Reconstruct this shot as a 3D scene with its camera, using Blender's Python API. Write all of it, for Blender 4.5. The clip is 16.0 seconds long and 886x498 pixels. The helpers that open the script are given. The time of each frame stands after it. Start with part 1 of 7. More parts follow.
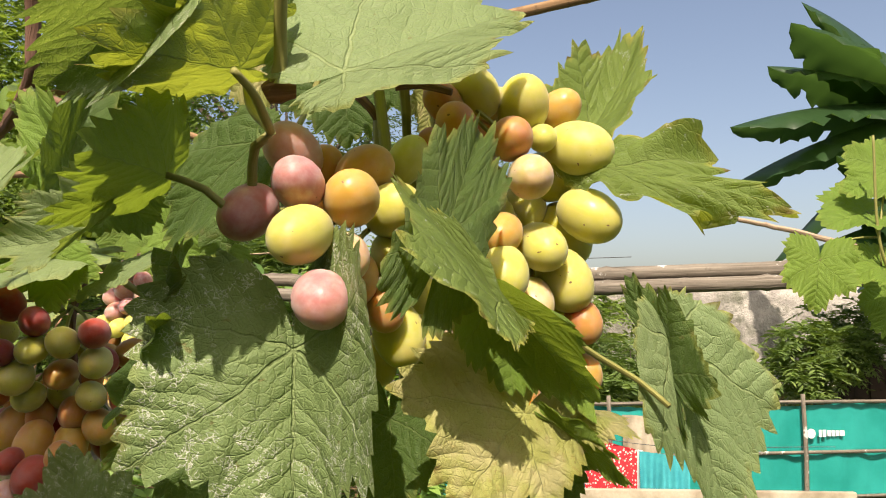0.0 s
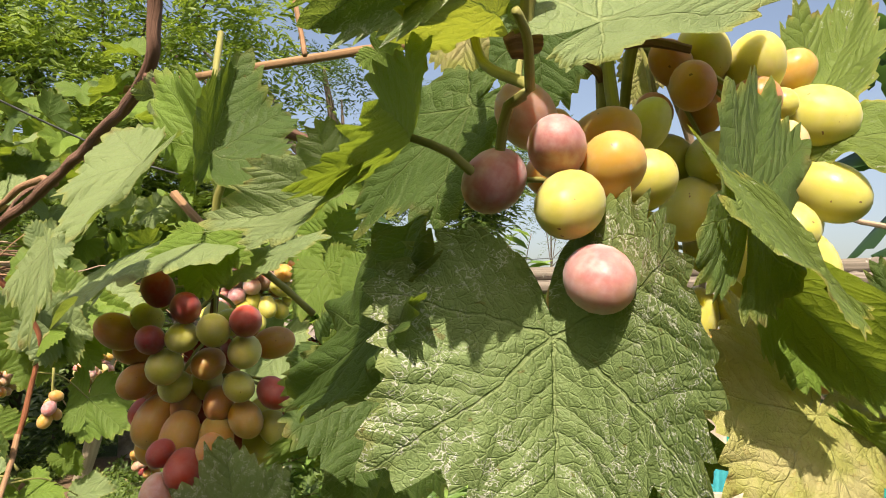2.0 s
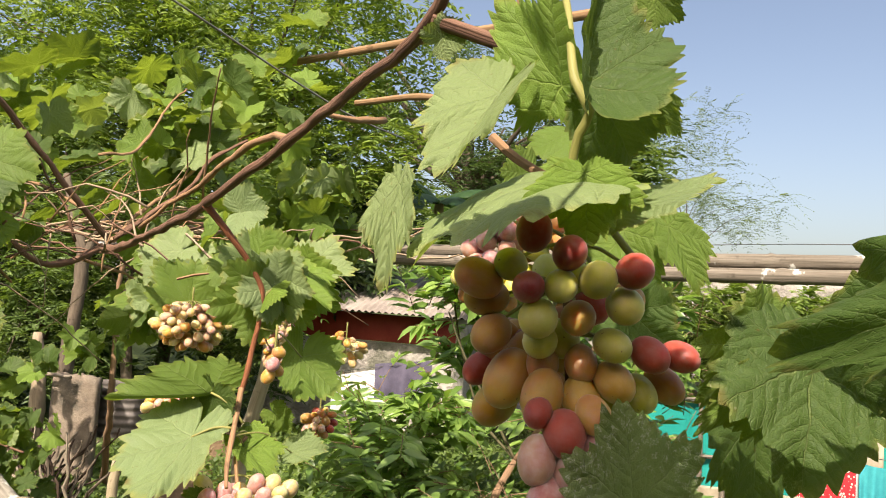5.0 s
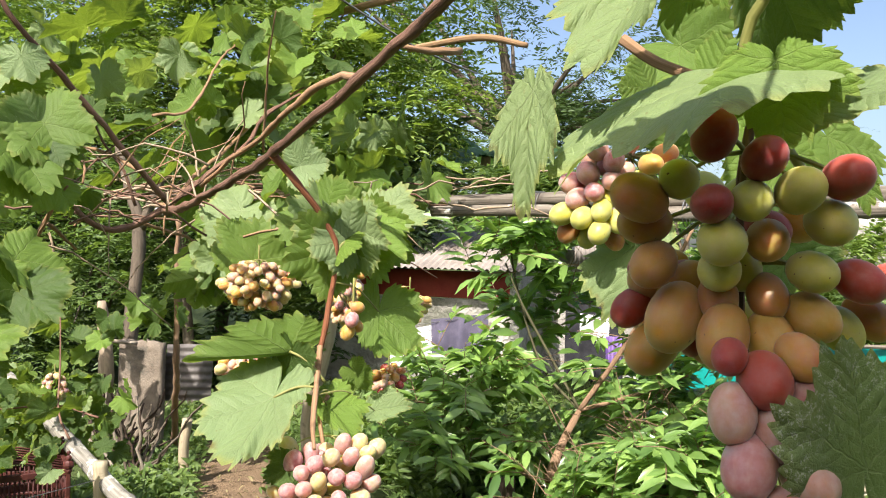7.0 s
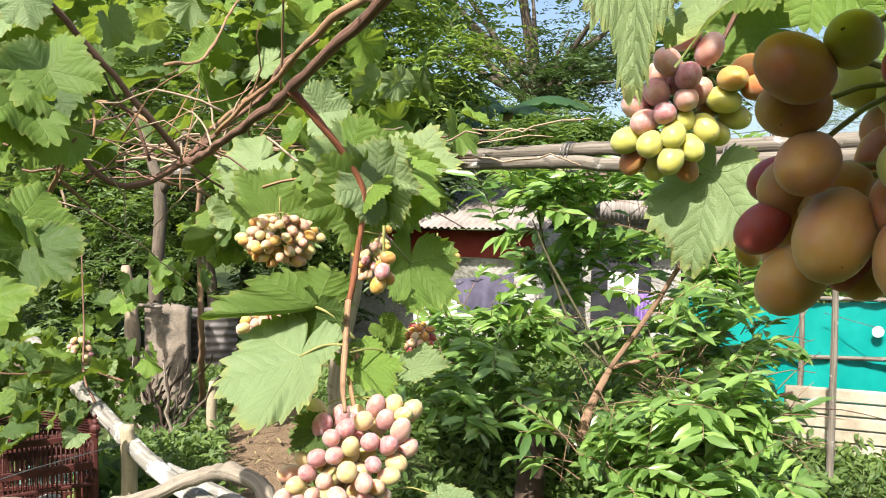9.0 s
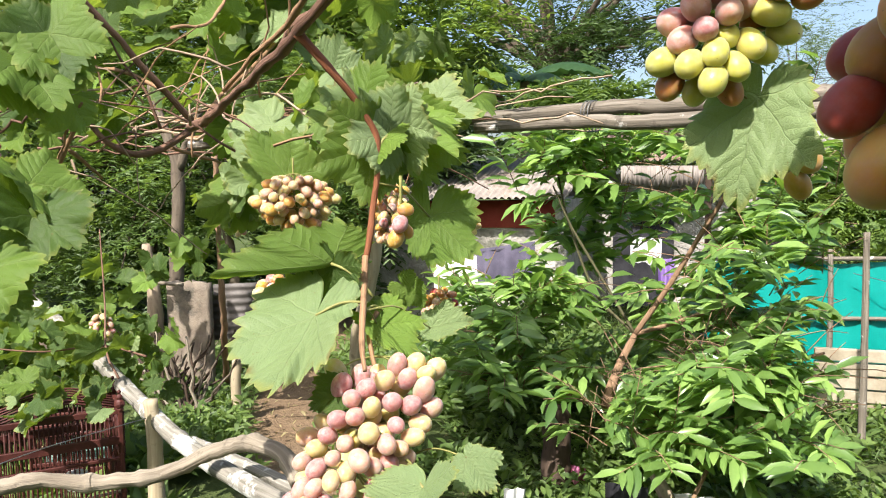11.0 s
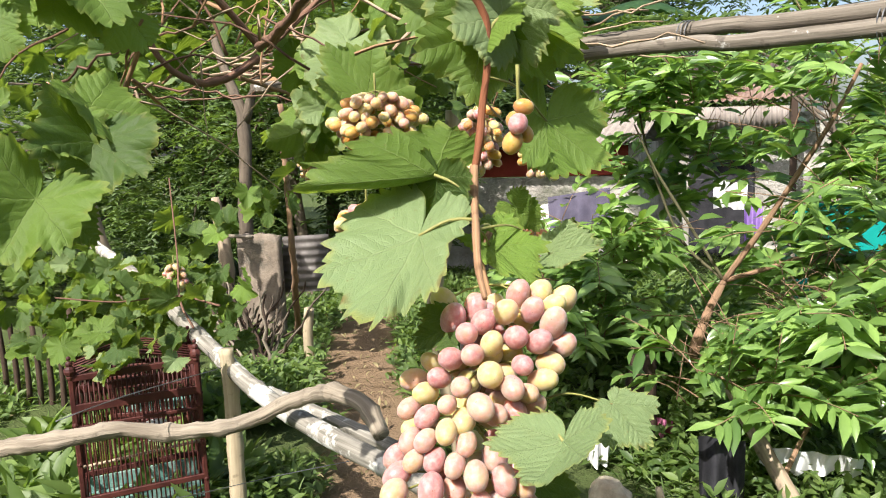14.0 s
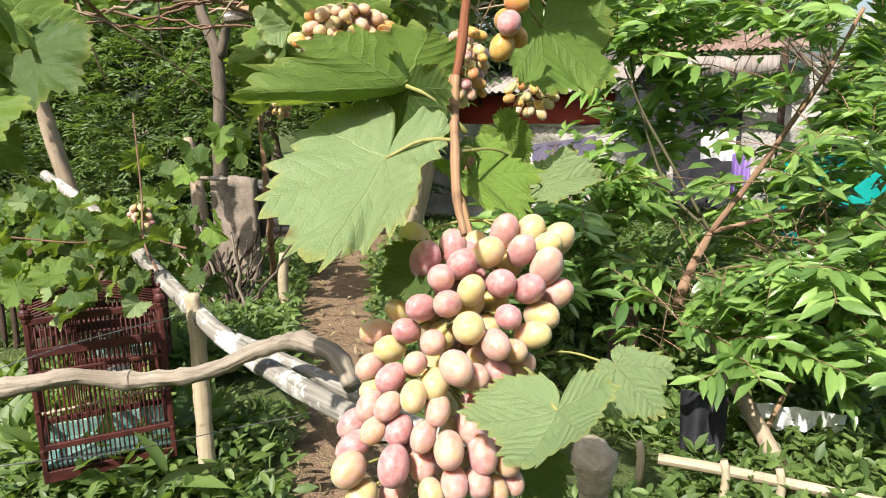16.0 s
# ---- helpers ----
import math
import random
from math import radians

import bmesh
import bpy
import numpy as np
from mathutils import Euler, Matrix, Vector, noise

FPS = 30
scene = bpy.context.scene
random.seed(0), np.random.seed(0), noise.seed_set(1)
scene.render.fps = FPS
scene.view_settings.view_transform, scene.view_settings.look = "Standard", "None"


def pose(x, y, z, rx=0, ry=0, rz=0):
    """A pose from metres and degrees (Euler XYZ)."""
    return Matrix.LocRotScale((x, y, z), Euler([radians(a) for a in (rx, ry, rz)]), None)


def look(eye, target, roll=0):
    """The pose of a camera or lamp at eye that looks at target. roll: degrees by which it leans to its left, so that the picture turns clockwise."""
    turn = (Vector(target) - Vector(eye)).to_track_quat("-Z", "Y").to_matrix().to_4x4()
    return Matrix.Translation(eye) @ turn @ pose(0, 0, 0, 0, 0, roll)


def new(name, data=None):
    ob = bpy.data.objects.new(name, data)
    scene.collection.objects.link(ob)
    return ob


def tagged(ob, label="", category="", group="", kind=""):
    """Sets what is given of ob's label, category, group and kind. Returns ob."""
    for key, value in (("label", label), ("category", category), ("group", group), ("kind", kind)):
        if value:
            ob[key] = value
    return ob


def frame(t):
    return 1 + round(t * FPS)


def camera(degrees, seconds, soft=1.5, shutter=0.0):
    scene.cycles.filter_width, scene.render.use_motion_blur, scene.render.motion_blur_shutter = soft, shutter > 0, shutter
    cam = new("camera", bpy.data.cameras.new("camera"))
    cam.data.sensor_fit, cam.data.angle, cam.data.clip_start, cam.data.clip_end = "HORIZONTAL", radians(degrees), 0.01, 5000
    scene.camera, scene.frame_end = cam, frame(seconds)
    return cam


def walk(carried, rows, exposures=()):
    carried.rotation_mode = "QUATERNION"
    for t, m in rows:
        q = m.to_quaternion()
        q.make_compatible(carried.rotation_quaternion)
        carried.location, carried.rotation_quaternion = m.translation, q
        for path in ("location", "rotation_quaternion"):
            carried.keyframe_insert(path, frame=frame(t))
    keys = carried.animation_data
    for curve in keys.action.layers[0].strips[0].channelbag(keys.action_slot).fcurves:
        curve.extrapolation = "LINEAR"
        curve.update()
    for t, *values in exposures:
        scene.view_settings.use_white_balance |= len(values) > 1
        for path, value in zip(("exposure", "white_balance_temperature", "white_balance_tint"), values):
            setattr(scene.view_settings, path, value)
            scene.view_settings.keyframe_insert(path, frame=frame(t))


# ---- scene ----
cam = camera(60.7, 16.0, soft=1.05)
PATH = [
    (0, (0.0000, 0.0000, 1.6000), (-0.0545, 1.9901, 1.7914), 0.43),
    (0.5, (-0.0122, -0.0012, 1.6026), (-0.0929, 1.9876, 1.7974), 0.54),
    (1, (-0.0324, 0.0061, 1.6035), (-0.1321, 1.9950, 1.7894), 0.40),
    (1.5, (-0.0524, 0.0224, 1.5986), (-0.1819, 2.0106, 1.7728), 0.54),
    (2, (-0.0786, 0.0339, 1.5948), (-0.2665, 2.0168, 1.7756), 1.05),
    (2.5, (-0.1119, 0.0378, 1.5964), (-0.3567, 2.0147, 1.7746), 1.76),
    (3, (-0.1513, 0.0456, 1.5921), (-0.4674, 2.0146, 1.7446), 1.94),
    (3.5, (-0.1801, 0.0457, 1.5920), (-0.5458, 2.0060, 1.7463), 2.85),
    (4, (-0.2052, 0.0577, 1.5871), (-0.6193, 2.0079, 1.7456), 3.63),
    (4.5, (-0.2228, 0.0704, 1.5795), (-0.6824, 2.0122, 1.7145), 3.53),
    (4.7, (-0.2368, 0.0677, 1.5742), (-0.7084, 2.0066, 1.7086), 3.97),
    (6.8, (-0.3116, 0.1137, 1.5536), (-0.9037, 2.0240, 1.5665), 1.49),
    (7, (-0.3251, 0.1281, 1.5515), (-0.9229, 2.0367, 1.5553), 1.60),
    (7.5, (-0.3552, 0.1553, 1.5452), (-0.9875, 2.0525, 1.5157), 1.59),
    (8, (-0.3736, 0.1714, 1.5417), (-1.0298, 2.0602, 1.5000), 1.19),
    (8.2, (-0.3770, 0.1818, 1.5359), (-1.0358, 2.0693, 1.4806), 1.10),
    (10.3, (-0.3747, 0.2514, 1.5176), (-1.0043, 2.1447, 1.3793), -0.13),
    (10.5, (-0.3797, 0.2547, 1.5097), (-1.0193, 2.1440, 1.3629), -0.04),
    (11, (-0.3951, 0.2664, 1.4944), (-1.0912, 2.1340, 1.3282), -0.99),
    (11.5, (-0.4191, 0.2776, 1.4828), (-1.1510, 2.1301, 1.3024), -1.02),
    (12, (-0.4428, 0.2879, 1.4739), (-1.1893, 2.1332, 1.2796), -0.61),
    (12.5, (-0.4760, 0.2985, 1.4656), (-1.2758, 2.1197, 1.2565), -0.44),
    (13, (-0.4943, 0.3218, 1.4576), (-1.3234, 2.1277, 1.2309), -1.02),
    (13.5, (-0.5105, 0.3532, 1.4472), (-1.3248, 2.1632, 1.2006), -0.80),
    (14, (-0.5132, 0.3877, 1.4326), (-1.3590, 2.1785, 1.1539), -2.42),
    (14.5, (-0.5291, 0.4198, 1.4300), (-1.3862, 2.2017, 1.1294), -1.68),
    (15, (-0.5390, 0.4436, 1.4201), (-1.3996, 2.2192, 1.0935), -1.11),
    (15.5, (-0.5483, 0.4702, 1.4072), (-1.3909, 2.2457, 1.0366), -1.10),
    (16, (-0.5610, 0.5073, 1.3952), (-1.3558, 2.2958, 0.9833), -1.16),
]
walk(cam, [(t, look(eye, target, roll)) for t, eye, target, roll in PATH], exposures=[(0, 0.65, 7300, 16), (2, 0.78, 7300, 16), (3, 1.02, 7300, 16), (4.5, 0.85, 7300, 16), (7, 1.02, 6350, 13), (8, 1.1, 6250, 12), (11.5, 1.0, 6250, 12), (16, 0.87, 6250, 12)])

# ---- sky, sun ----
SUN_FROM = Vector((-0.08, -0.67, 0.735)).normalized()
world = bpy.data.worlds.new("sky")
scene.world = world
world.use_nodes = True
wn = world.node_tree
sky = wn.nodes.new("ShaderNodeTexSky")
sky.sky_type = "NISHITA"
sky.sun_disc = False
sky.sun_elevation = math.asin(SUN_FROM.z)
sky.sun_rotation = math.atan2(SUN_FROM.x, SUN_FROM.y)
sky.air_density, sky.dust_density, sky.ozone_density = 1.0, 3.5, 0.6
wn.nodes["Background"].inputs["Strength"].default_value = 0.115
wn.links.new(sky.outputs[0], wn.nodes["Background"].inputs["Color"])
sun = new("sun", bpy.data.lights.new("sun", "SUN"))
sun.data.energy, sun.data.angle, sun.data.color = 5.0, radians(0.55), (1.0, 0.935, 0.85)
sun.rotation_mode = "QUATERNION"
sun.rotation_quaternion = (-SUN_FROM).to_track_quat("-Z", "Y")


# ---- materials ----
class Mat:
    """A node material with short ways to add nodes."""

    def __init__(self, name, rough=0.6, spec=0.4, metal=0.0):
        self.m = bpy.data.materials.new(name)
        self.m.use_nodes = True
        self.nt = self.m.node_tree
        self.b = self.nt.nodes["Principled BSDF"]
        self.out = self.nt.nodes["Material Output"]
        self.set("Roughness", rough)
        self.set("Specular IOR Level", spec)
        self.set("Metallic", metal)

    def set(self, name, value):
        if isinstance(value, (int, float)):
            self.b.inputs[name].default_value = value
        elif isinstance(value, (tuple, list)):
            self.b.inputs[name].default_value = (*value, 1.0)[: len(self.b.inputs[name].default_value)]
        else:
            self.nt.links.new(value, self.b.inputs[name])

    def node(self, kind, **props):
        n = self.nt.nodes.new(kind)
        if "data_type" in props:
            n.data_type = props["data_type"]
        if "operation" in props:
            n.operation = props["operation"]
        if "blend_type" in props:
            n.blend_type = props["blend_type"]
        if "feature" in props:
            n.feature = props["feature"]
        if "interpolation_type" in props:
            n.interpolation_type = props["interpolation_type"]
        if "attribute_name" in props:
            n.attribute_name = props["attribute_name"]
        return n

    def put(self, socket, value):
        if isinstance(value, (int, float)):
            socket.default_value = value
        elif isinstance(value, (tuple, list)):
            socket.default_value = (*value, 1.0)[: len(socket.default_value)]
        else:
            self.nt.links.new(value, socket)

    def math(self, op, a, b=0.0, c=0.0):
        n = self.node("ShaderNodeMath", operation=op)
        for i, v in enumerate((a, b, c)):
            self.put(n.inputs[i], v)
        return n.outputs[0]

    def coord(self, which="Object"):
        return self.node("ShaderNodeTexCoord").outputs[which]

    def stretch(self, vec, scale):
        n = self.node("ShaderNodeMapping")
        self.put(n.inputs["Vector"], vec)
        n.inputs["Scale"].default_value = scale
        return n.outputs[0]

    def noise(self, vec, scale, detail=4.0, rough=0.55, distort=0.0):
        n = self.node("ShaderNodeTexNoise")
        self.put(n.inputs["Vector"], vec)
        n.inputs["Scale"].default_value, n.inputs["Detail"].default_value = scale, detail
        n.inputs["Roughness"].default_value, n.inputs["Distortion"].default_value = rough, distort
        return n.outputs["Fac"]

    def ramp(self, fac, stops):
        n = self.node("ShaderNodeValToRGB")
        self.put(n.inputs[0], fac)
        e = n.color_ramp.elements
        while len(e) < len(stops):
            e.new(0.5)
        for el, (p, c) in zip(e, stops):
            el.position, el.color = p, (*c, 1.0) if len(c) == 3 else c
        return n.outputs[0]

    def mix(self, fac, a, b, blend="MIX"):
        n = self.node("ShaderNodeMix", data_type="RGBA", blend_type=blend)
        self.put(n.inputs[0], fac)
        self.put(n.inputs[6], a)
        self.put(n.inputs[7], b)
        return n.outputs[2]

    def smooth(self, v, lo, hi):
        n = self.node("ShaderNodeMapRange", interpolation_type="SMOOTHSTEP")
        self.put(n.inputs[0], v)
        n.inputs[1].default_value, n.inputs[2].default_value = lo, hi
        return n.outputs[0]

    def bump(self, height, strength=0.3, distance=0.01):
        n = self.node("ShaderNodeBump")
        n.inputs["Strength"].default_value, n.inputs["Distance"].default_value = strength, distance
        self.put(n.inputs["Height"], height)
        self.set("Normal", n.outputs[0])
        return n.outputs[0]

    def translucent(self, colour, share, normal=None):
        t = self.node("ShaderNodeBsdfTranslucent")
        self.put(t.inputs[0], colour)
        if normal is not None:
            self.put(t.inputs["Normal"], normal)
        mx = self.node("ShaderNodeMixShader")
        mx.inputs[0].default_value = share
        self.nt.links.new(self.b.outputs[0], mx.inputs[1])
        self.nt.links.new(t.outputs[0], mx.inputs[2])
        self.nt.links.new(mx.outputs[0], self.out.inputs[0])


def vine_leaf_material(name, green, glow, margin=0.25, scars=0.0, dry=0.0, sheen=0.5):
    """A vine leaf: pale veins from the stalk, netted relief, a worn margin; scars: white scratches, dry: tan patches."""
    k = Mat(name, rough=sheen, spec=0.32)
    flat = k.coord("UV")
    info = k.node("ShaderNodeObjectInfo").outputs["Random"]
    comb = k.node("ShaderNodeCombineXYZ")
    for i, w in enumerate((31.0, 17.0, 7.0)):
        k.put(comb.inputs[i], k.math("MULTIPLY", info, w))
    shift = k.node("ShaderNodeVectorMath", operation="ADD")
    k.put(shift.inputs[0], flat)
    k.put(shift.inputs[1], comb.outputs[0])
    # veins wander a little from straight lines
    nz = k.node("ShaderNodeTexNoise")
    k.put(nz.inputs["Vector"], shift.outputs[0])
    nz.inputs["Scale"].default_value, nz.inputs["Detail"].default_value = 5.0, 2.0
    off = k.node("ShaderNodeVectorMath", operation="MULTIPLY_ADD")
    k.put(off.inputs[0], nz.outputs["Color"])
    off.inputs[1].default_value, off.inputs[2].default_value = (0.09, 0.09, 0.0), (-0.045, -0.045, 0.0)
    warp = k.node("ShaderNodeVectorMath", operation="ADD")
    k.put(warp.inputs[0], flat)
    k.put(warp.inputs[1], off.outputs[0])
    uv = warp.outputs[0]
    sep = k.node("ShaderNodeSeparateXYZ")
    k.put(sep.inputs[0], uv)
    ax = k.math("ABSOLUTE", sep.outputs[0])
    y = sep.outputs[1]
    r = k.math("SQRT", k.math("ADD", k.math("MULTIPLY", ax, ax), k.math("MULTIPLY", y, y)))
    ang = k.math("ARCTAN2", ax, y)
    near = None
    for a in (0.0, 0.92, 1.9):
        d = k.math("ABSOLUTE", k.math("SUBTRACT", ang, a))
        near = d if near is None else k.math("MINIMUM", near, d)
    near = k.math("MINIMUM", near, 1.5)
    p = k.math("MULTIPLY", r, k.math("SINE", near))
    s = k.math("MULTIPLY", r, k.math("COSINE", near))
    girth = k.math("ADD", 0.0045, k.math("MULTIPLY", k.math("SUBTRACT", 1.0, r), 0.008))
    main = k.math("SUBTRACT", 1.0, k.smooth(k.math("DIVIDE", p, girth), 0.35, 1.1))
    # side veins leave the main ones at a slant, staggered from side to side
    stagger = k.math("MULTIPLY", k.math("GREATER_THAN", k.math("MULTIPLY", k.math("SUBTRACT", ang, 0.92), sep.outputs[0]), 0.0), 0.45)
    run = k.math("SUBTRACT", s, k.math("ADD", k.math("MULTIPLY", p, 0.72), k.math("MULTIPLY", k.math("MULTIPLY", p, p), 0.5)))
    run = k.math("ADD", k.math("DIVIDE", run, 0.135), stagger)
    tri = k.math("ABSOLUTE", k.math("SUBTRACT", k.math("FRACT", run), 0.5))
    side = k.math("SUBTRACT", 1.0, k.smooth(tri, 0.012, 0.055))
    quilt = k.math("SQRT", k.math("MULTIPLY", tri, 2.0))
    net = k.node("ShaderNodeTexVoronoi", feature="DISTANCE_TO_EDGE")
    k.put(net.inputs["Vector"], uv)
    net.inputs["Scale"].default_value = 19.0
    mesh = k.smooth(net.outputs["Distance"], 0.0, 0.10)
    tiny = k.node("ShaderNodeTexVoronoi", feature="DISTANCE_TO_EDGE")
    k.put(tiny.inputs["Vector"], uv)
    tiny.inputs["Scale"].default_value = 52.0
    cell = k.smooth(tiny.outputs["Distance"], 0.0, 0.2)
    vein = k.math("MAXIMUM", main, k.math("MULTIPLY", side, 0.5))
    vein = k.math("MAXIMUM", vein, k.math("MULTIPLY", k.math("SUBTRACT", 1.0, mesh), 0.4))
    big = k.noise(shift.outputs[0], 2.2, 3.0)
    fine = k.noise(shift.outputs[0], 42.0, 3.0)
    g0 = tuple(c * 0.72 for c in green)
    g1 = tuple(min(1, c * 1.2) for c in green)
    col = k.mix(big, g0, g1)
    col = k.mix(k.math("MULTIPLY", k.smooth(info, 0.1, 1.0), 0.3), col, (green[0] * 1.4, green[1] * 1.2, green[2] * 0.9))
    col = k.mix(k.math("MULTIPLY", k.math("SUBTRACT", 1.0, cell), 0.30), col, tuple(c * 0.62 for c in green))
    col = k.mix(k.math("MULTIPLY", vein, 0.75), col, (green[0] * 1.15 + 0.12, green[1] * 1.1 + 0.12, green[2] * 1.1 + 0.05))
    edge = k.node("ShaderNodeAttribute", attribute_name="rim").outputs["Fac"]
    worn = k.math("MULTIPLY", k.smooth(edge, 0.88, 1.0), k.smooth(k.noise(shift.outputs[0], 3.1, 2.0), 0.38, 0.6))
    col = k.mix(k.math("MULTIPLY", worn, min(1.0, margin * 1.2)), col, (0.40, 0.38, 0.08))
    burnt = k.math("MULTIPLY", k.smooth(edge, 0.86, 1.0), k.smooth(k.noise(shift.outputs[0], 5.3, 3.0), 0.57, 0.66))
    col = k.mix(k.math("MULTIPLY", burnt, min(1.0, margin * 1.6)), col, (0.15, 0.075, 0.03))
    spots = k.smooth(k.noise(shift.outputs[0], 16.0, 2.0), 0.70, 0.75)
    col = k.mix(k.math("MULTIPLY", spots, 0.6), col, (0.17, 0.09, 0.03))
    flecks = k.smooth(k.noise(shift.outputs[0], 30.0, 1.0), 0.74, 0.78)
    col = k.mix(k.math("MULTIPLY", flecks, 0.5), col, (0.42, 0.42, 0.25))
    if dry:
        d = k.smooth(k.noise(shift.outputs[0], 2.6, 4.0), 0.62 - 0.3 * dry, 0.80 - 0.3 * dry)
        col = k.mix(k.math("MULTIPLY", d, 0.85), col, (0.60, 0.54, 0.26))
        rust = k.smooth(k.noise(shift.outputs[0], 11.0, 4.0, 0.7), 0.56, 0.70)
        col = k.mix(k.math("MULTIPLY", rust, 0.45), col, (0.34, 0.19, 0.06))
    if scars:
        w = k.node("ShaderNodeTexVoronoi", feature="DISTANCE_TO_EDGE")
        wv = k.node("ShaderNodeVectorMath", operation="ADD")
        k.put(wv.inputs[0], shift.outputs[0])
        n2 = k.node("ShaderNodeTexNoise")
        k.put(n2.inputs["Vector"], flat)
        n2.inputs["Scale"].default_value = 11.0
        k.put(wv.inputs[1], n2.outputs["Color"])
        k.put(w.inputs["Vector"], wv.outputs[0])
        w.inputs["Scale"].default_value = 7.0
        line = k.math("SUBTRACT", 1.0, k.smooth(w.outputs["Distance"], 0.03, 0.07))
        mask = k.smooth(k.noise(shift.outputs[0], 12.0, 2.0), 0.69 - 0.16 * scars, 0.72 - 0.16 * scars)
        mask = k.math("MULTIPLY", mask, k.smooth(edge, 0.3, 0.8))
        sc = k.math("MULTIPLY", line, mask)
        col = k.mix(k.math("MULTIPLY", sc, 0.95), col, (0.74, 0.76, 0.62))
    col = k.mix(k.math("MULTIPLY", fine, 0.3), col, tuple(c * 0.55 for c in green))
    k.set("Base Color", col)
    h = k.math("ADD", k.math("MULTIPLY", quilt, 0.75), k.math("MULTIPLY", mesh, 0.22))
    h = k.math("ADD", h, k.math("ADD", k.math("MULTIPLY", cell, 0.10), k.math("MULTIPLY", fine, 0.22)))
    h = k.math("SUBTRACT", h, k.math("MULTIPLY", main, 0.7))
    n = k.bump(h, 0.9, 0.0013)
    k.set("Roughness", k.math("ADD", sheen - 0.06, k.math("MULTIPLY", big, 0.2)))
    tcol = k.mix(k.math("MULTIPLY", vein, 0.6), k.mix(big, glow, tuple(c * 0.7 for c in glow)), (0.13, 0.2, 0.03))
    if dry:
        tcol = k.mix(0.5 * dry, tcol, (0.5, 0.36, 0.08))
    k.translucent(tcol, 0.4, n)
    return k.m


def foliage_material(name, dark, light, glow, rough=0.5, share=0.33, spec=0.4):
    """Small leaves of trees and weeds, varied leaf by leaf."""
    k = Mat(name, rough=rough, spec=spec)
    rnd = k.node("ShaderNodeNewGeometry").outputs["Random Per Island"]
    pos = k.coord("Object")
    patch = k.noise(pos, 1.3, 3.0)
    grain = k.noise(pos, 60.0, 2.0)
    f = k.math("ADD", k.math("MULTIPLY", rnd, 0.65), k.math("MULTIPLY", patch, 0.45))
    col = k.ramp(f, [(0.1, dark), (0.62, tuple((a + b) / 2 for a, b in zip(dark, light))), (0.95, light)])
    col = k.mix(k.math("MULTIPLY", grain, 0.3), col, tuple(c * 0.55 for c in dark))
    k.set("Base Color", col)
    k.translucent(k.mix(rnd, tuple(c * 0.7 for c in glow), glow), share)
    return k.m


def berry_material(name, body, blush, blush_at, glow, bloom=0.16):
    """Grape skin: juicy and slightly see-through, blushed on one side, with a dusty bloom and specks."""
    k = Mat(name, rough=0.3, spec=0.5)
    pos = k.coord("Object")
    info = k.node("ShaderNodeObjectInfo").outputs["Random"]
    off = k.node("ShaderNodeVectorMath", operation="ADD")
    k.put(off.inputs[0], pos)
    comb = k.node("ShaderNodeCombineXYZ")
    for i, w in enumerate((23.0, 11.0, 5.0)):
        k.put(comb.inputs[i], k.math("MULTIPLY", info, w))
    k.put(off.inputs[1], comb.outputs[0])
    v = off.outputs[0]
    soft = k.noise(v, 0.9, 2.0)
    mott = k.noise(v, 4.5, 4.0)
    fine = k.noise(v, 22.0, 3.0)
    amt = k.math("ADD", k.math("ADD", k.math("MULTIPLY", soft, 1.1), k.math("MULTIPLY", info, 0.5)), k.math("MULTIPLY", mott, 0.35))
    col = k.mix(k.smooth(amt, blush_at, blush_at + 0.75), body, blush)
    ribs = k.noise(k.stretch(v, (7.0, 7.0, 0.8)), 1.2, 2.0)
    col = k.mix(k.math("MULTIPLY", k.smooth(ribs, 0.5, 0.7), 0.08), col, tuple(min(1, c * 1.5 + 0.05) for c in body))
    col = k.mix(k.math("MULTIPLY", k.smooth(mott, 0.30, 0.80), bloom * 1.7), col, (0.70, 0.62, 0.56))
    col = k.mix(k.smooth(k.noise(v, 8.0, 1.0), 0.76, 0.785), col, (0.16, 0.09, 0.04))
    k.set("Base Color", col)
    k.set("Subsurface Weight", 1.0)
    k.set("IOR", 1.36)
    k.set("Subsurface Radius", glow)
    k.set("Subsurface Scale", 0.011)
    k.set("Sheen Weight", 0.12)
    k.set("Sheen Roughness", 0.5)
    k.set("Roughness", k.math("ADD", 0.30, k.math("MULTIPLY", k.smooth(mott, 0.35, 0.7), 0.22)))
    k.bump(k.math("ADD", mott, k.math("MULTIPLY", fine, 0.3)), 0.03, 0.001)
    return k.m


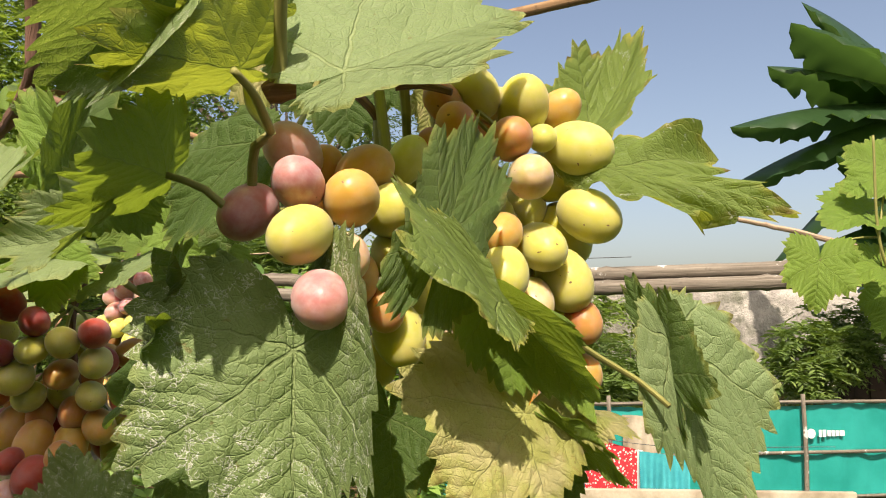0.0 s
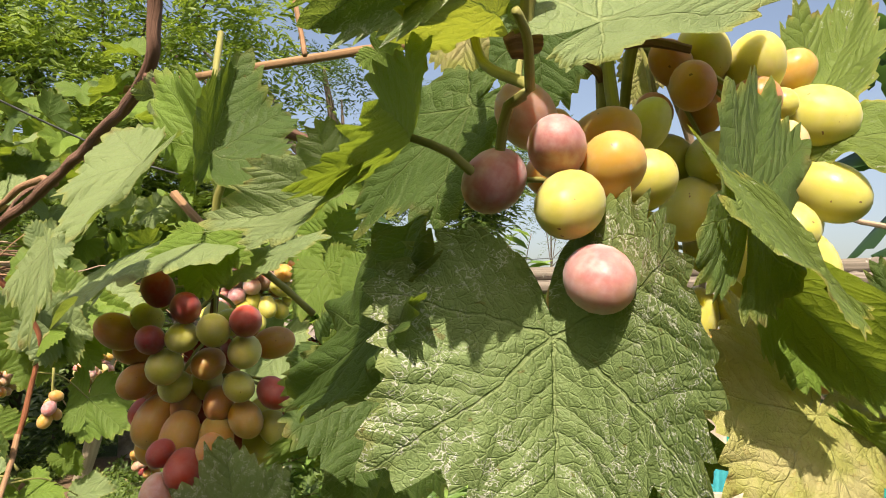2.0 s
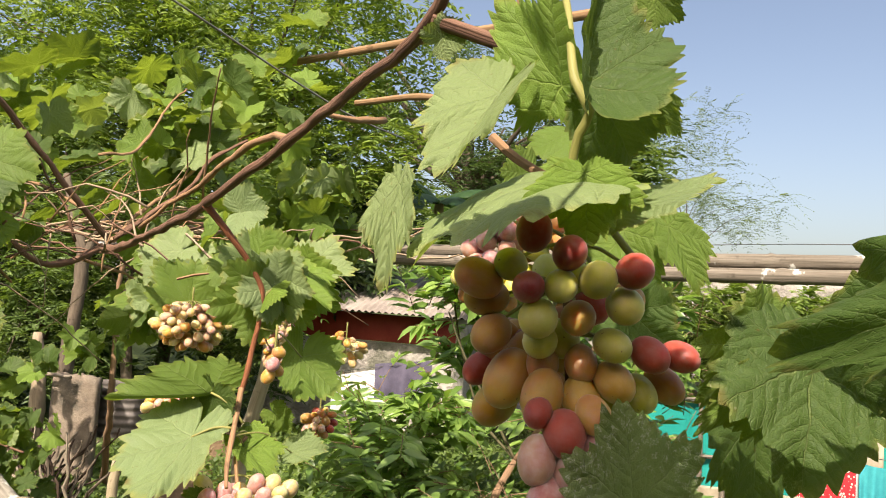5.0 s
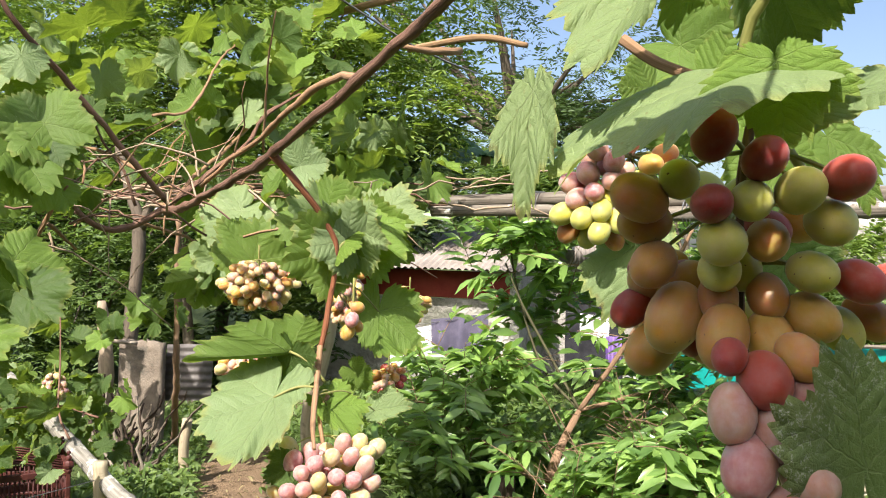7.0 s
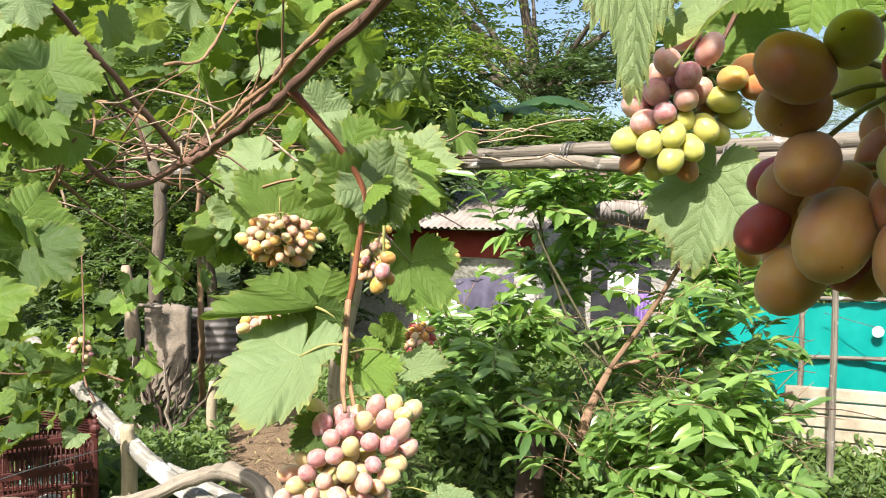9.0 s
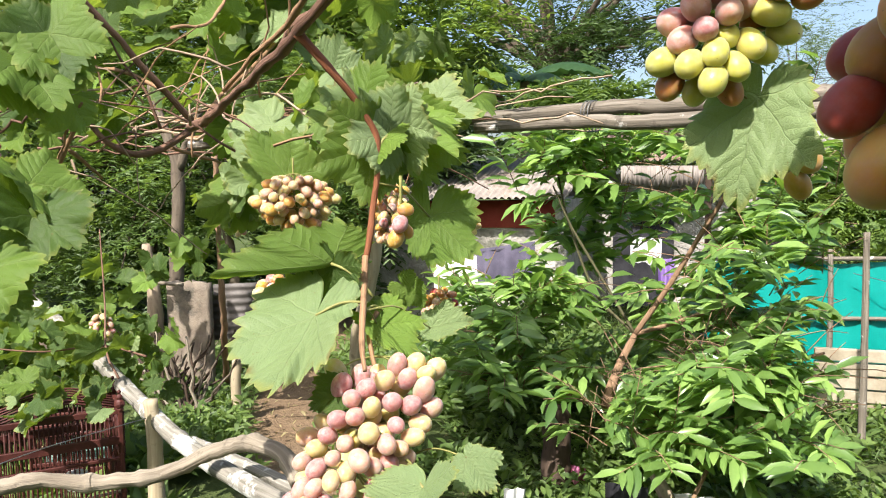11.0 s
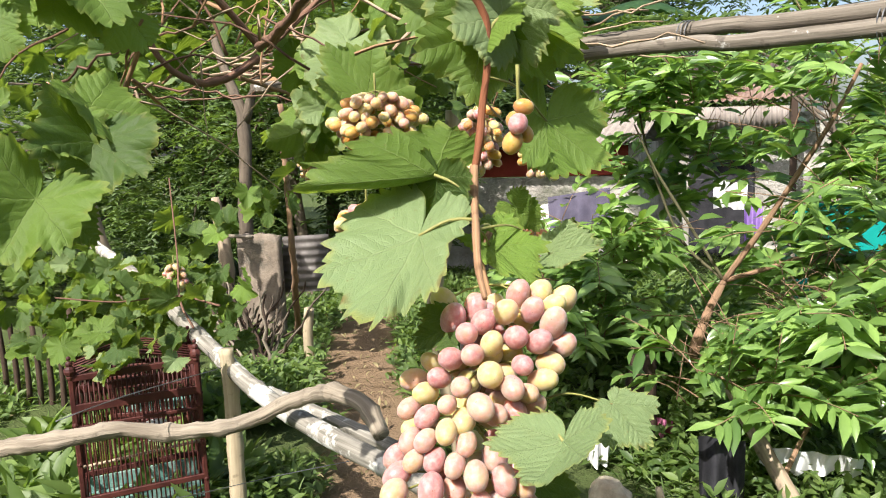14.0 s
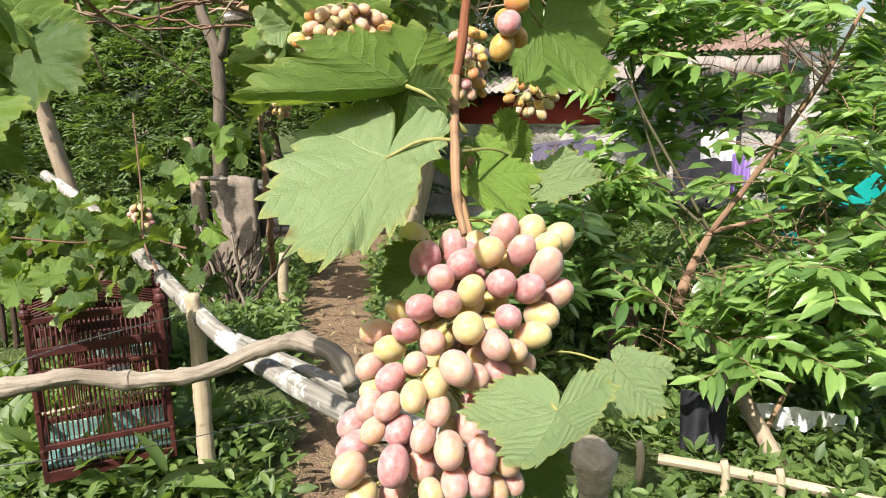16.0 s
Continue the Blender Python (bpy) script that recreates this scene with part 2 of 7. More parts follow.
def bark_material(name, dark, light, scale=(60, 60, 9), rough=0.85, lichen=0.0, strength=0.7, band=0.0):
    """Bark or weathered cane with long grain; lichen: pale patches; band: rings round the stem."""
    k = Mat(name, rough=rough, spec=0.25)
    pos = k.coord("UV")
    grain = k.noise(k.stretch(pos, scale), 1.0, 5.0, 0.65, 0.6)
    patch = k.noise(k.coord("Object"), 5.0, 4.0)
    col = k.ramp(grain, [(0.25, dark), (0.75, light)])
    col = k.mix(k.math("MULTIPLY", patch, 0.5), col, tuple(c * 0.55 for c in dark))
    if lichen:
        li = k.smooth(k.noise(k.coord("Object"), 9.0, 5.0, 0.65), 0.62 - 0.22 * lichen, 0.68 - 0.2 * lichen)
        col = k.mix(k.math("MULTIPLY", li, 0.8), col, (0.66, 0.66, 0.60))
    stains = k.smooth(k.noise(k.coord("Object"), 23.0, 3.0), 0.6, 0.72)
    col = k.mix(k.math("MULTIPLY", stains, 0.5), col, tuple(c * 0.35 for c in dark))
    k.set("Base Color", col)
    k.bump(k.math("ADD", grain, k.math("MULTIPLY", patch, 0.4)), strength, 0.006)
    return k.m


def rough_material(name, a, b, scale=8.0, fine=60.0, rough=0.85, bump=0.4, distance=0.01, stain=None, spec=0.3, metal=0.0):
    """Plain worn surface in two tones, with grain and stains."""
    k = Mat(name, rough=rough, spec=spec, metal=metal)
    pos = k.coord("Object")
    n1, n2 = k.noise(pos, scale, 5.0, 0.6), k.noise(pos, fine, 4.0, 0.6)
    col = k.mix(k.smooth(n1, 0.3, 0.7), a, b)
    col = k.mix(k.math("MULTIPLY", n2, 0.4), col, tuple(c * 0.5 for c in a))
    if stain:
        col = k.mix(k.math("MULTIPLY", k.smooth(k.noise(pos, scale * 0.45, 5.0, 0.7), 0.52, 0.66), 0.75), col, stain)
    k.set("Base Color", col)
    k.bump(k.math("ADD", n2, n1), bump, distance)
    return k.m


LEAF = vine_leaf_material("vine_leaf", (0.125, 0.215, 0.034), (0.36, 0.49, 0.04))
LEAF_SCAR = vine_leaf_material("vine_leaf_scarred", (0.20, 0.30, 0.12), (0.27, 0.37, 0.05), margin=0.2, scars=1.15)
LEAF_YELLOW = vine_leaf_material("vine_leaf_dry", (0.43, 0.46, 0.14), (0.55, 0.55, 0.08), margin=0.7, dry=0.6)
LEAF_PALE = vine_leaf_material("vine_leaf_pale", (0.245, 0.345, 0.15), (0.36, 0.47, 0.06), margin=0.5, sheen=0.42)
LEAF_EDGED = vine_leaf_material("vine_leaf_edged", (0.165, 0.25, 0.055), (0.52, 0.60, 0.055), margin=0.9, scars=0.35)
# darkest leaf green: shade put into the colour, also mixed in for variety
LEAF_DARK = vine_leaf_material("vine_leaf_dark_shade", (0.065, 0.125, 0.028), (0.24, 0.34, 0.025), margin=0.3)
LEAF_YOUNG = vine_leaf_material("vine_leaf_young", (0.165, 0.285, 0.04), (0.38, 0.50, 0.045), margin=0.2)

GRAPE_GREEN = berry_material("grape_green", (0.47, 0.455, 0.10), (0.48, 0.36, 0.09), 1.0, (0.9, 0.85, 0.25), bloom=0.09)
GRAPE_AMBER = berry_material("grape_amber", (0.46, 0.29, 0.06), (0.40, 0.135, 0.06), 0.75, (1.0, 0.60, 0.28), bloom=0.07)
GRAPE_PINK = berry_material("grape_pink", (0.52, 0.38, 0.22), (0.41, 0.17, 0.17), 0.36, (0.95, 0.55, 0.42), bloom=0.22)
GRAPE_HONEY = berry_material("grape_honey", (0.50, 0.44, 0.16), (0.47, 0.25, 0.18), 0.62, (0.95, 0.78, 0.40), bloom=0.18)
GRAPE_RED = berry_material("grape_red", (0.33, 0.06, 0.04), (0.24, 0.02, 0.028), 0.75, (1.0, 0.35, 0.2), bloom=0.05)

CANE_BROWN = bark_material("vine_cane", (0.10, 0.052, 0.034), (0.33, 0.19, 0.125), (9, 3, 1))
CANE_TAN = bark_material("vine_cane_tan", (0.22, 0.12, 0.06), (0.46, 0.29, 0.16), (10, 3, 1), strength=0.4)
CANE_RED = bark_material("vine_cane_red", (0.17, 0.055, 0.025), (0.36, 0.15, 0.07), (10, 3, 1), strength=0.4, rough=0.6)
CANE_GREEN = bark_material("vine_shoot", (0.20, 0.20, 0.055), (0.37, 0.36, 0.12), (8, 2, 1), strength=0.15, rough=0.5)
CANE_DEAD = bark_material("vine_dry_twig", (0.30, 0.21, 0.13), (0.52, 0.40, 0.28), (10, 4, 1), strength=0.4)
BAMBOO_GREY = bark_material("bamboo_weathered", (0.075, 0.06, 0.042), (0.35, 0.31, 0.245), (14, 3, 1), strength=0.7, lichen=0.08)
BAMBOO_PALE = bark_material("bamboo_bleached", (0.10, 0.09, 0.065), (0.50, 0.47, 0.40), (14, 3, 1), strength=0.5, lichen=0.5)
BAMBOO_BROWN = bark_material("bamboo_brown", (0.20, 0.115, 0.055), (0.42, 0.27, 0.14), (14, 2, 1), strength=0.3)
WOOD_GREY = bark_material("dead_branch", (0.15, 0.12, 0.085), (0.46, 0.40, 0.30), (12, 5, 1), strength=0.9)
WOOD_POST = bark_material("wooden_post", (0.32, 0.25, 0.15), (0.60, 0.52, 0.36), (12, 3, 1), strength=0.4)
WOOD_DARK = bark_material("dark_wood", (0.035, 0.022, 0.016), (0.11, 0.075, 0.05), (10, 3, 1))
TRUNK = bark_material("tree_bark", (0.08, 0.06, 0.042), (0.22, 0.18, 0.13), (9, 4, 1), strength=1.0)
TRUNK_PALE = bark_material("pale_tree_bark", (0.24, 0.18, 0.12), (0.50, 0.40, 0.28), (9, 4, 1), strength=0.7)
SHRUB_BARK = bark_material("shrub_bark", (0.20, 0.12, 0.07), (0.42, 0.27, 0.165), (9, 4, 1), strength=0.5)
SHRUB_GREEN = bark_material("shrub_shoot", (0.06, 0.055, 0.03), (0.15, 0.14, 0.07), (9, 4, 1), strength=0.4)
WIRE = rough_material("galvanised_wire", (0.16, 0.16, 0.15), (0.30, 0.30, 0.29), 40, 300, rough=0.45, metal=0.6, bump=0.05)


# ---- builders ----
def mesh_object(name, verts, faces, material, parent=None, label="", uvs=None, smooth=True, rim=None):
    me = bpy.data.meshes.new(name)
    me.from_pydata([tuple(v) for v in verts], [], [tuple(f) for f in faces])
    if uvs is not None:
        layer = me.uv_layers.new(name="UVMap")
        idx = np.zeros(len(me.loops), dtype=np.int32)
        me.loops.foreach_get("vertex_index", idx)
        layer.data.foreach_set("uv", np.asarray(uvs, dtype=np.float32)[idx].ravel())
    if rim is not None:
        at = me.attributes.new("rim", "FLOAT", "POINT")
        at.data.foreach_set("value", np.asarray(rim, dtype=np.float32))
    if smooth:
        me.polygons.foreach_set("use_smooth", [True] * len(me.polygons))
    for m in material if isinstance(material, (list, tuple)) else [material]:
        me.materials.append(m)
    ob = new(name, me)
    if parent is not None:
        ob.parent = parent
    if label:
        tagged(ob, label)
    return ob


def part(name, bm, material, parent, label="", smooth=False):
    me = bpy.data.meshes.new(name)
    bm.normal_update()
    bm.to_mesh(me)
    bm.free()
    if smooth:
        me.polygons.foreach_set("use_smooth", [True] * len(me.polygons))
    me.materials.append(material)
    ob = new(name, me)
    ob.parent = parent
    if label:
        tagged(ob, label)
    return ob


def thing(name, label, category, group="", kind="", at=(0, 0, 0)):
    ob = new(name)
    ob.empty_display_size = 0.05
    ob.location = at
    return tagged(ob, label, category, group, kind)


def spline(points, step):
    """Points on a smooth line through the given ones, about step apart."""
    p = [Vector(q) for q in points]
    if len(p) == 2:
        p = [p[0], (p[0] + p[1]) / 2, p[1]]
    ext = [2 * p[0] - p[1], *p, 2 * p[-1] - p[-2]]
    out, pos = [], []
    for i in range(1, len(ext) - 2):
        a, b, c, d = ext[i - 1 : i + 3]
        n = max(2, int((c - b).length / step))
        for j in range(n):
            t = j / n
            out.append(0.5 * (2 * b + (c - a) * t + (2 * a - 5 * b + 4 * c - d) * t * t + (3 * b - a - 3 * c + d) * t ** 3))
            pos.append((i - 1 + t) / (len(p) - 1))
    out.append(p[-1])
    pos.append(1.0)
    return out, pos


def tube_data(points, radii, sides=8, step=0.02, knots=0.0, wobble=0.0, seed=0, nodes=0.0, kink=0.0):
    """A tapered stem. knots: lumps; wobble: unevenness; nodes: spacing of bamboo rings."""
    line, pos = spline(points, step)
    rs = np.interp(pos, np.linspace(0, 1, len(radii)), radii)
    if kink:
        for i, q in enumerate(line):
            line[i] = q + Vector([kink * (noise.noise(Vector((q.x * 9 + 7 * a, q.y * 9 + seed, q.z * 9))) + 0.5 * noise.noise(Vector((q.x * 25 + a, q.y * 25, q.z * 25 + seed)))) for a in (1, 2, 3)])
    verts, faces, uvs = [], [], []
    ref, run = Vector((0.31, 0.17, 0.93)), 0.0
    for i, q in enumerate(line):
        d = (line[min(i + 1, len(line) - 1)] - line[max(i - 1, 0)]).normalized()
        if i:
            run += (q - line[i - 1]).length
        x = d.cross(ref)
        if x.length < 0.2:
            x = d.cross(Vector((1, 0, 0)))
        x.normalize()
        y = d.cross(x)
        r = rs[i]
        if nodes:
            e = abs((run / nodes + seed * 0.37) % 1.0 - 0.5) * 2
            r *= 1.0 + 0.16 * max(0.0, (e - 0.9) / 0.1) - 0.03 * (1 - e)
        for s in range(sides + 1):
            a = 2 * math.pi * s / sides
            k = r
            if s < sides or True:
                w = noise.noise(Vector((math.cos(a) * 1.3, math.sin(a) * 1.3, run * 18 + seed * 9.1)))
                l = noise.noise(Vector((seed * 3.3, run * 26, 0.5)))
                k = r * (1 + wobble * w + knots * max(0.0, l - 0.12))
            verts.append(q + x * (math.cos(a) * k) + y * (math.sin(a) * k))
            uvs.append((s / sides, run))
    m = sides + 1
    for i in range(len(line) - 1):
        for s in range(sides):
            faces.append((i * m + s, i * m + s + 1, (i + 1) * m + s + 1, (i + 1) * m + s))
    for end, i in ((0, 0), (1, len(line) - 1)):
        c = len(verts)
        verts.append(line[i])
        uvs.append((0.5, run * end))
        for s in range(sides):
            f = (c, i * m + s + 1, i * m + s)
            faces.append(f if not end else f[::-1])
    return verts, faces, uvs


def tube(name, points, radii, material, parent=None, label="", **kw):
    v, f, u = tube_data(points, radii, **kw)
    return mesh_object(name, v, f, material, parent, label, uvs=u)


def joined(name, pieces, material, parent=None, label=""):
    """Several (verts, faces, uvs) in one mesh."""
    vs, fs, us = [], [], []
    for v, f, u in pieces:
        o = len(vs)
        vs += list(v)
        us += list(u)
        fs += [tuple(i + o for i in q) for q in f]
    return mesh_object(name, vs, fs, material, parent, label, uvs=us)


def box_bm(size, at=(0, 0, 0), bevel=0.0, bm=None):
    bm = bm or bmesh.new()
    r = bmesh.ops.create_cube(bm, size=1.0, matrix=Matrix.Translation(at) @ Matrix.Diagonal((*size, 1)))
    if bevel:
        es = {e for v in r["verts"] for e in v.link_edges}
        bmesh.ops.bevel(bm, geom=list(es), offset=bevel, segments=1, affect="EDGES")
    return bm


# outline of a vine leaf: (angle from the tip in degrees, reach)
LOBES = ((0, 1.0), (9, 0.965), (20, 0.87), (31, 0.80), (38, 0.80), (47, 0.88), (55, 0.93), (63, 0.90), (74, 0.80), (82, 0.76), (92, 0.79), (105, 0.82), (116, 0.79), (130, 0.71), (145, 0.62), (158, 0.53), (168, 0.40), (176, 0.2), (180, 0.05))


def bend(d, start, turn):
    """Across and up for a way d along a strip that rises at the angle start and turns by turn a unit."""
    m, q = start + turn * d / 2, np.sinc(turn * d / 2 / np.pi) * d
    return np.cos(m) * q, np.sin(m) * q


def leaf_mesh(name, material, wide=(1.0, 1.0), fold=(22, 18), roll=(0.0, 0.0), curl=0.25, seed=1, teeth=19, per=6, rings=(0.08, 0.18, 0.3, 0.42, 0.54, 0.66, 0.77, 0.86, 0.93, 1.0), wave=0.04, relief=1.0, back=1.0):
    """A vine leaf one unit long: stalk at the origin, tip along +y, upper face along +z.
    For its left and right half: wide, the width; fold, the degrees by which it rises; roll, its further bend. curl: the bend of the midrib."""
    rng = np.random.default_rng(seed)
    n = teeth * per
    half = 180.0 * (np.arange(n + 1) / n) ** 0.95
    la, lr = [a for a, _ in LOBES], [r for _, r in LOBES]
    angs, reach, saws = [], [], []
    for side in (-1, 1):
        sizes = rng.uniform(0.6, 1.2, teeth + 1) * np.where(np.arange(teeth + 1) % 3 == 1, 1.5, 0.85)
        ph = (np.arange(n + 1) % per) / per
        saw = np.where(ph < 0.3, ph / 0.3, (1 - ph) / 0.7)
        saw = (saw - 0.35) * sizes[np.arange(n + 1) // per] * np.where(half > 162, 0.2, 1.0)
        r = np.interp(half, la, lr) * (1 + 0.04 * np.sin(half * 0.09 + seed * 1.7 + side) + 0.03 * np.sin(half * 0.21 + seed * 2.9 * side))
        r = r * (1 - (1 - back) * np.clip((half - 62) / 50, 0, 1))
        seq = slice(None, 0, -1) if side < 0 else slice(None)
        angs.append((side * half)[seq])
        reach.append(r[seq])
        saws.append(saw[seq])
    angs, reach, saws = (np.concatenate(v) for v in (angs, reach, saws))
    f = np.asarray(rings)[:, None]
    edge = np.clip((f - 0.80) / 0.20, 0, 1)
    rad = f * reach[None] * (1 + 0.115 * saws[None] * edge)
    t = np.radians(angs)[None] + 0 * f
    u, v = rad * np.sin(t), rad * np.cos(t)
    left = u < 0
    ax = np.abs(u) * np.where(left, wide[0], wide[1])
    start = np.radians(np.where(left, fold[0], fold[1])) * ax / (ax + 0.05)
    x, z = bend(ax, start, np.where(left, roll[0], roll[1]))
    x = np.where(left, -x, x)
    # blade swells between the main veins, and its margin waves
    da = np.min(np.abs(np.abs(np.degrees(t))[..., None] - np.array((0, 53, 109))), axis=-1) / 27.0
    z = z + 0.015 * relief * rad * np.sin(np.clip(da, 0, 1) * np.pi / 2) ** 0.7
    z = z + wave * rad * f * f * (np.sin(t * 5 + seed) + 0.6 * np.sin(t * 9 + seed * 2.3) + 0.5 * np.sin(t * 16 + seed * 4.1))
    z = z + 0.02 * relief * np.sin(u * 9 + seed) * np.sin(v * 8 + seed * 1.9) * f
    z = z - 0.03 * edge ** 2 * (0.5 + 0.5 * np.sin(t * 3 + seed * 3.3))
    y, drop = bend(v, 0.0, -curl)
    y, z = y + z * np.sin(curl * v), drop + z * np.cos(curl * v)
    m = len(angs)
    verts = np.concatenate([[(0, 0, 0)], np.stack([x, y, z], -1).reshape(-1, 3)])
    uvs = np.concatenate([[(0, 0)], np.stack([u, v], -1).reshape(-1, 2)])
    rim = np.concatenate([[0], (f + 0 * t).ravel()])
    faces = [(2 + i, 1 + i, 0) for i in range(m - 1)]
    for k in range(len(rings) - 1):
        a = 1 + k * m
        faces += [(a + i + 1, a + m + i + 1, a + m + i, a + i) for i in range(m - 1)]
    me = bpy.data.meshes.new(name)
    me.from_pydata(verts.tolist(), [], faces)
    layer = me.uv_layers.new(name="UVMap")
    idx = np.zeros(len(me.loops), dtype=np.int32)
    me.loops.foreach_get("vertex_index", idx)
    layer.data.foreach_set("uv", uvs.astype(np.float32)[idx].ravel())
    at = me.attributes.new("rim", "FLOAT", "POINT")
    at.data.foreach_set("value", rim.astype(np.float32))
    me.polygons.foreach_set("use_smooth", [True] * len(me.polygons))
    me.materials.append(material)
    return me


def leaf_pose(base, tip, face):
    b, t = Vector(base), Vector(tip)
    y = t - b
    size = y.length
    y.normalize()
    z = Vector(face)
    z = (z - z.dot(y) * y).normalized()
    x = y.cross(z)
    m = Matrix((x, y, z)).transposed().to_4x4()
    return Matrix.Translation(b) @ m @ Matrix.Scale(size, 4)


LEAF_COUNT = [0]


def vine_leaf(vine, base, tip, face, material=None, stem=None, label="", stalk=0.0016, **shape):
    """One leaf of a vine with its own shape, and its stalk to the point stem."""
    LEAF_COUNT[0] += 1
    me = leaf_mesh("leaf", material or LEAF, seed=LEAF_COUNT[0], **shape)
    ob = new("leaf", me)
    ob.matrix_world = leaf_pose(base, tip, face)
    ob.parent = vine
    if label:
        tagged(ob, label)
    if stem is not None:
        b, s = Vector(base), Vector(stem)
        mid = (b + s) / 2 + Vector((0, 0, 0.12 * (b - s).length))
        st = tube("leaf_stalk", [s, mid, b], [stalk * 1.25, stalk, stalk * 0.9], CANE_GREEN, ob, sides=6, step=0.008)
        st.matrix_parent_inverse = leaf_pose(base, tip, face).inverted()
    return ob


SPARE = {}


def far_leaf(vine, base, tip, face, material, variant):
    """A leaf that shares one of a few meshes."""
    key = (material.name, variant)
    if key not in SPARE:
        rng = random.Random(variant * 7 + 3)
        SPARE[key] = leaf_mesh("leaf", material, wide=(rng.uniform(0.85, 1.1), rng.uniform(0.85, 1.1)), fold=(rng.uniform(0, 45), rng.uniform(0, 45)), roll=(rng.uniform(-1.0, 0.6), rng.uniform(-1.0, 0.6)), curl=rng.uniform(-0.2, 1.0), seed=variant * 13 + 5, teeth=11, per=4, rings=(0.25, 0.5, 0.75, 1.0), wave=0.08)
    ob = new("leaf", SPARE[key])
    ob.matrix_world = leaf_pose(base, tip, face)
    ob.parent = vine
    return ob


def berry_mesh(name, material, rings=14, segs=20, long=1.28):
    """A grape one unit wide, slightly long, with a shallow mark at its end."""
    verts, faces = [(0, 0, long * 0.5 * 0.985)], []
    for i in range(1, rings):
        a = math.pi * i / rings
        for s in range(segs):
            b = 2 * math.pi * s / segs
            r = 0.5 * math.sin(a) ** 0.94
            verts.append((r * math.cos(b), r * math.sin(b), 0.5 * long * math.cos(a)))
    verts.append((0, 0, -long * 0.5 * 0.97))
    for s in range(segs):
        faces.append((0, 1 + s, 1 + (s + 1) % segs))
    for i in range(rings - 2):
        for s in range(segs):
            a, b = 1 + i * segs, 1 + (i + 1) * segs
            faces.append((a + s, b + s, b + (s + 1) % segs, a + (s + 1) % segs))
    o = 1 + (rings - 2) * segs
    for s in range(segs):
        faces.append((len(verts) - 1, o + (s + 1) % segs, o + s))
    me = bpy.data.meshes.new(name)
    me.from_pydata(verts, [], faces)
    me.polygons.foreach_set("use_smooth", [True] * len(me.polygons))
    me.materials.append(material)
    return me


SKINS = {"green": GRAPE_GREEN, "amber": GRAPE_AMBER, "pink": GRAPE_PINK, "red": GRAPE_RED, "honey": GRAPE_HONEY}
BERRY = {k: berry_mesh("berry", m) for k, m in SKINS.items()}
BERRY_FAR = {k: berry_mesh("berry", m, 7, 10) for k, m in SKINS.items()}


def add_berry(bunch, at, wide, skin, rng, heart=None, meshes=BERRY):
    ob = new("berry", meshes[skin])
    d = Vector(at) - Vector(heart) if heart is not None else Vector((0, 0, -1))
    d = d.normalized() + Vector((rng.uniform(-0.35, 0.35), rng.uniform(-0.35, 0.35), rng.uniform(-0.6, 0.1)))
    q = d.to_track_quat("-Z", "Y")
    ob.matrix_world = Matrix.LocRotScale(Vector(at), q, Vector((wide * 1.02, wide * 1.02, wide * 1.02 * rng.uniform(0.97, 1.12))))
    ob.parent = bunch
    return ob


def settle(spots, rounds=3):
    """Push grapes (x, y, z, width, skin) apart until they only touch."""
    p = np.array([s[:3] for s in spots])
    r = np.array([s[3] for s in spots]) * 0.5
    for _ in range(rounds):
        d = p[:, None] - p[None]
        g = np.linalg.norm(d, axis=2) + np.eye(len(p))
        lap = np.maximum(0.0, (r[:, None] + r[None]) * 1.02 - g) * (1 - np.eye(len(p)))
        p += (d / g[..., None] * (lap * 0.28)[..., None]).sum(1)
    return [(*q, *s[3:]) for q, s in zip(p, spots)]


def berry_stalks(bunch, line, spots, radius=0.0011):
    """Thin stalks from the bunch's stem to the grapes."""
    pieces = []
    for i, at in enumerate(spots):
        at = Vector(at)
        near = min((Vector(q) for q in line), key=lambda q: (q + Vector((0, 0, -0.008)) - at).length)
        mid = (near + at) / 2 + Vector((0, 0, 0.004))
        pieces.append(tube_data([near, mid, at], [radius * 1.3, radius], sides=5, step=0.012, seed=i))
    tagged(joined("stalk_mass", pieces, CANE_GREEN, bunch), kind="stuff")


def loose_bunch(label, top, length, spread, count, wide, skins, seed, group="bunches along the pergola", far=True, lean=(0, 0)):
    """A hanging bunch packed round its stem: widest at a third of its height."""
    rng = random.Random(seed)
    top = Vector(top)
    bunch = thing("grape_bunch", label, "grape bunch", group)
    line = [top + Vector((lean[0] * t, lean[1] * t, -length * t)) for t in (0, 0.25, 0.5, 0.75, 1.0)]
    tube("bunch_stem", [top + Vector((0, 0, 0.03)), *line], [wide * 0.12, wide * 0.1, wide * 0.05], CANE_GREEN, bunch, sides=6)
    spots, tries = [], 0
    while len(spots) < count and tries < 9000:
        tries += 1
        t = rng.random()
        prof = (0.45 + 0.75 * t) if t < 0.4 else 0.75 + 0.55 * (1 - t) - 0.30
        a = rng.uniform(0, 2 * math.pi)
        r = spread * prof * math.sqrt(rng.uniform(0.25, 1.0))
        c = top + Vector((lean[0] * t + math.cos(a) * r, lean[1] * t + math.sin(a) * r, -length * t - 0.012))
        if all((c - s).length > wide * (0.86 if tries < 5000 else 0.7) for s in spots):
            spots.append(c)
    for c in spots:
        h = top + Vector((0, 0, -(top.z - c.z) * 0.85))
        add_berry(bunch, c, wide * rng.uniform(0.86, 1.1), rng.choice(skins), rng, h, BERRY_FAR if far else BERRY)
    berry_stalks(bunch, [line[0], line[1], line[2], line[3]], spots, wide * 0.045)
    return bunch


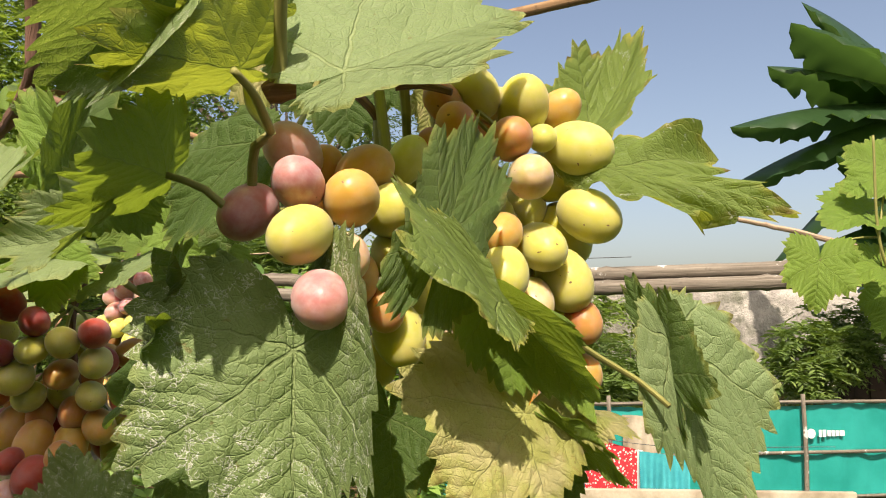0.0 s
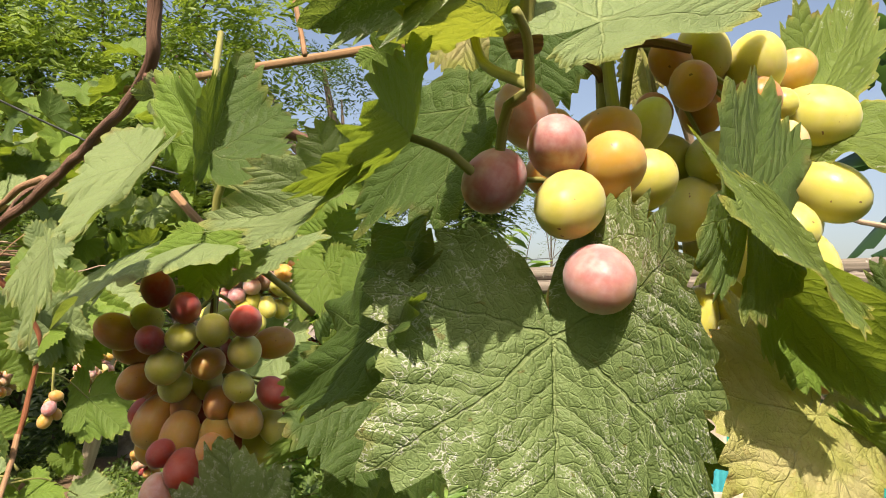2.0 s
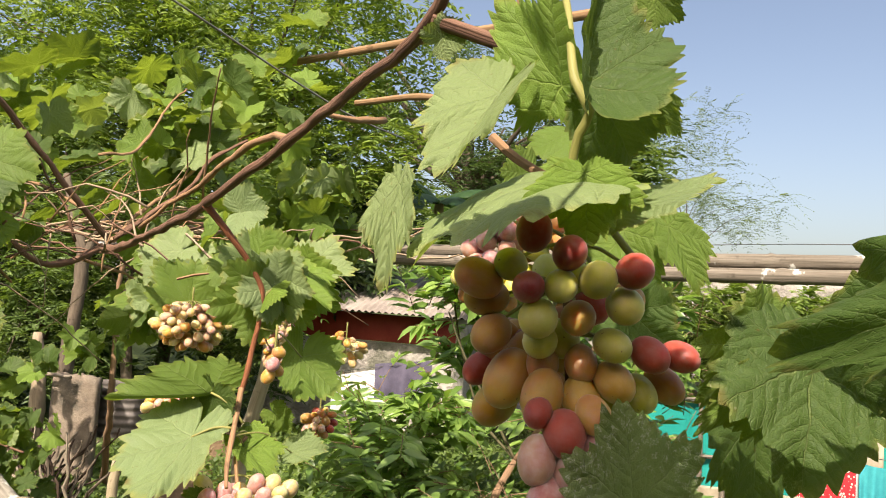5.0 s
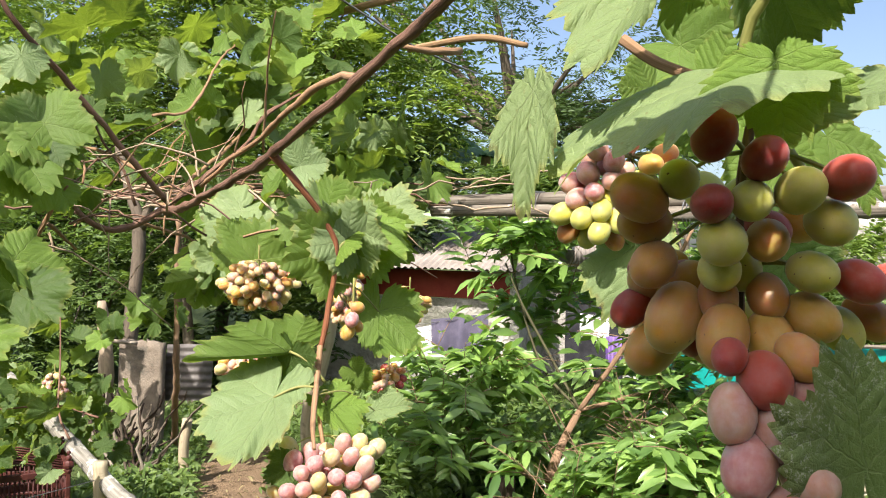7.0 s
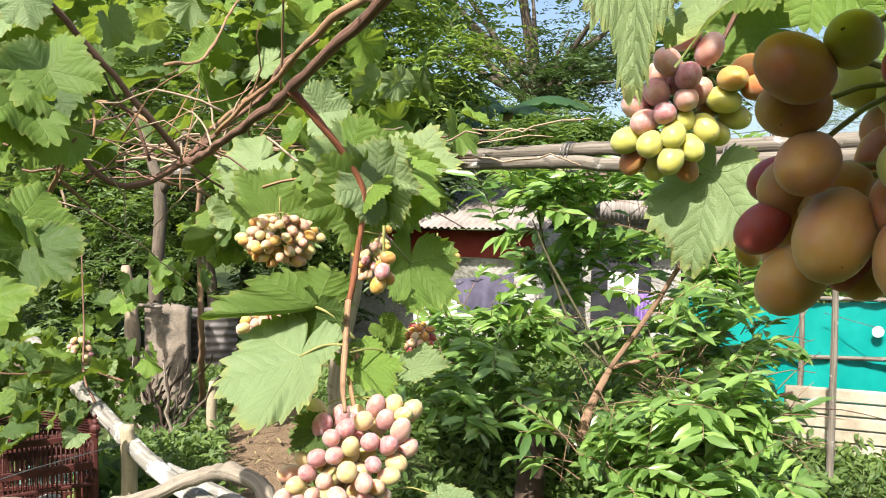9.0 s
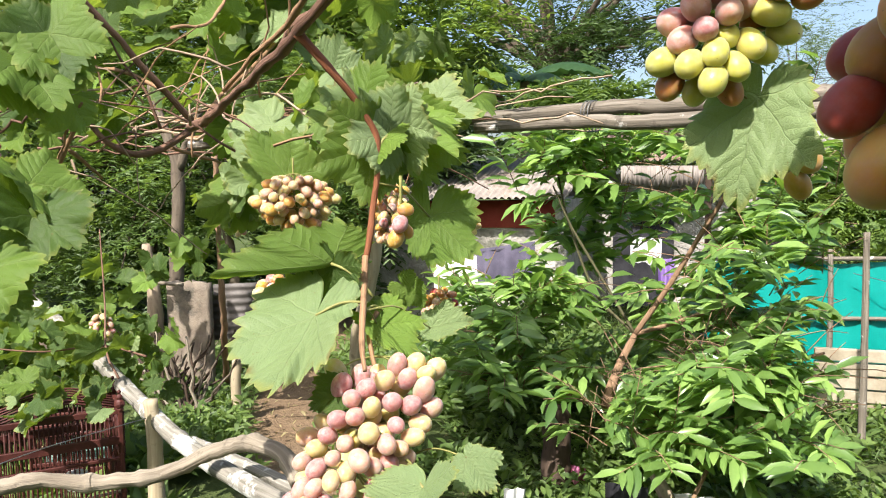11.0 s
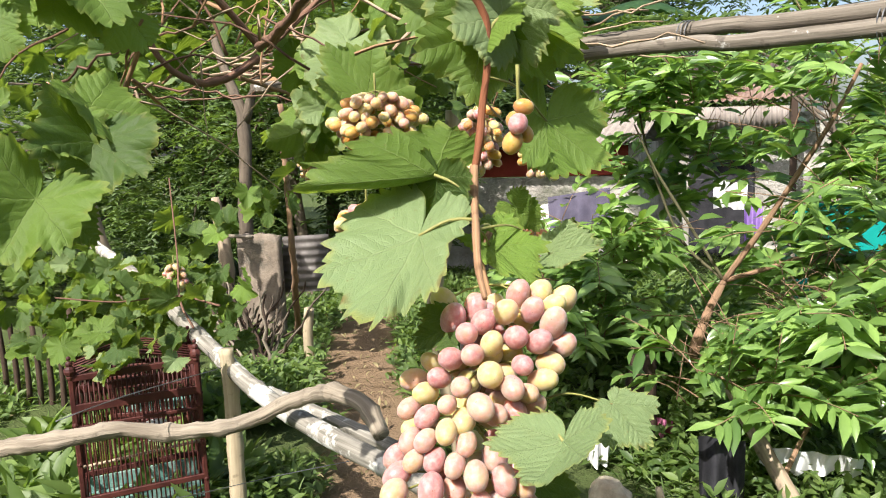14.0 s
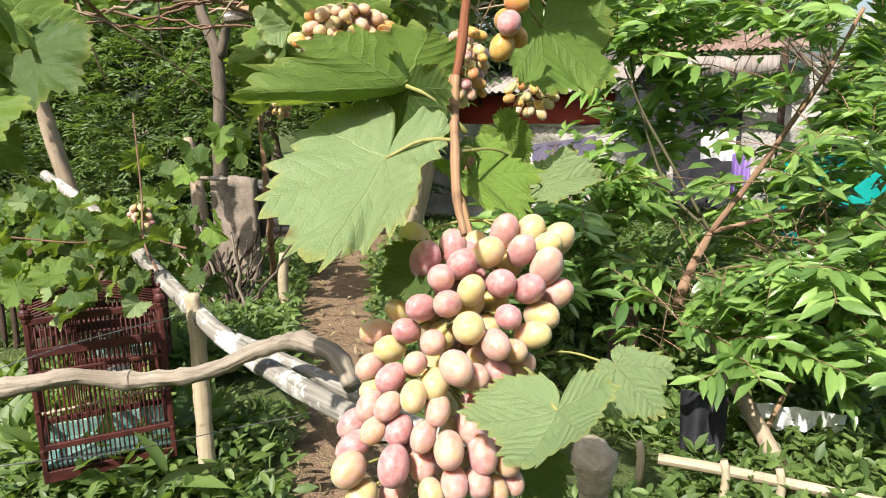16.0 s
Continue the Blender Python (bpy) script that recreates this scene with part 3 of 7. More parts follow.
# ---- the grapevine of the near bunches ----
vine = thing("grapevine", "trained grapevine with brown canes and broad toothed leaves", "grapevine")
HUB = Vector((-1.42, 1.55, 1.62))
ARM = [(-0.36, 0.50, 2.12), (-0.425, 0.70, 1.93), (-0.45, 0.745, 1.83), (-0.613, 0.91, 1.798), (-0.704, 0.983, 1.762), (-0.889, 1.089, 1.684), (-1.16, 1.32, 1.64), HUB]
tube("old_arm", ARM, [0.0075, 0.0075, 0.0068, 0.0068, 0.0066, 0.0066, 0.0064, 0.009], CANE_BROWN, vine, "gnarled brown old cane", sides=12, step=0.012, knots=0.7, wobble=0.25, kink=0.006, seed=3)
tube("cane", [(-0.45, 0.745, 1.83), (-0.36, 0.76, 1.80), (-0.29, 0.80, 1.775)], [0.008, 0.007, 0.0055], CANE_BROWN, vine, sides=9, step=0.012, knots=0.6, wobble=0.2, seed=4)
tube("cane", [(-0.885, 1.085, 1.683), (-0.845, 1.12, 1.625), (-0.818, 1.15, 1.57), (-0.813, 1.154, 1.529), (-0.822, 1.15, 1.46), (-0.827, 1.138, 1.40)], [0.006, 0.0048, 0.0044, 0.0042, 0.004, 0.0042], CANE_RED, vine, "red-brown fruiting shoot", sides=10, step=0.008, knots=0.6, wobble=0.15, kink=0.004, seed=5)
tube("cane", [(-0.827, 1.138, 1.405), (-0.820, 1.12, 1.375), (-0.800, 1.075, 1.34), (-0.785, 1.04, 1.315), (-0.768, 1.010, 1.290)], [0.0044, 0.0036, 0.0042, 0.0032, 0.0026], CANE_TAN, vine, "tan lignified shoot with nodes", sides=10, step=0.008, knots=0.7, wobble=0.15, kink=0.003, seed=6)
# canes that meet at the hub
HUB_CANES = (
    ([(-1.608, 1.804, 1.661), (-1.629, 1.715, 1.738), (-1.65, 1.619, 1.82), (-1.673, 1.504, 1.924), (-1.684, 1.391, 2.009), (-1.7, 1.35, 2.067)], 0.0085, CANE_BROWN),
    ([(-1.623, 1.807, 1.638), (-1.657, 1.731, 1.591), (-1.68, 1.659, 1.582), (-1.701, 1.598, 1.616), (-1.716, 1.566, 1.673)], 0.0085, CANE_BROWN),
    ([(-1.599, 1.81, 1.661), (-1.544, 1.902, 1.753), (-1.477, 1.959, 1.83), (-1.449, 1.997, 1.909), (-1.38, 2.076, 1.991)], 0.007, CANE_BROWN),
    ([(-1.609, 1.828, 1.651), (-1.638, 1.96, 1.746), (-1.624, 2.135, 1.865), (-1.622, 2.291, 1.986), (-1.535, 2.429, 2.101)], 0.006, CANE_TAN),
    ([(-1.63, 1.716, 1.73), (-1.752, 1.737, 1.781), (-1.876, 1.757, 1.806)], 0.005, CANE_TAN),
    ([(-1.67, 1.756, 1.646), (-1.687, 1.734, 1.73), (-1.742, 1.715, 1.807), (-1.773, 1.699, 1.883)], 0.004, CANE_BROWN),
    ([(-1.673, 1.794, 1.598), (-1.678, 1.943, 1.577), (-1.715, 2.161, 1.531)], 0.005, CANE_TAN),
    ([(-1.716, 1.566, 1.673), (-1.793, 1.58, 1.581), (-1.858, 1.585, 1.513), (-1.923, 1.588, 1.477)], 0.006, CANE_TAN),
    ([(-1.784, 1.588, 1.588), (-1.797, 1.646, 1.563), (-1.808, 1.705, 1.528)], 0.005, CANE_TAN),
    ([(-1.785, 1.589, 1.568), (-1.771, 1.602, 1.501), (-1.794, 1.645, 1.431)], 0.003, CANE_DEAD),
    ([(-0.735, 1.047, 1.777), (-0.797, 1.103, 1.791), (-0.892, 1.169, 1.768), (-1.026, 1.268, 1.732), (-1.183, 1.348, 1.662)], 0.006, CANE_TAN),
    ([(-0.607, 1.074, 1.815), (-0.625, 1.015, 1.799), (-0.646, 0.973, 1.793)], 0.005, CANE_TAN),
    ([(-1.619, 1.745, 1.874), (-1.604, 1.878, 1.916), (-1.642, 2.064, 2.091), (-1.655, 2.159, 2.17)], 0.004, CANE_TAN),
)
for i, (pts, r, m) in enumerate(HUB_CANES):
    tube("cane", pts, [r, r * 0.85, r * 0.6], m, vine, sides=7, step=0.02, knots=0.8, wobble=0.2, kink=0.006, seed=20 + i)
# shoots above the near bunches
tube("cut_shoot", [(-0.077, 0.303, 1.695), (-0.075, 0.298, 1.705), (-0.073, 0.288, 1.718), (-0.07, 0.276, 1.735)], [0.0055, 0.003, 0.0027, 0.0030], CANE_GREEN, vine, "green shoot with a brown cut end", sides=10, step=0.006, wobble=0.1, seed=41)
tube("cut_end", [(-0.082, 0.302, 1.693), (-0.077, 0.302, 1.695), (-0.07, 0.304, 1.696)], [0.0034, 0.0048, 0.0034], CANE_BROWN, vine, sides=9, step=0.003, wobble=0.3, knots=0.5, seed=42)
tube("shoot", [(-0.074, 0.282, 1.672), (-0.075, 0.263, 1.68), (-0.077, 0.254, 1.683), (-0.079, 0.249, 1.685)], [0.0019, 0.0016, 0.0014], CANE_GREEN, vine, sides=8, step=0.006, seed=43)
tube("shoot", [(-0.084, 0.297, 1.633), (-0.084, 0.294, 1.653), (-0.081, 0.286, 1.667), (-0.074, 0.282, 1.672), (-0.092, 0.314, 1.693), (-0.098, 0.322, 1.726)], [0.0023, 0.0020, 0.0020, 0.0022, 0.0016], CANE_GREEN, vine, sides=8, step=0.006, wobble=0.1, seed=44)
tube("shoot", [(-0.035, 0.352, 1.666), (-0.038, 0.352, 1.688), (-0.041, 0.351, 1.71), (-0.044, 0.345, 1.727), (-0.046, 0.327, 1.744)], [0.0030, 0.0028, 0.0028, 0.003], CANE_GREEN, vine, sides=8, step=0.006, wobble=0.1, seed=45)
tube("shoot", [(-0.069, 0.361, 1.759), (-0.07, 0.37, 1.736), (-0.077, 0.367, 1.709), (-0.077, 0.34, 1.688)], [0.0018, 0.0016, 0.0015], CANE_GREEN, vine, sides=7, step=0.008, seed=46)
tube("dry_twig", [(-0.033, 0.351, 1.712), (-0.021, 0.352, 1.713), (-0.006, 0.349, 1.708)], [0.0026, 0.0024, 0.0018], CANE_BROWN, vine, sides=8, step=0.006, knots=0.8, wobble=0.25, seed=47)
tube("shoot", [(-0.053, 0.36, 1.711), (-0.045, 0.353, 1.702), (-0.042, 0.355, 1.697)], [0.0024, 0.002], CANE_BROWN, vine, sides=7, step=0.006, wobble=0.2, seed=48)
tube("shoot", [(-0.029, 0.35, 1.715), (-0.029, 0.37, 1.704), (-0.028, 0.386, 1.679), (-0.018, 0.397, 1.644)], [0.0028, 0.0024, 0.002], CANE_GREEN, vine, sides=7, step=0.008, seed=49)
tube("leaf_stalk", [(0.051, 0.412, 1.661), (0.064, 0.429, 1.676), (0.081, 0.44, 1.685), (0.108, 0.437, 1.693)], [0.0020, 0.0017, 0.0016], CANE_GREEN, vine, sides=7, step=0.008, seed=50)
tube("leaf_stalk", [(0.048, 0.357, 1.594), (0.064, 0.364, 1.584), (0.083, 0.365, 1.573), (0.095, 0.356, 1.562)], [0.0018, 0.0015, 0.0014], CANE_GREEN, vine, sides=7, step=0.008, seed=51)
tube("shoot", [(-0.007, 0.338, 1.568), (-0.006, 0.349, 1.582), (-0.008, 0.37, 1.603), (-0.013, 0.379, 1.625)], [0.0022, 0.002], CANE_DEAD, vine, sides=7, step=0.008, seed=53)
# stem above the shaded bunch
tube("shoot", [(-0.268, 0.607, 1.625), (-0.277, 0.595, 1.635), (-0.291, 0.571, 1.649), (-0.296, 0.564, 1.657), (-0.292, 0.556, 1.679), (-0.285, 0.548, 1.692), (-0.296, 0.547, 1.712), (-0.305, 0.571, 1.764), (-0.318, 0.611, 1.822)], [0.0028, 0.0026, 0.003, 0.0032, 0.003, 0.0028, 0.0026], CANE_GREEN, vine, sides=9, step=0.008, wobble=0.1, knots=0.3, seed=54)
tube("shoot", [(-0.365, 0.642, 1.695), (-0.343, 0.63, 1.676), (-0.31, 0.598, 1.655), (-0.29, 0.582, 1.647)], [0.004, 0.0036, 0.003], CANE_TAN, vine, sides=8, step=0.01, wobble=0.15, seed=55)
tube("shoot", [(-0.244, 0.65, 1.596), (-0.263, 0.628, 1.617), (-0.274, 0.606, 1.629)], [0.003, 0.0028], CANE_GREEN, vine, sides=8, step=0.01, seed=56)
tube("shoot", [(-0.497, 1.386, 2.185), (-0.476, 1.367, 2.112), (-0.459, 1.334, 2.063)], [0.005, 0.005], CANE_TAN, vine, sides=8, step=0.02, seed=57)

# leaves round the front bunch
vine_leaf(vine, (-0.0659, 0.2934, 1.5883), (-0.0607, 0.2856, 1.5162), (0.50, -0.86, 0.13), LEAF_SCAR, wide=(1.15, 1.08), fold=(71, 1), roll=(0.71, -0.80), curl=0.25, relief=1.2, label="broad scarred green leaf with white scratches")
vine_leaf(vine, (-0.0855, 0.2785, 1.6957), (-0.0965, 0.1960, 1.6704), (-0.80, -0.07, 0.59), LEAF_EDGED, wide=(0.48, 0.46), fold=(24, 38), roll=(0.05, 0.25), curl=-0.12, label="leaf seen from below with a yellow edge")
vine_leaf(vine, (-0.0868, 0.2230, 1.7054), (-0.1383, 0.2483, 1.6815), (-0.12, -0.80, -0.59), LEAF_SCAR, wide=(0.83, 0.78), fold=(62, 62), roll=(0.60, 0.55), curl=-0.31, back=0.35)
vine_leaf(vine, (-0.1137, 0.2822, 1.6550), (-0.1084, 0.2266, 1.6486), (-0.87, -0.14, 0.47), LEAF, wide=(0.64, 0.87), fold=(21, 28), roll=(0.01, 0.23), curl=-0.39, stem=(-0.086, 0.290, 1.637))
vine_leaf(vine, (-0.1389, 0.2778, 1.6356), (-0.1791, 0.3044, 1.6197), (-0.61, -0.69, 0.38), LEAF_PALE, wide=(0.59, 0.51), fold=(27, 58), roll=(0.13, 0.32), curl=-0.79, label="pale leaf with torn brown edge")
vine_leaf(vine, (-0.0480, 0.2990, 1.7010), (0.0290, 0.3340, 1.7480), (0.10, -0.80, 0.60), LEAF_PALE, wide=(0.95, 0.36), fold=(4, 2), roll=(-0.1, -0.35), curl=0.15, wave=0.025, back=0.55, label="broad pale leaf with brown spots")
vine_leaf(vine, (0.0716, 0.4182, 1.7082), (0.1107, 0.4533, 1.7627), (-0.36, -0.65, 0.67), LEAF_EDGED, wide=(0.60, 0.47), fold=(59, 25), roll=(0.43, 0.10), curl=-0.46)
vine_leaf(vine, (0.0729, 0.3814, 1.6784), (0.1497, 0.3453, 1.6570), (-0.05, -0.75, 0.65), LEAF_EDGED, wide=(0.40, 0.26), fold=(15, -20), roll=(0.3, -0.6), curl=0.30, wave=0.10, back=0.6)
vine_leaf(vine, (0.0117, 0.2629, 1.6079), (-0.0230, 0.2660, 1.6520), (0.68, -0.46, 0.57), LEAF_EDGED, wide=(0.58, 0.16), fold=(0, 50), roll=(0, 1), curl=0.10, back=0.6)
vine_leaf(vine, (-0.0076, 0.2704, 1.6283), (0.0100, 0.3034, 1.6877), (0.31, -0.94, 0.10), LEAF_DARK, wide=(0.36, 0.32), fold=(25, 5), roll=(0.3, 0), curl=0.10)
vine_leaf(vine, (0.0142, 0.3044, 1.6071), (0.0517, 0.3383, 1.5771), (0.27, -0.79, -0.55), LEAF_YOUNG, wide=(0.85, 0.61), fold=(55, 45), roll=(0.49, 0.30), curl=-1.19)
vine_leaf(vine, (0.0240, 0.3060, 1.5640), (-0.0010, 0.2800, 1.5330), (0.15, -0.80, 0.58), LEAF_YELLOW, wide=(0.80, 1.25), fold=(-8, 14), roll=(-0.4, 0.3), curl=0.25, label="yellowing dry leaf")
vine_leaf(vine, (0.0465, 0.3154, 1.5642), (0.0655, 0.2961, 1.5615), (-0.25, -0.37, 0.90), LEAF_YELLOW, wide=(0.84, 0.53), fold=(-25, -30), roll=(-0.38, -0.30), curl=0.48)
vine_leaf(vine, (0.0414, 0.3066, 1.5571), (0.0676, 0.3095, 1.5375), (0.45, 0.58, 0.69), LEAF_YOUNG, wide=(0.48, 0.33), fold=(13, 10), roll=(0.02, -0.00), curl=0.25)
vine_leaf(vine, (0.0990, 0.3702, 1.5926), (0.1259, 0.3640, 1.5086), (-0.10, -0.90, 0.42), LEAF_PALE, wide=(0.62, 0.34), fold=(2, 4), roll=(-0.15, 0.1), curl=0.12, wave=0.015, relief=0.5, back=0.5)
vine_leaf(vine, (0.0995, 0.3708, 1.5763), (0.0857, 0.3964, 1.6238), (-0.93, -0.37, -0.07), LEAF_DARK, wide=(0.44, 0.57), fold=(-4, -1), roll=(-0.09, -0.08), curl=-0.04)
# leaves in LEAF_DARK carry their shade in the leaf colour
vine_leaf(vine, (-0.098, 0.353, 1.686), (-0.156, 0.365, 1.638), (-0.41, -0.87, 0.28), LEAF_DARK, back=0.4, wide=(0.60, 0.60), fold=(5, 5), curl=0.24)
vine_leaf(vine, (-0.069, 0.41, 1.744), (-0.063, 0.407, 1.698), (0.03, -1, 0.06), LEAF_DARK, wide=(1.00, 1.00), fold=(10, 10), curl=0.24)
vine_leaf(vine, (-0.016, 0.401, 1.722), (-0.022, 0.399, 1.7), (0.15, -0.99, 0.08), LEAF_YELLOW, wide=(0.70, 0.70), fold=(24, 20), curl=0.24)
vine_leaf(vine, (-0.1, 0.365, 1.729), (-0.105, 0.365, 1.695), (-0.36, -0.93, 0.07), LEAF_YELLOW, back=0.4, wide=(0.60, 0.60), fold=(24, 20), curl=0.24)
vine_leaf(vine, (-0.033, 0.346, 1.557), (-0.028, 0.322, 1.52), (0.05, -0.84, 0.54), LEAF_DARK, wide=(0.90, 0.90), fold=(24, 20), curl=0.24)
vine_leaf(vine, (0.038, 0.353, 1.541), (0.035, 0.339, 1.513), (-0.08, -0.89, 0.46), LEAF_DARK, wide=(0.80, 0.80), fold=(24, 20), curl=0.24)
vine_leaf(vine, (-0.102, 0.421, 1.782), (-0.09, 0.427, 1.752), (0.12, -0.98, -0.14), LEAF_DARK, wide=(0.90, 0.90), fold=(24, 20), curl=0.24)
# young leaves beyond the front bunch
tube("shoot", [(0.579, 0.990, 1.612), (0.524, 0.960, 1.696), (0.513, 0.946, 1.837)], [0.0022, 0.002, 0.0016], CANE_GREEN, vine, sides=7, step=0.01, wobble=0.1, seed=58)
vine_leaf(vine, (0.442, 0.949, 1.679), (0.428, 0.935, 1.618), (-0.10, -0.80, 0.60), LEAF_YOUNG, wide=(0.85, 0.85), fold=(20, 15), curl=0.3, stem=(0.527, 0.969, 1.711), stalk=0.0012)
vine_leaf(vine, (0.533, 1.005, 1.749), (0.464, 0.975, 1.732), (-0.10, -0.70, 0.70), LEAF_YOUNG, wide=(0.85, 0.85), fold=(20, 15), curl=0.3, stem=(0.527, 0.969, 1.711), stalk=0.0012)
vine_leaf(vine, (0.563, 1.001, 1.805), (0.497, 0.982, 1.775), (0.10, -0.80, 0.60), LEAF_YOUNG, wide=(0.85, 0.85), fold=(20, 15), curl=0.3, stem=(0.527, 0.969, 1.711), stalk=0.0012)
vine_leaf(vine, (0.530, 0.972, 1.675), (0.477, 0.952, 1.659), (0.00, -0.70, 0.70), LEAF_YOUNG, wide=(0.85, 0.85), fold=(20, 15), curl=0.3, stem=(0.527, 0.969, 1.711), stalk=0.0012)
vine_leaf(vine, (0.567, 1.017, 1.641), (0.542, 1.001, 1.589), (0.00, -0.80, 0.60), LEAF_YOUNG, wide=(0.85, 0.85), fold=(20, 15), curl=0.3, stem=(0.527, 0.969, 1.711), stalk=0.0012)
tube("cane", [(0.870, 2.946, 2.041), (1.254, 2.914, 1.959), (1.744, 2.890, 1.825)], [0.008, 0.011, 0.013], CANE_DEAD, vine, "dry grey cane over the beam", sides=8, step=0.03, wobble=0.15, kink=0.006, seed=59)
# shaded leaves beside the broad leaf; LEAF_DARK puts part of their shade into the colour
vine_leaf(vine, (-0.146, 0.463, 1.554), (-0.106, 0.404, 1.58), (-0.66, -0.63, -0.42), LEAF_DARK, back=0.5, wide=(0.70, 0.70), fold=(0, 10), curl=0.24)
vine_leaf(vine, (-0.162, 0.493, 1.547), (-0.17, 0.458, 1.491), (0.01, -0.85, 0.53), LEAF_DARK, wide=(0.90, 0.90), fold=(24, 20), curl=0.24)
vine_leaf(vine, (-0.185, 0.504, 1.557), (-0.214, 0.49, 1.521), (0.41, -0.91, 0.03), LEAF, wave=0.1, wide=(0.70, 0.70), fold=(24, 20), curl=0.24)
# leaves of the shaded bunch
vine_leaf(vine, (-0.2920, 0.5480, 1.6480), (-0.4040, 0.5050, 1.6300), (-0.15, -0.28, 0.95), LEAF_PALE, wide=(0.85, 0.62), fold=(2, 4), roll=(-0.3, -0.3), curl=0.80, back=0.6, label="broad leaf spread flat over the shaded bunch")
# unseen leaf above the view, added to cast shade on the bunch
vine_leaf(vine, (-0.318, 0.272, 1.796), (-0.338, 0.162, 1.784), (0.04, -0.15, 0.99), LEAF, wide=(0.95, 0.95), fold=(6, 8), curl=0.2, stem=(-0.300, 0.372, 1.842))
vine_leaf(vine, (-0.2840, 0.5180, 1.6460), (-0.2795, 0.5050, 1.6060), (0.02, -0.99, 0.14), LEAF_YOUNG, wide=(1.00, 1.09), fold=(10, 10), roll=(0.01, -0.01), back=0.5, curl=0.29, label="drooping leaf lit through by the sun")
vine_leaf(vine, (-0.2556, 0.5378, 1.6310), (-0.2060, 0.5325, 1.6488), (-0.34, -0.52, 0.78), LEAF_PALE, wide=(0.66, 0.56), fold=(-4, -1), roll=(-0.13, -0.08), curl=-0.01)
vine_leaf(vine, (-0.3430, 0.5430, 1.7010), (-0.3680, 0.4960, 1.6420), (0.12, -0.76, 0.64), LEAF_PALE, wide=(0.22, 0.70), fold=(40, -2), roll=(0.2, -0.2), curl=0.12, relief=0.6)
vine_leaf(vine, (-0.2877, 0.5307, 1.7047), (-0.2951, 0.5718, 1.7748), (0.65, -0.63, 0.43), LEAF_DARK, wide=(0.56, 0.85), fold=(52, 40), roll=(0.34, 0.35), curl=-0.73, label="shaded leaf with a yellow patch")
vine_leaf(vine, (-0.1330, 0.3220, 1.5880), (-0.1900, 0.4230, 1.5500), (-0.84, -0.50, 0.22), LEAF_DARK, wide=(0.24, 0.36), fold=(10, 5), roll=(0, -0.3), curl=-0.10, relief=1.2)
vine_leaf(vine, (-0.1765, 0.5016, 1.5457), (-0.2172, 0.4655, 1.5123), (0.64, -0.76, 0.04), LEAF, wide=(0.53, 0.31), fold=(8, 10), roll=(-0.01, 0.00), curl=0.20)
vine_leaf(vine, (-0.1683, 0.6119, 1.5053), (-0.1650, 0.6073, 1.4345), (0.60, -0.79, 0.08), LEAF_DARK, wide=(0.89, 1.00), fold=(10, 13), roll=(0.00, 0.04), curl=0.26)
vine_leaf(vine, (-0.403, 0.532, 1.640), (-0.404, 0.506, 1.575), (-0.18, -0.91, 0.37), LEAF_PALE, back=0.4, wide=(0.35, 0.35), fold=(24, 20), curl=0.24)
vine_leaf(vine, (-0.307, 0.576, 1.716), (-0.358, 0.575, 1.781), (-0.29, -0.93, -0.24), LEAF_YOUNG, back=0.5, wide=(0.62, 0.62), fold=(10, 30), curl=0.24)
vine_leaf(vine, (-0.314, 0.59, 1.734), (-0.337, 0.598, 1.687), (-0.28, -0.96, -0.01), LEAF_YOUNG, back=0.4, wide=(0.50, 0.50), fold=(24, 20), curl=0.24)
vine_leaf(vine, (-0.278, 0.582, 1.706), (-0.256, 0.612, 1.67), (0.27, -0.81, -0.52), LEAF_DARK, back=0.8, wide=(0.85, 0.85), fold=(24, 20), curl=0.24)
vine_leaf(vine, (-0.247, 0.707, 1.751), (-0.224, 0.716, 1.715), (-0.27, -0.88, -0.39), LEAF, back=0.6, wide=(0.60, 0.60), fold=(24, 20), curl=0.24)
vine_leaf(vine, (-0.244, 0.907, 1.911), (-0.216, 0.916, 1.888), (0.01, -0.93, -0.36), LEAF, wide=(0.90, 0.90), fold=(24, 20), curl=0.24)
vine_leaf(vine, (-0.442, 0.749, 1.812), (-0.421, 0.749, 1.831), (0.28, -0.9, -0.32), LEAF_PALE, wide=(0.90, 0.90), fold=(24, 20), curl=0.24)
vine_leaf(vine, (-0.226, 0.727, 1.640), (-0.198, 0.709, 1.592), (0.14, -0.9, 0.42), LEAF, back=0.5, wide=(0.55, 0.50), fold=(25, 20), curl=0.24)
vine_leaf(vine, (-0.263, 0.767, 1.639), (-0.24, 0.75, 1.584), (-0.08, -0.96, 0.25), LEAF, back=0.7, wide=(0.90, 0.90), fold=(24, 20), curl=0.24)
vine_leaf(vine, (-0.308, 0.776, 1.692), (-0.274, 0.765, 1.649), (-0.13, -0.98, 0.15), LEAF_YOUNG, wide=(0.90, 0.90), fold=(24, 20), curl=0.24)
vine_leaf(vine, (-0.351, 0.77, 1.689), (-0.367, 0.751, 1.66), (0.46, -0.83, 0.3), LEAF, wide=(0.90, 0.90), fold=(24, 20), curl=0.24)
vine_leaf(vine, (-0.253, 0.73, 1.564), (-0.217, 0.709, 1.539), (-0.32, -0.9, 0.28), LEAF_DARK, wide=(1.00, 1.00), fold=(24, 20), curl=0.24)
vine_leaf(vine, (-0.246, 0.498, 1.462), (-0.254, 0.489, 1.518), (0.21, -0.97, -0.13), LEAF_SCAR, label="scarred green leaf with white scratches", wide=(0.80, 0.80), fold=(8, 8), curl=0.24)
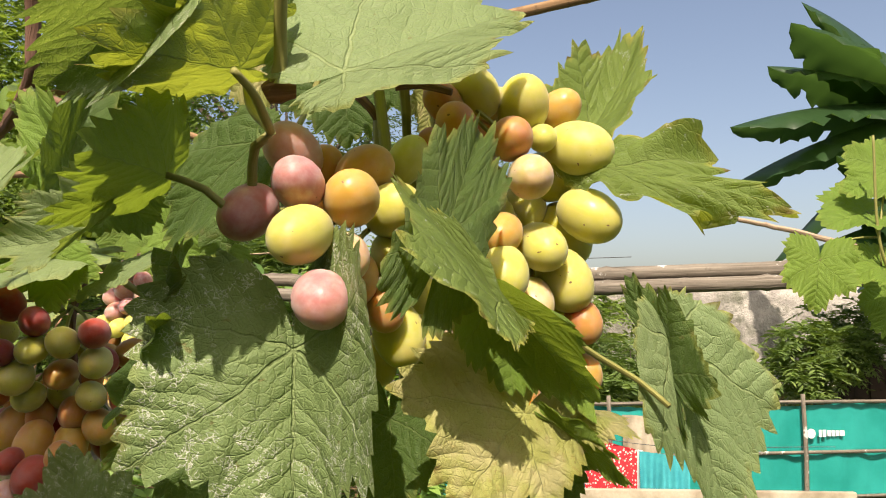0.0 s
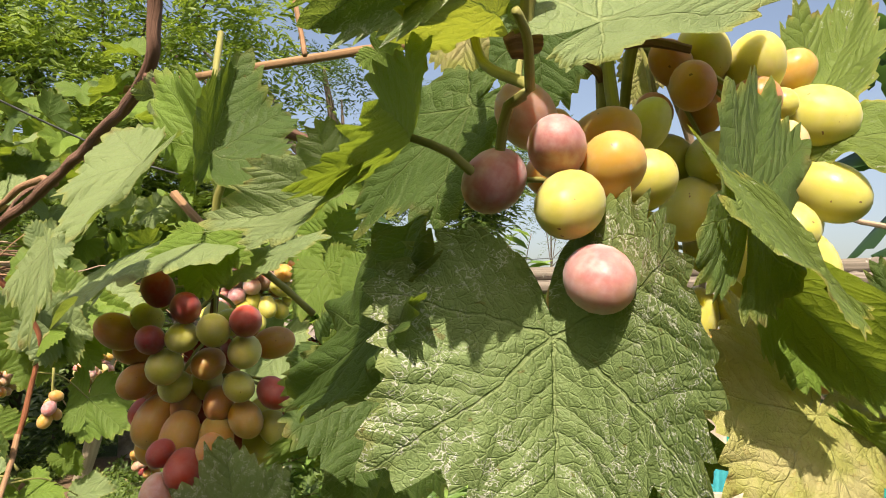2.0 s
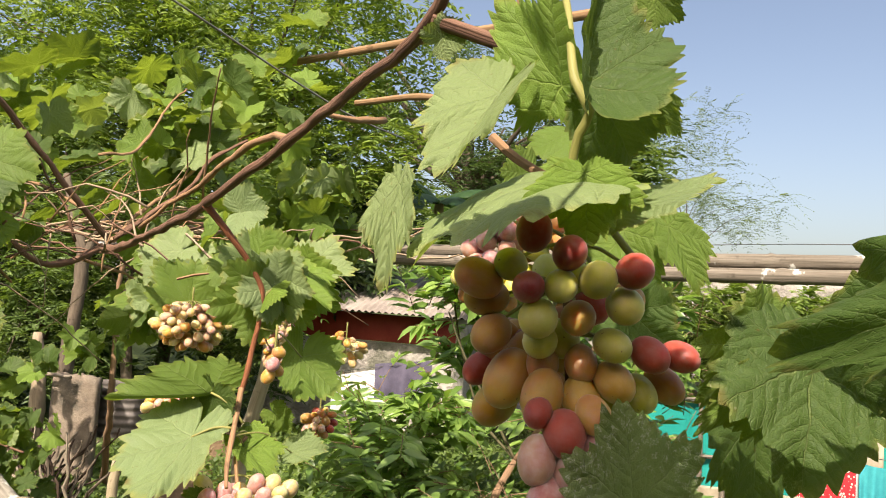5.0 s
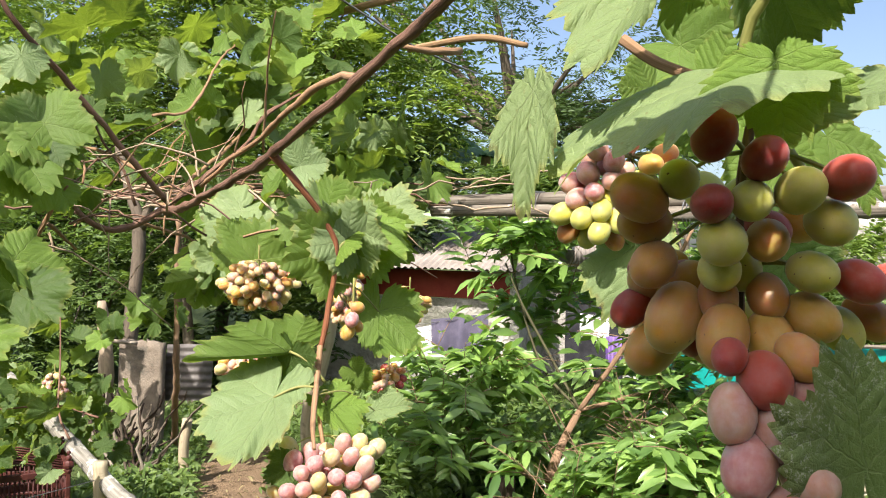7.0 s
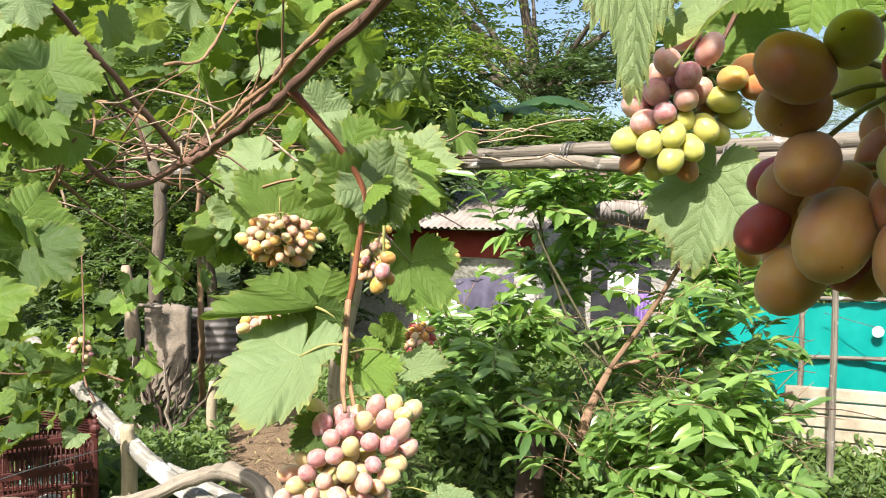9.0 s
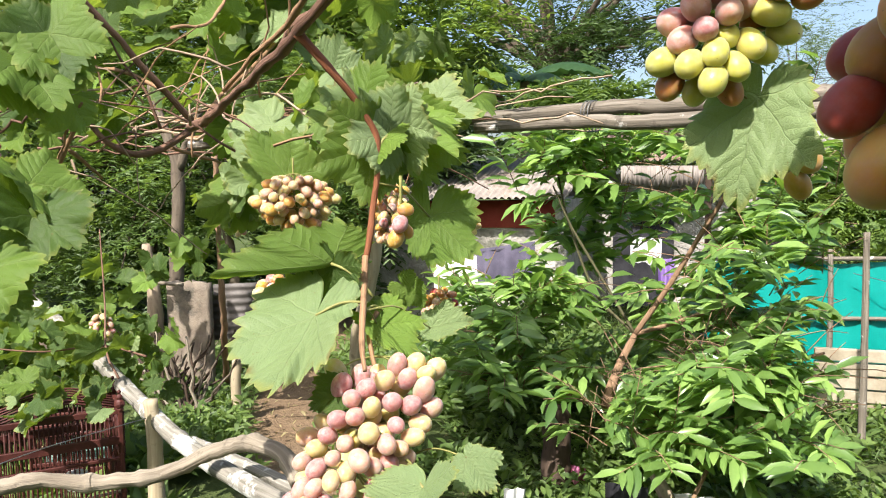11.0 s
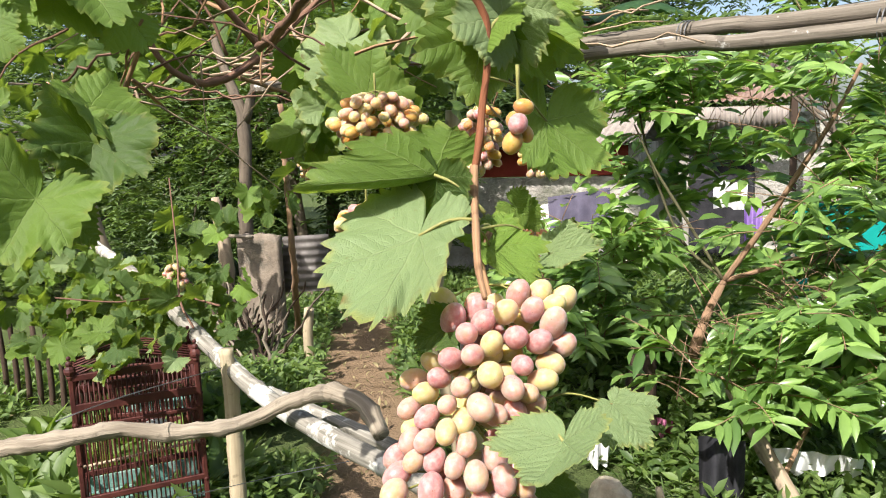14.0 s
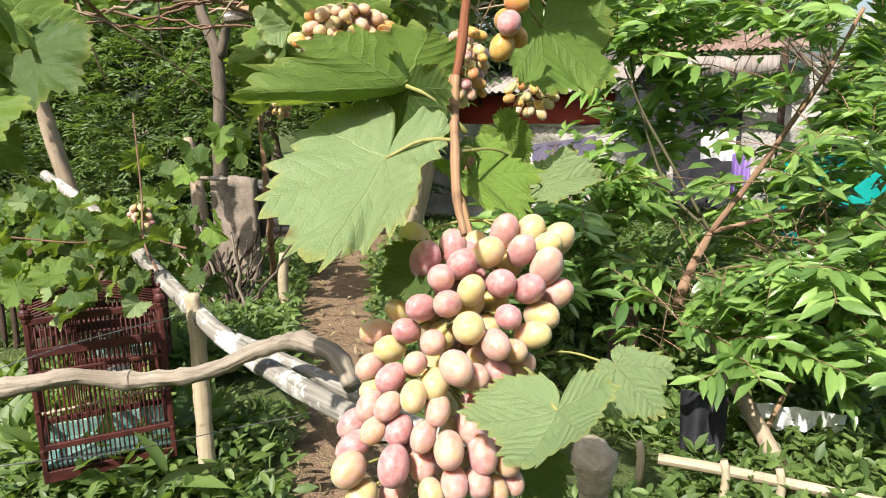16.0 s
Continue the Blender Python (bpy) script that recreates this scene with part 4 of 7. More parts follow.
vine_leaf(vine, (-0.369, 0.961, 1.563), (-0.39, 0.938, 1.475), (-0.16, -0.95, 0.28), LEAF_PALE, back=0.7, label="pale sunlit leaf with clear veins", wide=(0.75, 0.75), fold=(12, -5), curl=0.24)
vine_leaf(vine, (-0.318, 1.005, 1.704), (-0.382, 0.986, 1.708), (0.27, -0.94, -0.2), LEAF, wide=(0.80, 0.80), fold=(24, 20), curl=0.24)
vine_leaf(vine, (-0.330, 1.009, 1.68), (-0.362, 0.995, 1.651), (-0.23, -0.73, 0.64), LEAF, wide=(0.60, 0.60), fold=(24, 20), curl=0.24)
vine_leaf(vine, (-0.332, 0.986, 1.78), (-0.272, 0.941, 1.736), (-0.43, -0.85, 0.3), LEAF, wide=(0.80, 0.80), fold=(24, 20), curl=0.24)
# leaves of the hanging bunch
vine_leaf(vine, (-0.8594, 1.0643, 1.3401), (-0.8517, 0.9497, 1.2626), (-0.00, -0.56, 0.83), LEAF_PALE, wide=(0.41, 0.78), fold=(0, 12), roll=(-0.05, 0.01), curl=-0.17, stem=(-0.805, 1.097, 1.353), stalk=0.0019, label="broad pale green leaf in full sun")
vine_leaf(vine, (-0.8604, 1.1088, 1.3992), (-0.9436, 0.9988, 1.3893), (-0.74, 0.52, 0.42), LEAF, wide=(0.48, 0.95), fold=(47, 54), roll=(0.26, 0.54), curl=-0.30, stem=(-0.808, 1.118, 1.358), stalk=0.0021, label="leaf seen from below, lit through by the sun")
vine_leaf(vine, (-0.8591, 1.1128, 1.3946), (-0.8734, 1.1316, 1.3397), (0.09, 0.95, 0.30), LEAF_DARK, wide=(0.70, 0.93), fold=(2, -3), roll=(-0.07, -0.16), curl=0.28)
vine_leaf(vine, (-0.7777, 1.2420, 1.4521), (-0.7688, 1.2082, 1.3635), (-0.59, 0.73, -0.34), LEAF, wide=(0.43, 0.95), fold=(22, 4), roll=(0.07, -0.10), curl=0.89, stem=(-0.814, 1.152, 1.500), stalk=0.0015)
vine_leaf(vine, (-0.8073, 1.1260, 1.3224), (-0.7482, 1.1105, 1.2897), (0.37, -0.39, 0.85), LEAF_YOUNG, wide=(0.85, 0.44), fold=(15, 7), roll=(0.06, -0.02), curl=0.26, stem=(-0.805, 1.085, 1.345), stalk=0.0012)
vine_leaf(vine, (-0.6891, 0.9822, 1.1777), (-0.6927, 0.9356, 1.1470), (-0.53, -0.44, 0.73), LEAF_PALE, relief=0.4, wave=0.02, wide=(1.05, 1.40), fold=(-2, 27), roll=(0.20, 0.11), curl=-0.54, stem=(-0.759, 1.072, 1.168))
vine_leaf(vine, (-0.818, 1.168, 1.549), (-0.87, 1.103, 1.525), (0.79, -0.61, -0.1), LEAF, back=0.8, stem=(-0.814, 1.152, 1.54), stalk=0.0015, wide=(1.00, 1.00), fold=(10, 10), curl=0.24)
vine_leaf(vine, (-0.803, 1.171, 1.563), (-0.838, 1.129, 1.608), (0.7, -0.7, -0.12), LEAF_PALE, stem=(-0.814, 1.152, 1.54), stalk=0.0015, wide=(1.00, 1.00), fold=(20, 10), curl=0.24)
vine_leaf(vine, (-0.8, 1.191, 1.582), (-0.771, 1.187, 1.511), (-0.14, -0.99, 0), LEAF_PALE, stem=(-0.814, 1.152, 1.54), stalk=0.0015, wide=(0.80, 0.80), fold=(10, 10), curl=0.24)
vine_leaf(vine, (-0.816, 1.167, 1.56), (-0.808, 1.141, 1.529), (0.29, -0.7, 0.65), LEAF_YOUNG, wide=(1.20, 1.20), fold=(24, 20), curl=0.24)
vine_leaf(vine, (-0.842, 1.36, 1.583), (-0.771, 1.366, 1.529), (0.13, -0.99, 0.06), LEAF, wide=(0.90, 0.90), fold=(24, 20), curl=0.24)
vine_leaf(vine, (-0.833, 1.362, 1.6), (-0.743, 1.371, 1.613), (-0.03, -0.72, 0.69), LEAF_PALE, wide=(0.90, 0.90), fold=(24, 20), curl=0.24)
vine_leaf(vine, (-0.881, 1.34, 1.609), (-0.921, 1.268, 1.566), (0.64, -0.62, 0.45), LEAF, wide=(0.90, 0.90), fold=(24, 20), curl=0.24)
vine_leaf(vine, (-1.14, 1.645, 1.731), (-1.084, 1.672, 1.743), (0.39, -0.9, 0.22), LEAF_PALE, wide=(1.30, 1.30), fold=(24, 20), curl=0.24)
vine_leaf(vine, (-0.808, 1.159, 1.328), (-0.833, 1.138, 1.332), (0.62, -0.68, 0.4), LEAF_PALE, back=0.6, stem=(-0.805, 1.085, 1.345), stalk=0.0012, wide=(0.90, 0.90), fold=(24, 20), curl=0.24)
vine_leaf(vine, (-0.768, 1.212, 1.302), (-0.71, 1.218, 1.32), (-0.13, -0.74, 0.66), LEAF_PALE, back=0.6, stem=(-0.805, 1.085, 1.345), stalk=0.0012, wide=(0.70, 0.70), fold=(24, 20), curl=0.24)
vine_leaf(vine, (-0.825, 1.261, 1.35), (-0.797, 1.268, 1.324), (0.47, -0.84, 0.26), LEAF, wide=(0.80, 0.80), fold=(24, 20), curl=0.24)
vine_leaf(vine, (-0.812, 1.046, 1.257), (-0.849, 1.022, 1.241), (0.2, -0.75, 0.63), LEAF_DARK, back=0.6, wide=(0.80, 0.80), fold=(24, 20), curl=0.24)
vine_leaf(vine, (-0.66, 1.042, 1.193), (-0.625, 1.025, 1.166), (0.12, -0.77, 0.63), LEAF_PALE, wave=0.02, relief=0.4, back=0.5, stem=(-0.755, 1.073, 1.168), stalk=0.0011, wide=(0.85, 0.85), fold=(5, 5), curl=0.24)
vine_leaf(vine, (-0.739, 1.069, 1.097), (-0.701, 1.058, 1.059), (0.35, -0.75, 0.56), LEAF_DARK, wide=(0.60, 0.60), fold=(24, 20), curl=0.24)
vine_leaf(vine, (-0.866, 1.209, 1.597), (-0.799, 1.186, 1.526), (-0.03, -0.96, 0.29), LEAF, wide=(0.90, 0.90), fold=(24, 20), curl=0.24)
vine_leaf(vine, (-0.858, 1.213, 1.593), (-0.864, 1.134, 1.549), (0.74, -0.37, 0.57), LEAF_PALE, wide=(0.90, 0.90), fold=(24, 20), curl=0.24)
vine_leaf(vine, (-0.847, 1.274, 1.569), (-0.773, 1.26, 1.505), (0.43, -0.65, 0.63), LEAF, stem=(-0.818, 1.15, 1.57), stalk=0.0015, wide=(0.80, 0.80), fold=(24, 20), curl=0.24)
vine_leaf(vine, (-0.839, 1.277, 1.583), (-0.738, 1.273, 1.545), (0.31, -0.42, 0.85), LEAF_YOUNG, wide=(0.70, 0.70), fold=(24, 20), curl=0.24)
vine_leaf(vine, (-0.887, 1.254, 1.613), (-0.879, 1.255, 1.648), (0.35, -0.94, -0.05), LEAF_PALE, wide=(1.10, 1.10), fold=(24, 20), curl=0.24)
vine_leaf(vine, (-1.191, 1.547, 1.515), (-1.25, 1.509, 1.607), (0.67, -0.73, 0.12), LEAF, wide=(0.80, 0.80), fold=(24, 20), curl=0.24)
vine_leaf(vine, (-1.253, 1.626, 1.551), (-1.287, 1.546, 1.549), (0.86, -0.36, 0.36), LEAF_PALE, wide=(0.90, 0.90), fold=(24, 20), curl=0.24)
# leaves that hang into the walk from the side arm
vine_leaf(vine, (-1.51, 1.129, 1.376), (-1.499, 1.05, 1.296), (0.72, -0.44, 0.54), LEAF, wave=0.1, wide=(1.10, 1.10), fold=(35, 30), curl=0.24)
vine_leaf(vine, (-1.502, 1.235, 1.456), (-1.482, 1.179, 1.369), (0.79, -0.42, 0.45), LEAF_DARK, wave=0.1, wide=(1.20, 1.20), fold=(40, 30), curl=0.24)
vine_leaf(vine, (-1.558, 1.201, 1.467), (-1.487, 1.22, 1.422), (0.56, -0.44, 0.7), LEAF, wave=0.1, wide=(1.10, 1.10), fold=(30, 45), curl=0.24)
vine_leaf(vine, (-1.532, 1.26, 1.513), (-1.463, 1.286, 1.432), (0.75, 0.04, 0.66), LEAF, wide=(0.90, 0.90), fold=(24, 20), curl=0.24)
vine_leaf(vine, (-1.533, 1.191, 1.339), (-1.491, 1.209, 1.305), (0.64, -0.61, 0.46), LEAF_DARK, wide=(1.00, 1.00), fold=(24, 20), curl=0.24)
vine_leaf(vine, (-1.57, 1.177, 1.33), (-1.543, 1.178, 1.294), (0.67, -0.57, 0.48), LEAF_DARK, wide=(1.00, 1.00), fold=(24, 20), curl=0.24)
vine_leaf(vine, (-1.59, 1.308, 1.734), (-1.503, 1.302, 1.647), (0.66, -0.3, 0.69), LEAF, wide=(1.10, 1.10), fold=(24, 20), curl=0.24)
vine_leaf(vine, (-1.613, 1.289, 1.71), (-1.549, 1.314, 1.639), (0.63, -0.71, 0.32), LEAF, wide=(0.90, 0.90), fold=(24, 20), curl=0.24)
vine_leaf(vine, (-1.671, 1.216, 1.713), (-1.608, 1.21, 1.634), (0.57, -0.64, 0.51), LEAF_YOUNG, wide=(1.00, 1.00), fold=(24, 20), curl=0.24)
vine_leaf(vine, (-1.64, 1.247, 1.743), (-1.626, 1.172, 1.7), (0.78, -0.19, 0.6), LEAF_YOUNG, wide=(1.00, 1.00), fold=(24, 20), curl=0.24)
vine_leaf(vine, (-1.653, 1.175, 1.633), (-1.625, 1.157, 1.565), (0.72, -0.54, 0.45), LEAF, wide=(1.00, 1.00), fold=(24, 20), curl=0.24)
vine_leaf(vine, (-1.57, 1.356, 1.777), (-1.585, 1.295, 1.699), (0.73, -0.6, 0.33), LEAF_DARK, wide=(1.10, 1.10), fold=(24, 20), curl=0.24)
vine_leaf(vine, (-1.563, 1.379, 1.678), (-1.594, 1.289, 1.666), (0.94, -0.3, -0.18), LEAF_YOUNG, wide=(0.90, 0.90), fold=(24, 20), curl=0.24)
vine_leaf(vine, (-1.569, 1.355, 1.788), (-1.499, 1.348, 1.688), (0.56, -0.71, 0.43), LEAF, wide=(0.90, 0.90), fold=(24, 20), curl=0.24)

# leaves scattered along the far canes of the pergola roof
roof_leaves = random.Random(11)
MIXED = [LEAF, LEAF, LEAF_DARK, LEAF_PALE, LEAF_YOUNG, LEAF_DARK, LEAF]


def leaves_along(parent, points, count, size, rng, drop=0.10):
    line, _ = spline(points, 0.05)
    for _ in range(count):
        q = rng.choice(line)
        b = q + Vector((rng.uniform(-drop, drop), rng.uniform(-drop, drop), rng.uniform(-drop, drop * 0.8)))
        d = Vector((rng.uniform(-1, 1), rng.uniform(-1, 0.6), rng.uniform(-1.0, 0.3))).normalized()
        n = Vector((0, -0.3, 0.55)) + Vector([rng.uniform(-0.95, 0.95) for _ in range(3)])
        far_leaf(parent, b, b + d * rng.uniform(*size), n, rng.choice(MIXED), rng.randrange(5))


pergola_vine = thing("grapevine", "older grapevine spread over the pergola roof", "grapevine")
leaves_along(pergola_vine, [(-1.876, 1.757, 1.806), (-1.869, 1.599, 1.909), (-1.814, 1.482, 1.996)], 26, (0.06, 0.11), roof_leaves, 0.16)
leaves_along(pergola_vine, [(-1.885, 2.131, 1.898), (-1.709, 2.231, 2.014), (-1.545, 2.292, 2.159)], 34, (0.07, 0.12), roof_leaves, 0.2)
leaves_along(pergola_vine, [(-1.687, 2.176, 1.674), (-1.519, 2.494, 1.771), (-1.262, 2.805, 1.88)], 46, (0.07, 0.12), roof_leaves, 0.16)
leaves_along(pergola_vine, [(-1.503, 1.822, 1.564), (-1.357, 1.796, 1.593), (-1.191, 1.774, 1.581)], 16, (0.07, 0.12), roof_leaves, 0.12)
leaves_along(pergola_vine, [(-2.21, 2.238, 2.174), (-1.862, 2.504, 2.204), (-1.543, 2.669, 2.291)], 40, (0.08, 0.13), roof_leaves, 0.25)
for i in range(42):
    a = HUB + Vector((roof_leaves.uniform(-0.5, 0.35), roof_leaves.uniform(-0.2, 0.6), roof_leaves.uniform(-0.06, 0.13)))
    b = a + Vector((roof_leaves.uniform(-0.35, 0.35), roof_leaves.uniform(-0.2, 0.3), roof_leaves.uniform(-0.3, 0.28)))
    tube("twig", [a, (a + b) / 2 + Vector((0, 0, 0.03)), b], [0.0028, 0.0020, 0.0012], roof_leaves.choice([CANE_TAN, CANE_BROWN, CANE_DEAD, CANE_DEAD]), pergola_vine, sides=5, step=0.03, wobble=0.2, kink=0.012, seed=300 + i)
leaves_along(pergola_vine, [(-1.497, 2.834, 1.781), (-1.408, 2.958, 1.946), (-1.466, 2.919, 2.051)], 16, (0.08, 0.14), roof_leaves, 0.15)
for i in range(22):
    y0 = roof_leaves.uniform(2.6, 3.4)
    a = Vector((roof_leaves.uniform(-3.4, -2.2), y0, roof_leaves.uniform(1.70, 1.80)))
    b = a + Vector((roof_leaves.uniform(0.8, 1.9), roof_leaves.uniform(-0.3, 0.3), roof_leaves.uniform(-0.1, 0.12)))
    tube("cane", [a, (a + b) / 2 + Vector((0, 0, roof_leaves.uniform(-0.08, 0.08))), b], [0.006, 0.0045, 0.003], roof_leaves.choice([CANE_TAN, CANE_BROWN, CANE_DEAD]), pergola_vine, sides=6, step=0.05, wobble=0.3, kink=0.03, knots=0.5, seed=60 + i)

# ---- bunches ----
bunch_a = thing("grape_bunch", "ripening bunch of green and pink grapes among leaves", "grape bunch", "grape bunches")
rng_a = random.Random(5)
heart_a = Vector((-0.053, 0.354, 1.637))
spots_a = []
for skin, rows in (
    ("pink", [(-0.0645, 0.2896, 1.6532, 0.0198), (-0.0859, 0.2970, 1.6431, 0.0212), (-0.0519, 0.2752, 1.6078, 0.0214), (-0.0742, 0.3226, 1.6730, 0.0227)]),
    ("green", [(-0.0608, 0.2787, 1.6320, 0.0219), (-0.0322, 0.3261, 1.6488, 0.0237), (-0.0301, 0.3330, 1.6297, 0.0200), (-0.0291, 0.3414, 1.5947, 0.0234), (-0.0188, 0.3642, 1.5904, 0.0227), (-0.0261, 0.3390, 1.6729, 0.0175), (-0.0421, 0.3675, 1.5807, 0.0196), (-0.0166, 0.3707, 1.6068, 0.0210), (-0.0222, 0.3787, 1.5747, 0.0190)]),
    ("honey", [(-0.0464, 0.2958, 1.6251, 0.0187)]),
    ("amber", [(-0.0450, 0.2986, 1.6488, 0.0226), (-0.0428, 0.3293, 1.6639, 0.0225), (-0.0352, 0.3250, 1.6070, 0.0175), (-0.0433, 0.3208, 1.6164, 0.0173), (-0.0634, 0.3384, 1.6688, 0.0175), (-0.0575, 0.3349, 1.6021, 0.0170), (-0.0652, 0.3299, 1.6518, 0.0180)]),
):
    spots_a += [(x, y, z, w, skin) for x, y, z, w in rows]
for x, y, z, w, skin in settle(spots_a):
    add_berry(bunch_a, (x, y, z), w, skin, rng_a, heart_a)
spots_a = [s[:3] for s in spots_a]
stem_a = [(-0.042, 0.359, 1.701), (-0.041, 0.36, 1.673), (-0.038, 0.355, 1.645), (-0.035, 0.358, 1.624), (-0.033, 0.369, 1.602)]
tube("bunch_stem", stem_a, [0.0026, 0.0022, 0.0016], CANE_GREEN, bunch_a, sides=7, step=0.01)
berry_stalks(bunch_a, stem_a, spots_a)

bunch_b = thing("grape_bunch", "full bunch of yellow-green grapes turning amber", "grape bunch", "grape bunches")
heart_b = Vector((0.02, 0.439, 1.669))
spots_b = []
for skin, rows in (
    ("green", [(0.0052, 0.3759, 1.7160, 0.0230), (0.0290, 0.3870, 1.7118, 0.0266), (0.0398, 0.3790, 1.6933, 0.0144), (0.0569, 0.3951, 1.6881, 0.0299), (0.0455, 0.4108, 1.6781, 0.0285), (0.0641, 0.3935, 1.6548, 0.0271), (0.0565, 0.4139, 1.6492, 0.0279), (0.0382, 0.3714, 1.6368, 0.0233), (0.0191, 0.3521, 1.6224, 0.0226), (0.0004, 0.3825, 1.6458, 0.0259), (0.0098, 0.3806, 1.6688, 0.0230), (0.0517, 0.3864, 1.6204, 0.0276), (0.0342, 0.4166, 1.6674, 0.0263), (0.0181, 0.4070, 1.6580, 0.0233), (-0.0150, 0.3990, 1.6267, 0.0239), (0.0150, 0.4042, 1.6332, 0.0242), (0.0351, 0.4103, 1.6277, 0.0233), (-0.0063, 0.3950, 1.6713, 0.0239), (0.0254, 0.4024, 1.6032, 0.0239), (0.0090, 0.4025, 1.5971, 0.0227), (0.0505, 0.4134, 1.6004, 0.0220)]),
    ("honey", [(0.0316, 0.3580, 1.6697, 0.0216), (0.0347, 0.3738, 1.6099, 0.0200), (0.0179, 0.4017, 1.7129, 0.0220)]),
    ("amber", [(-0.0089, 0.3663, 1.7073, 0.0179), (-0.0045, 0.3574, 1.6963, 0.0196), (0.0500, 0.3976, 1.7124, 0.0206), (0.0229, 0.3610, 1.6880, 0.0208), (0.0187, 0.3602, 1.6424, 0.0189), (0.0604, 0.3884, 1.6019, 0.0190), (0.0636, 0.4012, 1.5740, 0.0177), (0.0406, 0.3687, 1.5401, 0.0177), (-0.0150, 0.3828, 1.6912, 0.0163), (0.0002, 0.3848, 1.5703, 0.0238), (0.0300, 0.3860, 1.5663, 0.0182), (0.0176, 0.3944, 1.5798, 0.0210), (0.0085, 0.3932, 1.6937, 0.0203)]),
):
    spots_b += [(x, y, z, w, skin) for x, y, z, w in rows]
for x, y, z, w, skin in settle(spots_b):
    add_berry(bunch_b, (x, y, z), w, skin, rng_a, heart_b)
spots_b = [s[:3] for s in spots_b]
stem_b = [(-0.019, 0.39, 1.725), (-0.007, 0.411, 1.725), (0.01, 0.438, 1.703), (0.023, 0.449, 1.671), (0.036, 0.444, 1.663), (0.027, 0.458, 1.631), (0.021, 0.459, 1.59), (0.027, 0.457, 1.557)]
tube("bunch_stem", stem_b, [0.0026, 0.0022, 0.0016], CANE_DEAD, bunch_b, sides=7, step=0.01)
berry_stalks(bunch_b, stem_b, spots_b)

bunch_c = thing("grape_bunch", "shaded bunch of red, green and amber grapes", "grape bunch", "grape bunches")
heart_c = Vector((-0.299, 0.592, 1.556))
spots_c = []
for skin, rows in (
    ("red", [(-0.289, 0.505, 1.598, 0.0210), (-0.253, 0.515, 1.590, 0.0226), (-0.311, 0.505, 1.577, 0.0204), (-0.240, 0.542, 1.542, 0.0220), (-0.224, 0.549, 1.542, 0.0199), (-0.351, 0.583, 1.522, 0.0221), (-0.311, 0.511, 1.610, 0.0230), (-0.289, 0.507, 1.495, 0.0265), (-0.297, 0.507, 1.502, 0.0179)]),
    ("green", [(-0.294, 0.512, 1.579, 0.0213), (-0.272, 0.512, 1.584, 0.0233), (-0.257, 0.528, 1.570, 0.0239), (-0.306, 0.516, 1.559, 0.0252), (-0.263, 0.536, 1.546, 0.0219), (-0.306, 0.532, 1.546, 0.0229), (-0.330, 0.529, 1.589, 0.0216), (-0.242, 0.562, 1.518, 0.0220), (-0.295, 0.558, 1.546, 0.0240)]),
    ("amber", [(-0.342, 0.528, 1.583, 0.0262), (-0.284, 0.534, 1.561, 0.0228), (-0.326, 0.552, 1.520, 0.0319), (-0.339, 0.580, 1.499, 0.0294), (-0.301, 0.538, 1.512, 0.0276), (-0.282, 0.543, 1.511, 0.0254), (-0.261, 0.546, 1.523, 0.0246), (-0.282, 0.549, 1.533, 0.0219), (-0.339, 0.545, 1.550, 0.0254), (-0.306, 0.550, 1.531, 0.0221), (-0.340, 0.583, 1.540, 0.0272), (-0.273, 0.512, 1.503, 0.0216), (-0.234, 0.568, 1.521, 0.0222), (-0.343, 0.548, 1.567, 0.0256)]),
    ("pink", [(-0.283, 0.504, 1.476, 0.0254), (-0.289, 0.499, 1.460, 0.0265), (-0.271, 0.500, 1.452, 0.0264), (-0.268, 0.510, 1.487, 0.0235), (-0.276, 0.495, 1.440, 0.0240), (-0.294, 0.503, 1.482, 0.0234)]),
):
    spots_c += [(x, y, z, w * 0.92, skin) for x, y, z, w in rows]
for x, y, z, w, skin in settle(spots_c):
    add_berry(bunch_c, (x, y, z), w, skin, rng_a, heart_c)
spots_c = [s[:3] for s in spots_c]
for i in range(22):
    c = heart_c + Vector((rng_a.uniform(-0.045, 0.04), rng_a.uniform(-0.015, 0.03), rng_a.uniform(-0.06, 0.04)))
    add_berry(bunch_c, c, 0.024, rng_a.choice(["amber", "amber", "red", "green"]), rng_a, heart_c)
stem_c = [(-0.288, 0.573, 1.634), (-0.293, 0.563, 1.609), (-0.295, 0.568, 1.581), (-0.293, 0.577, 1.549), (-0.291, 0.579, 1.513), (-0.287, 0.542, 1.478)]
tube("bunch_stem", stem_c, [0.003, 0.0026, 0.0016], CANE_BROWN, bunch_c, sides=7, step=0.01)
berry_stalks(bunch_c, stem_c, spots_c)

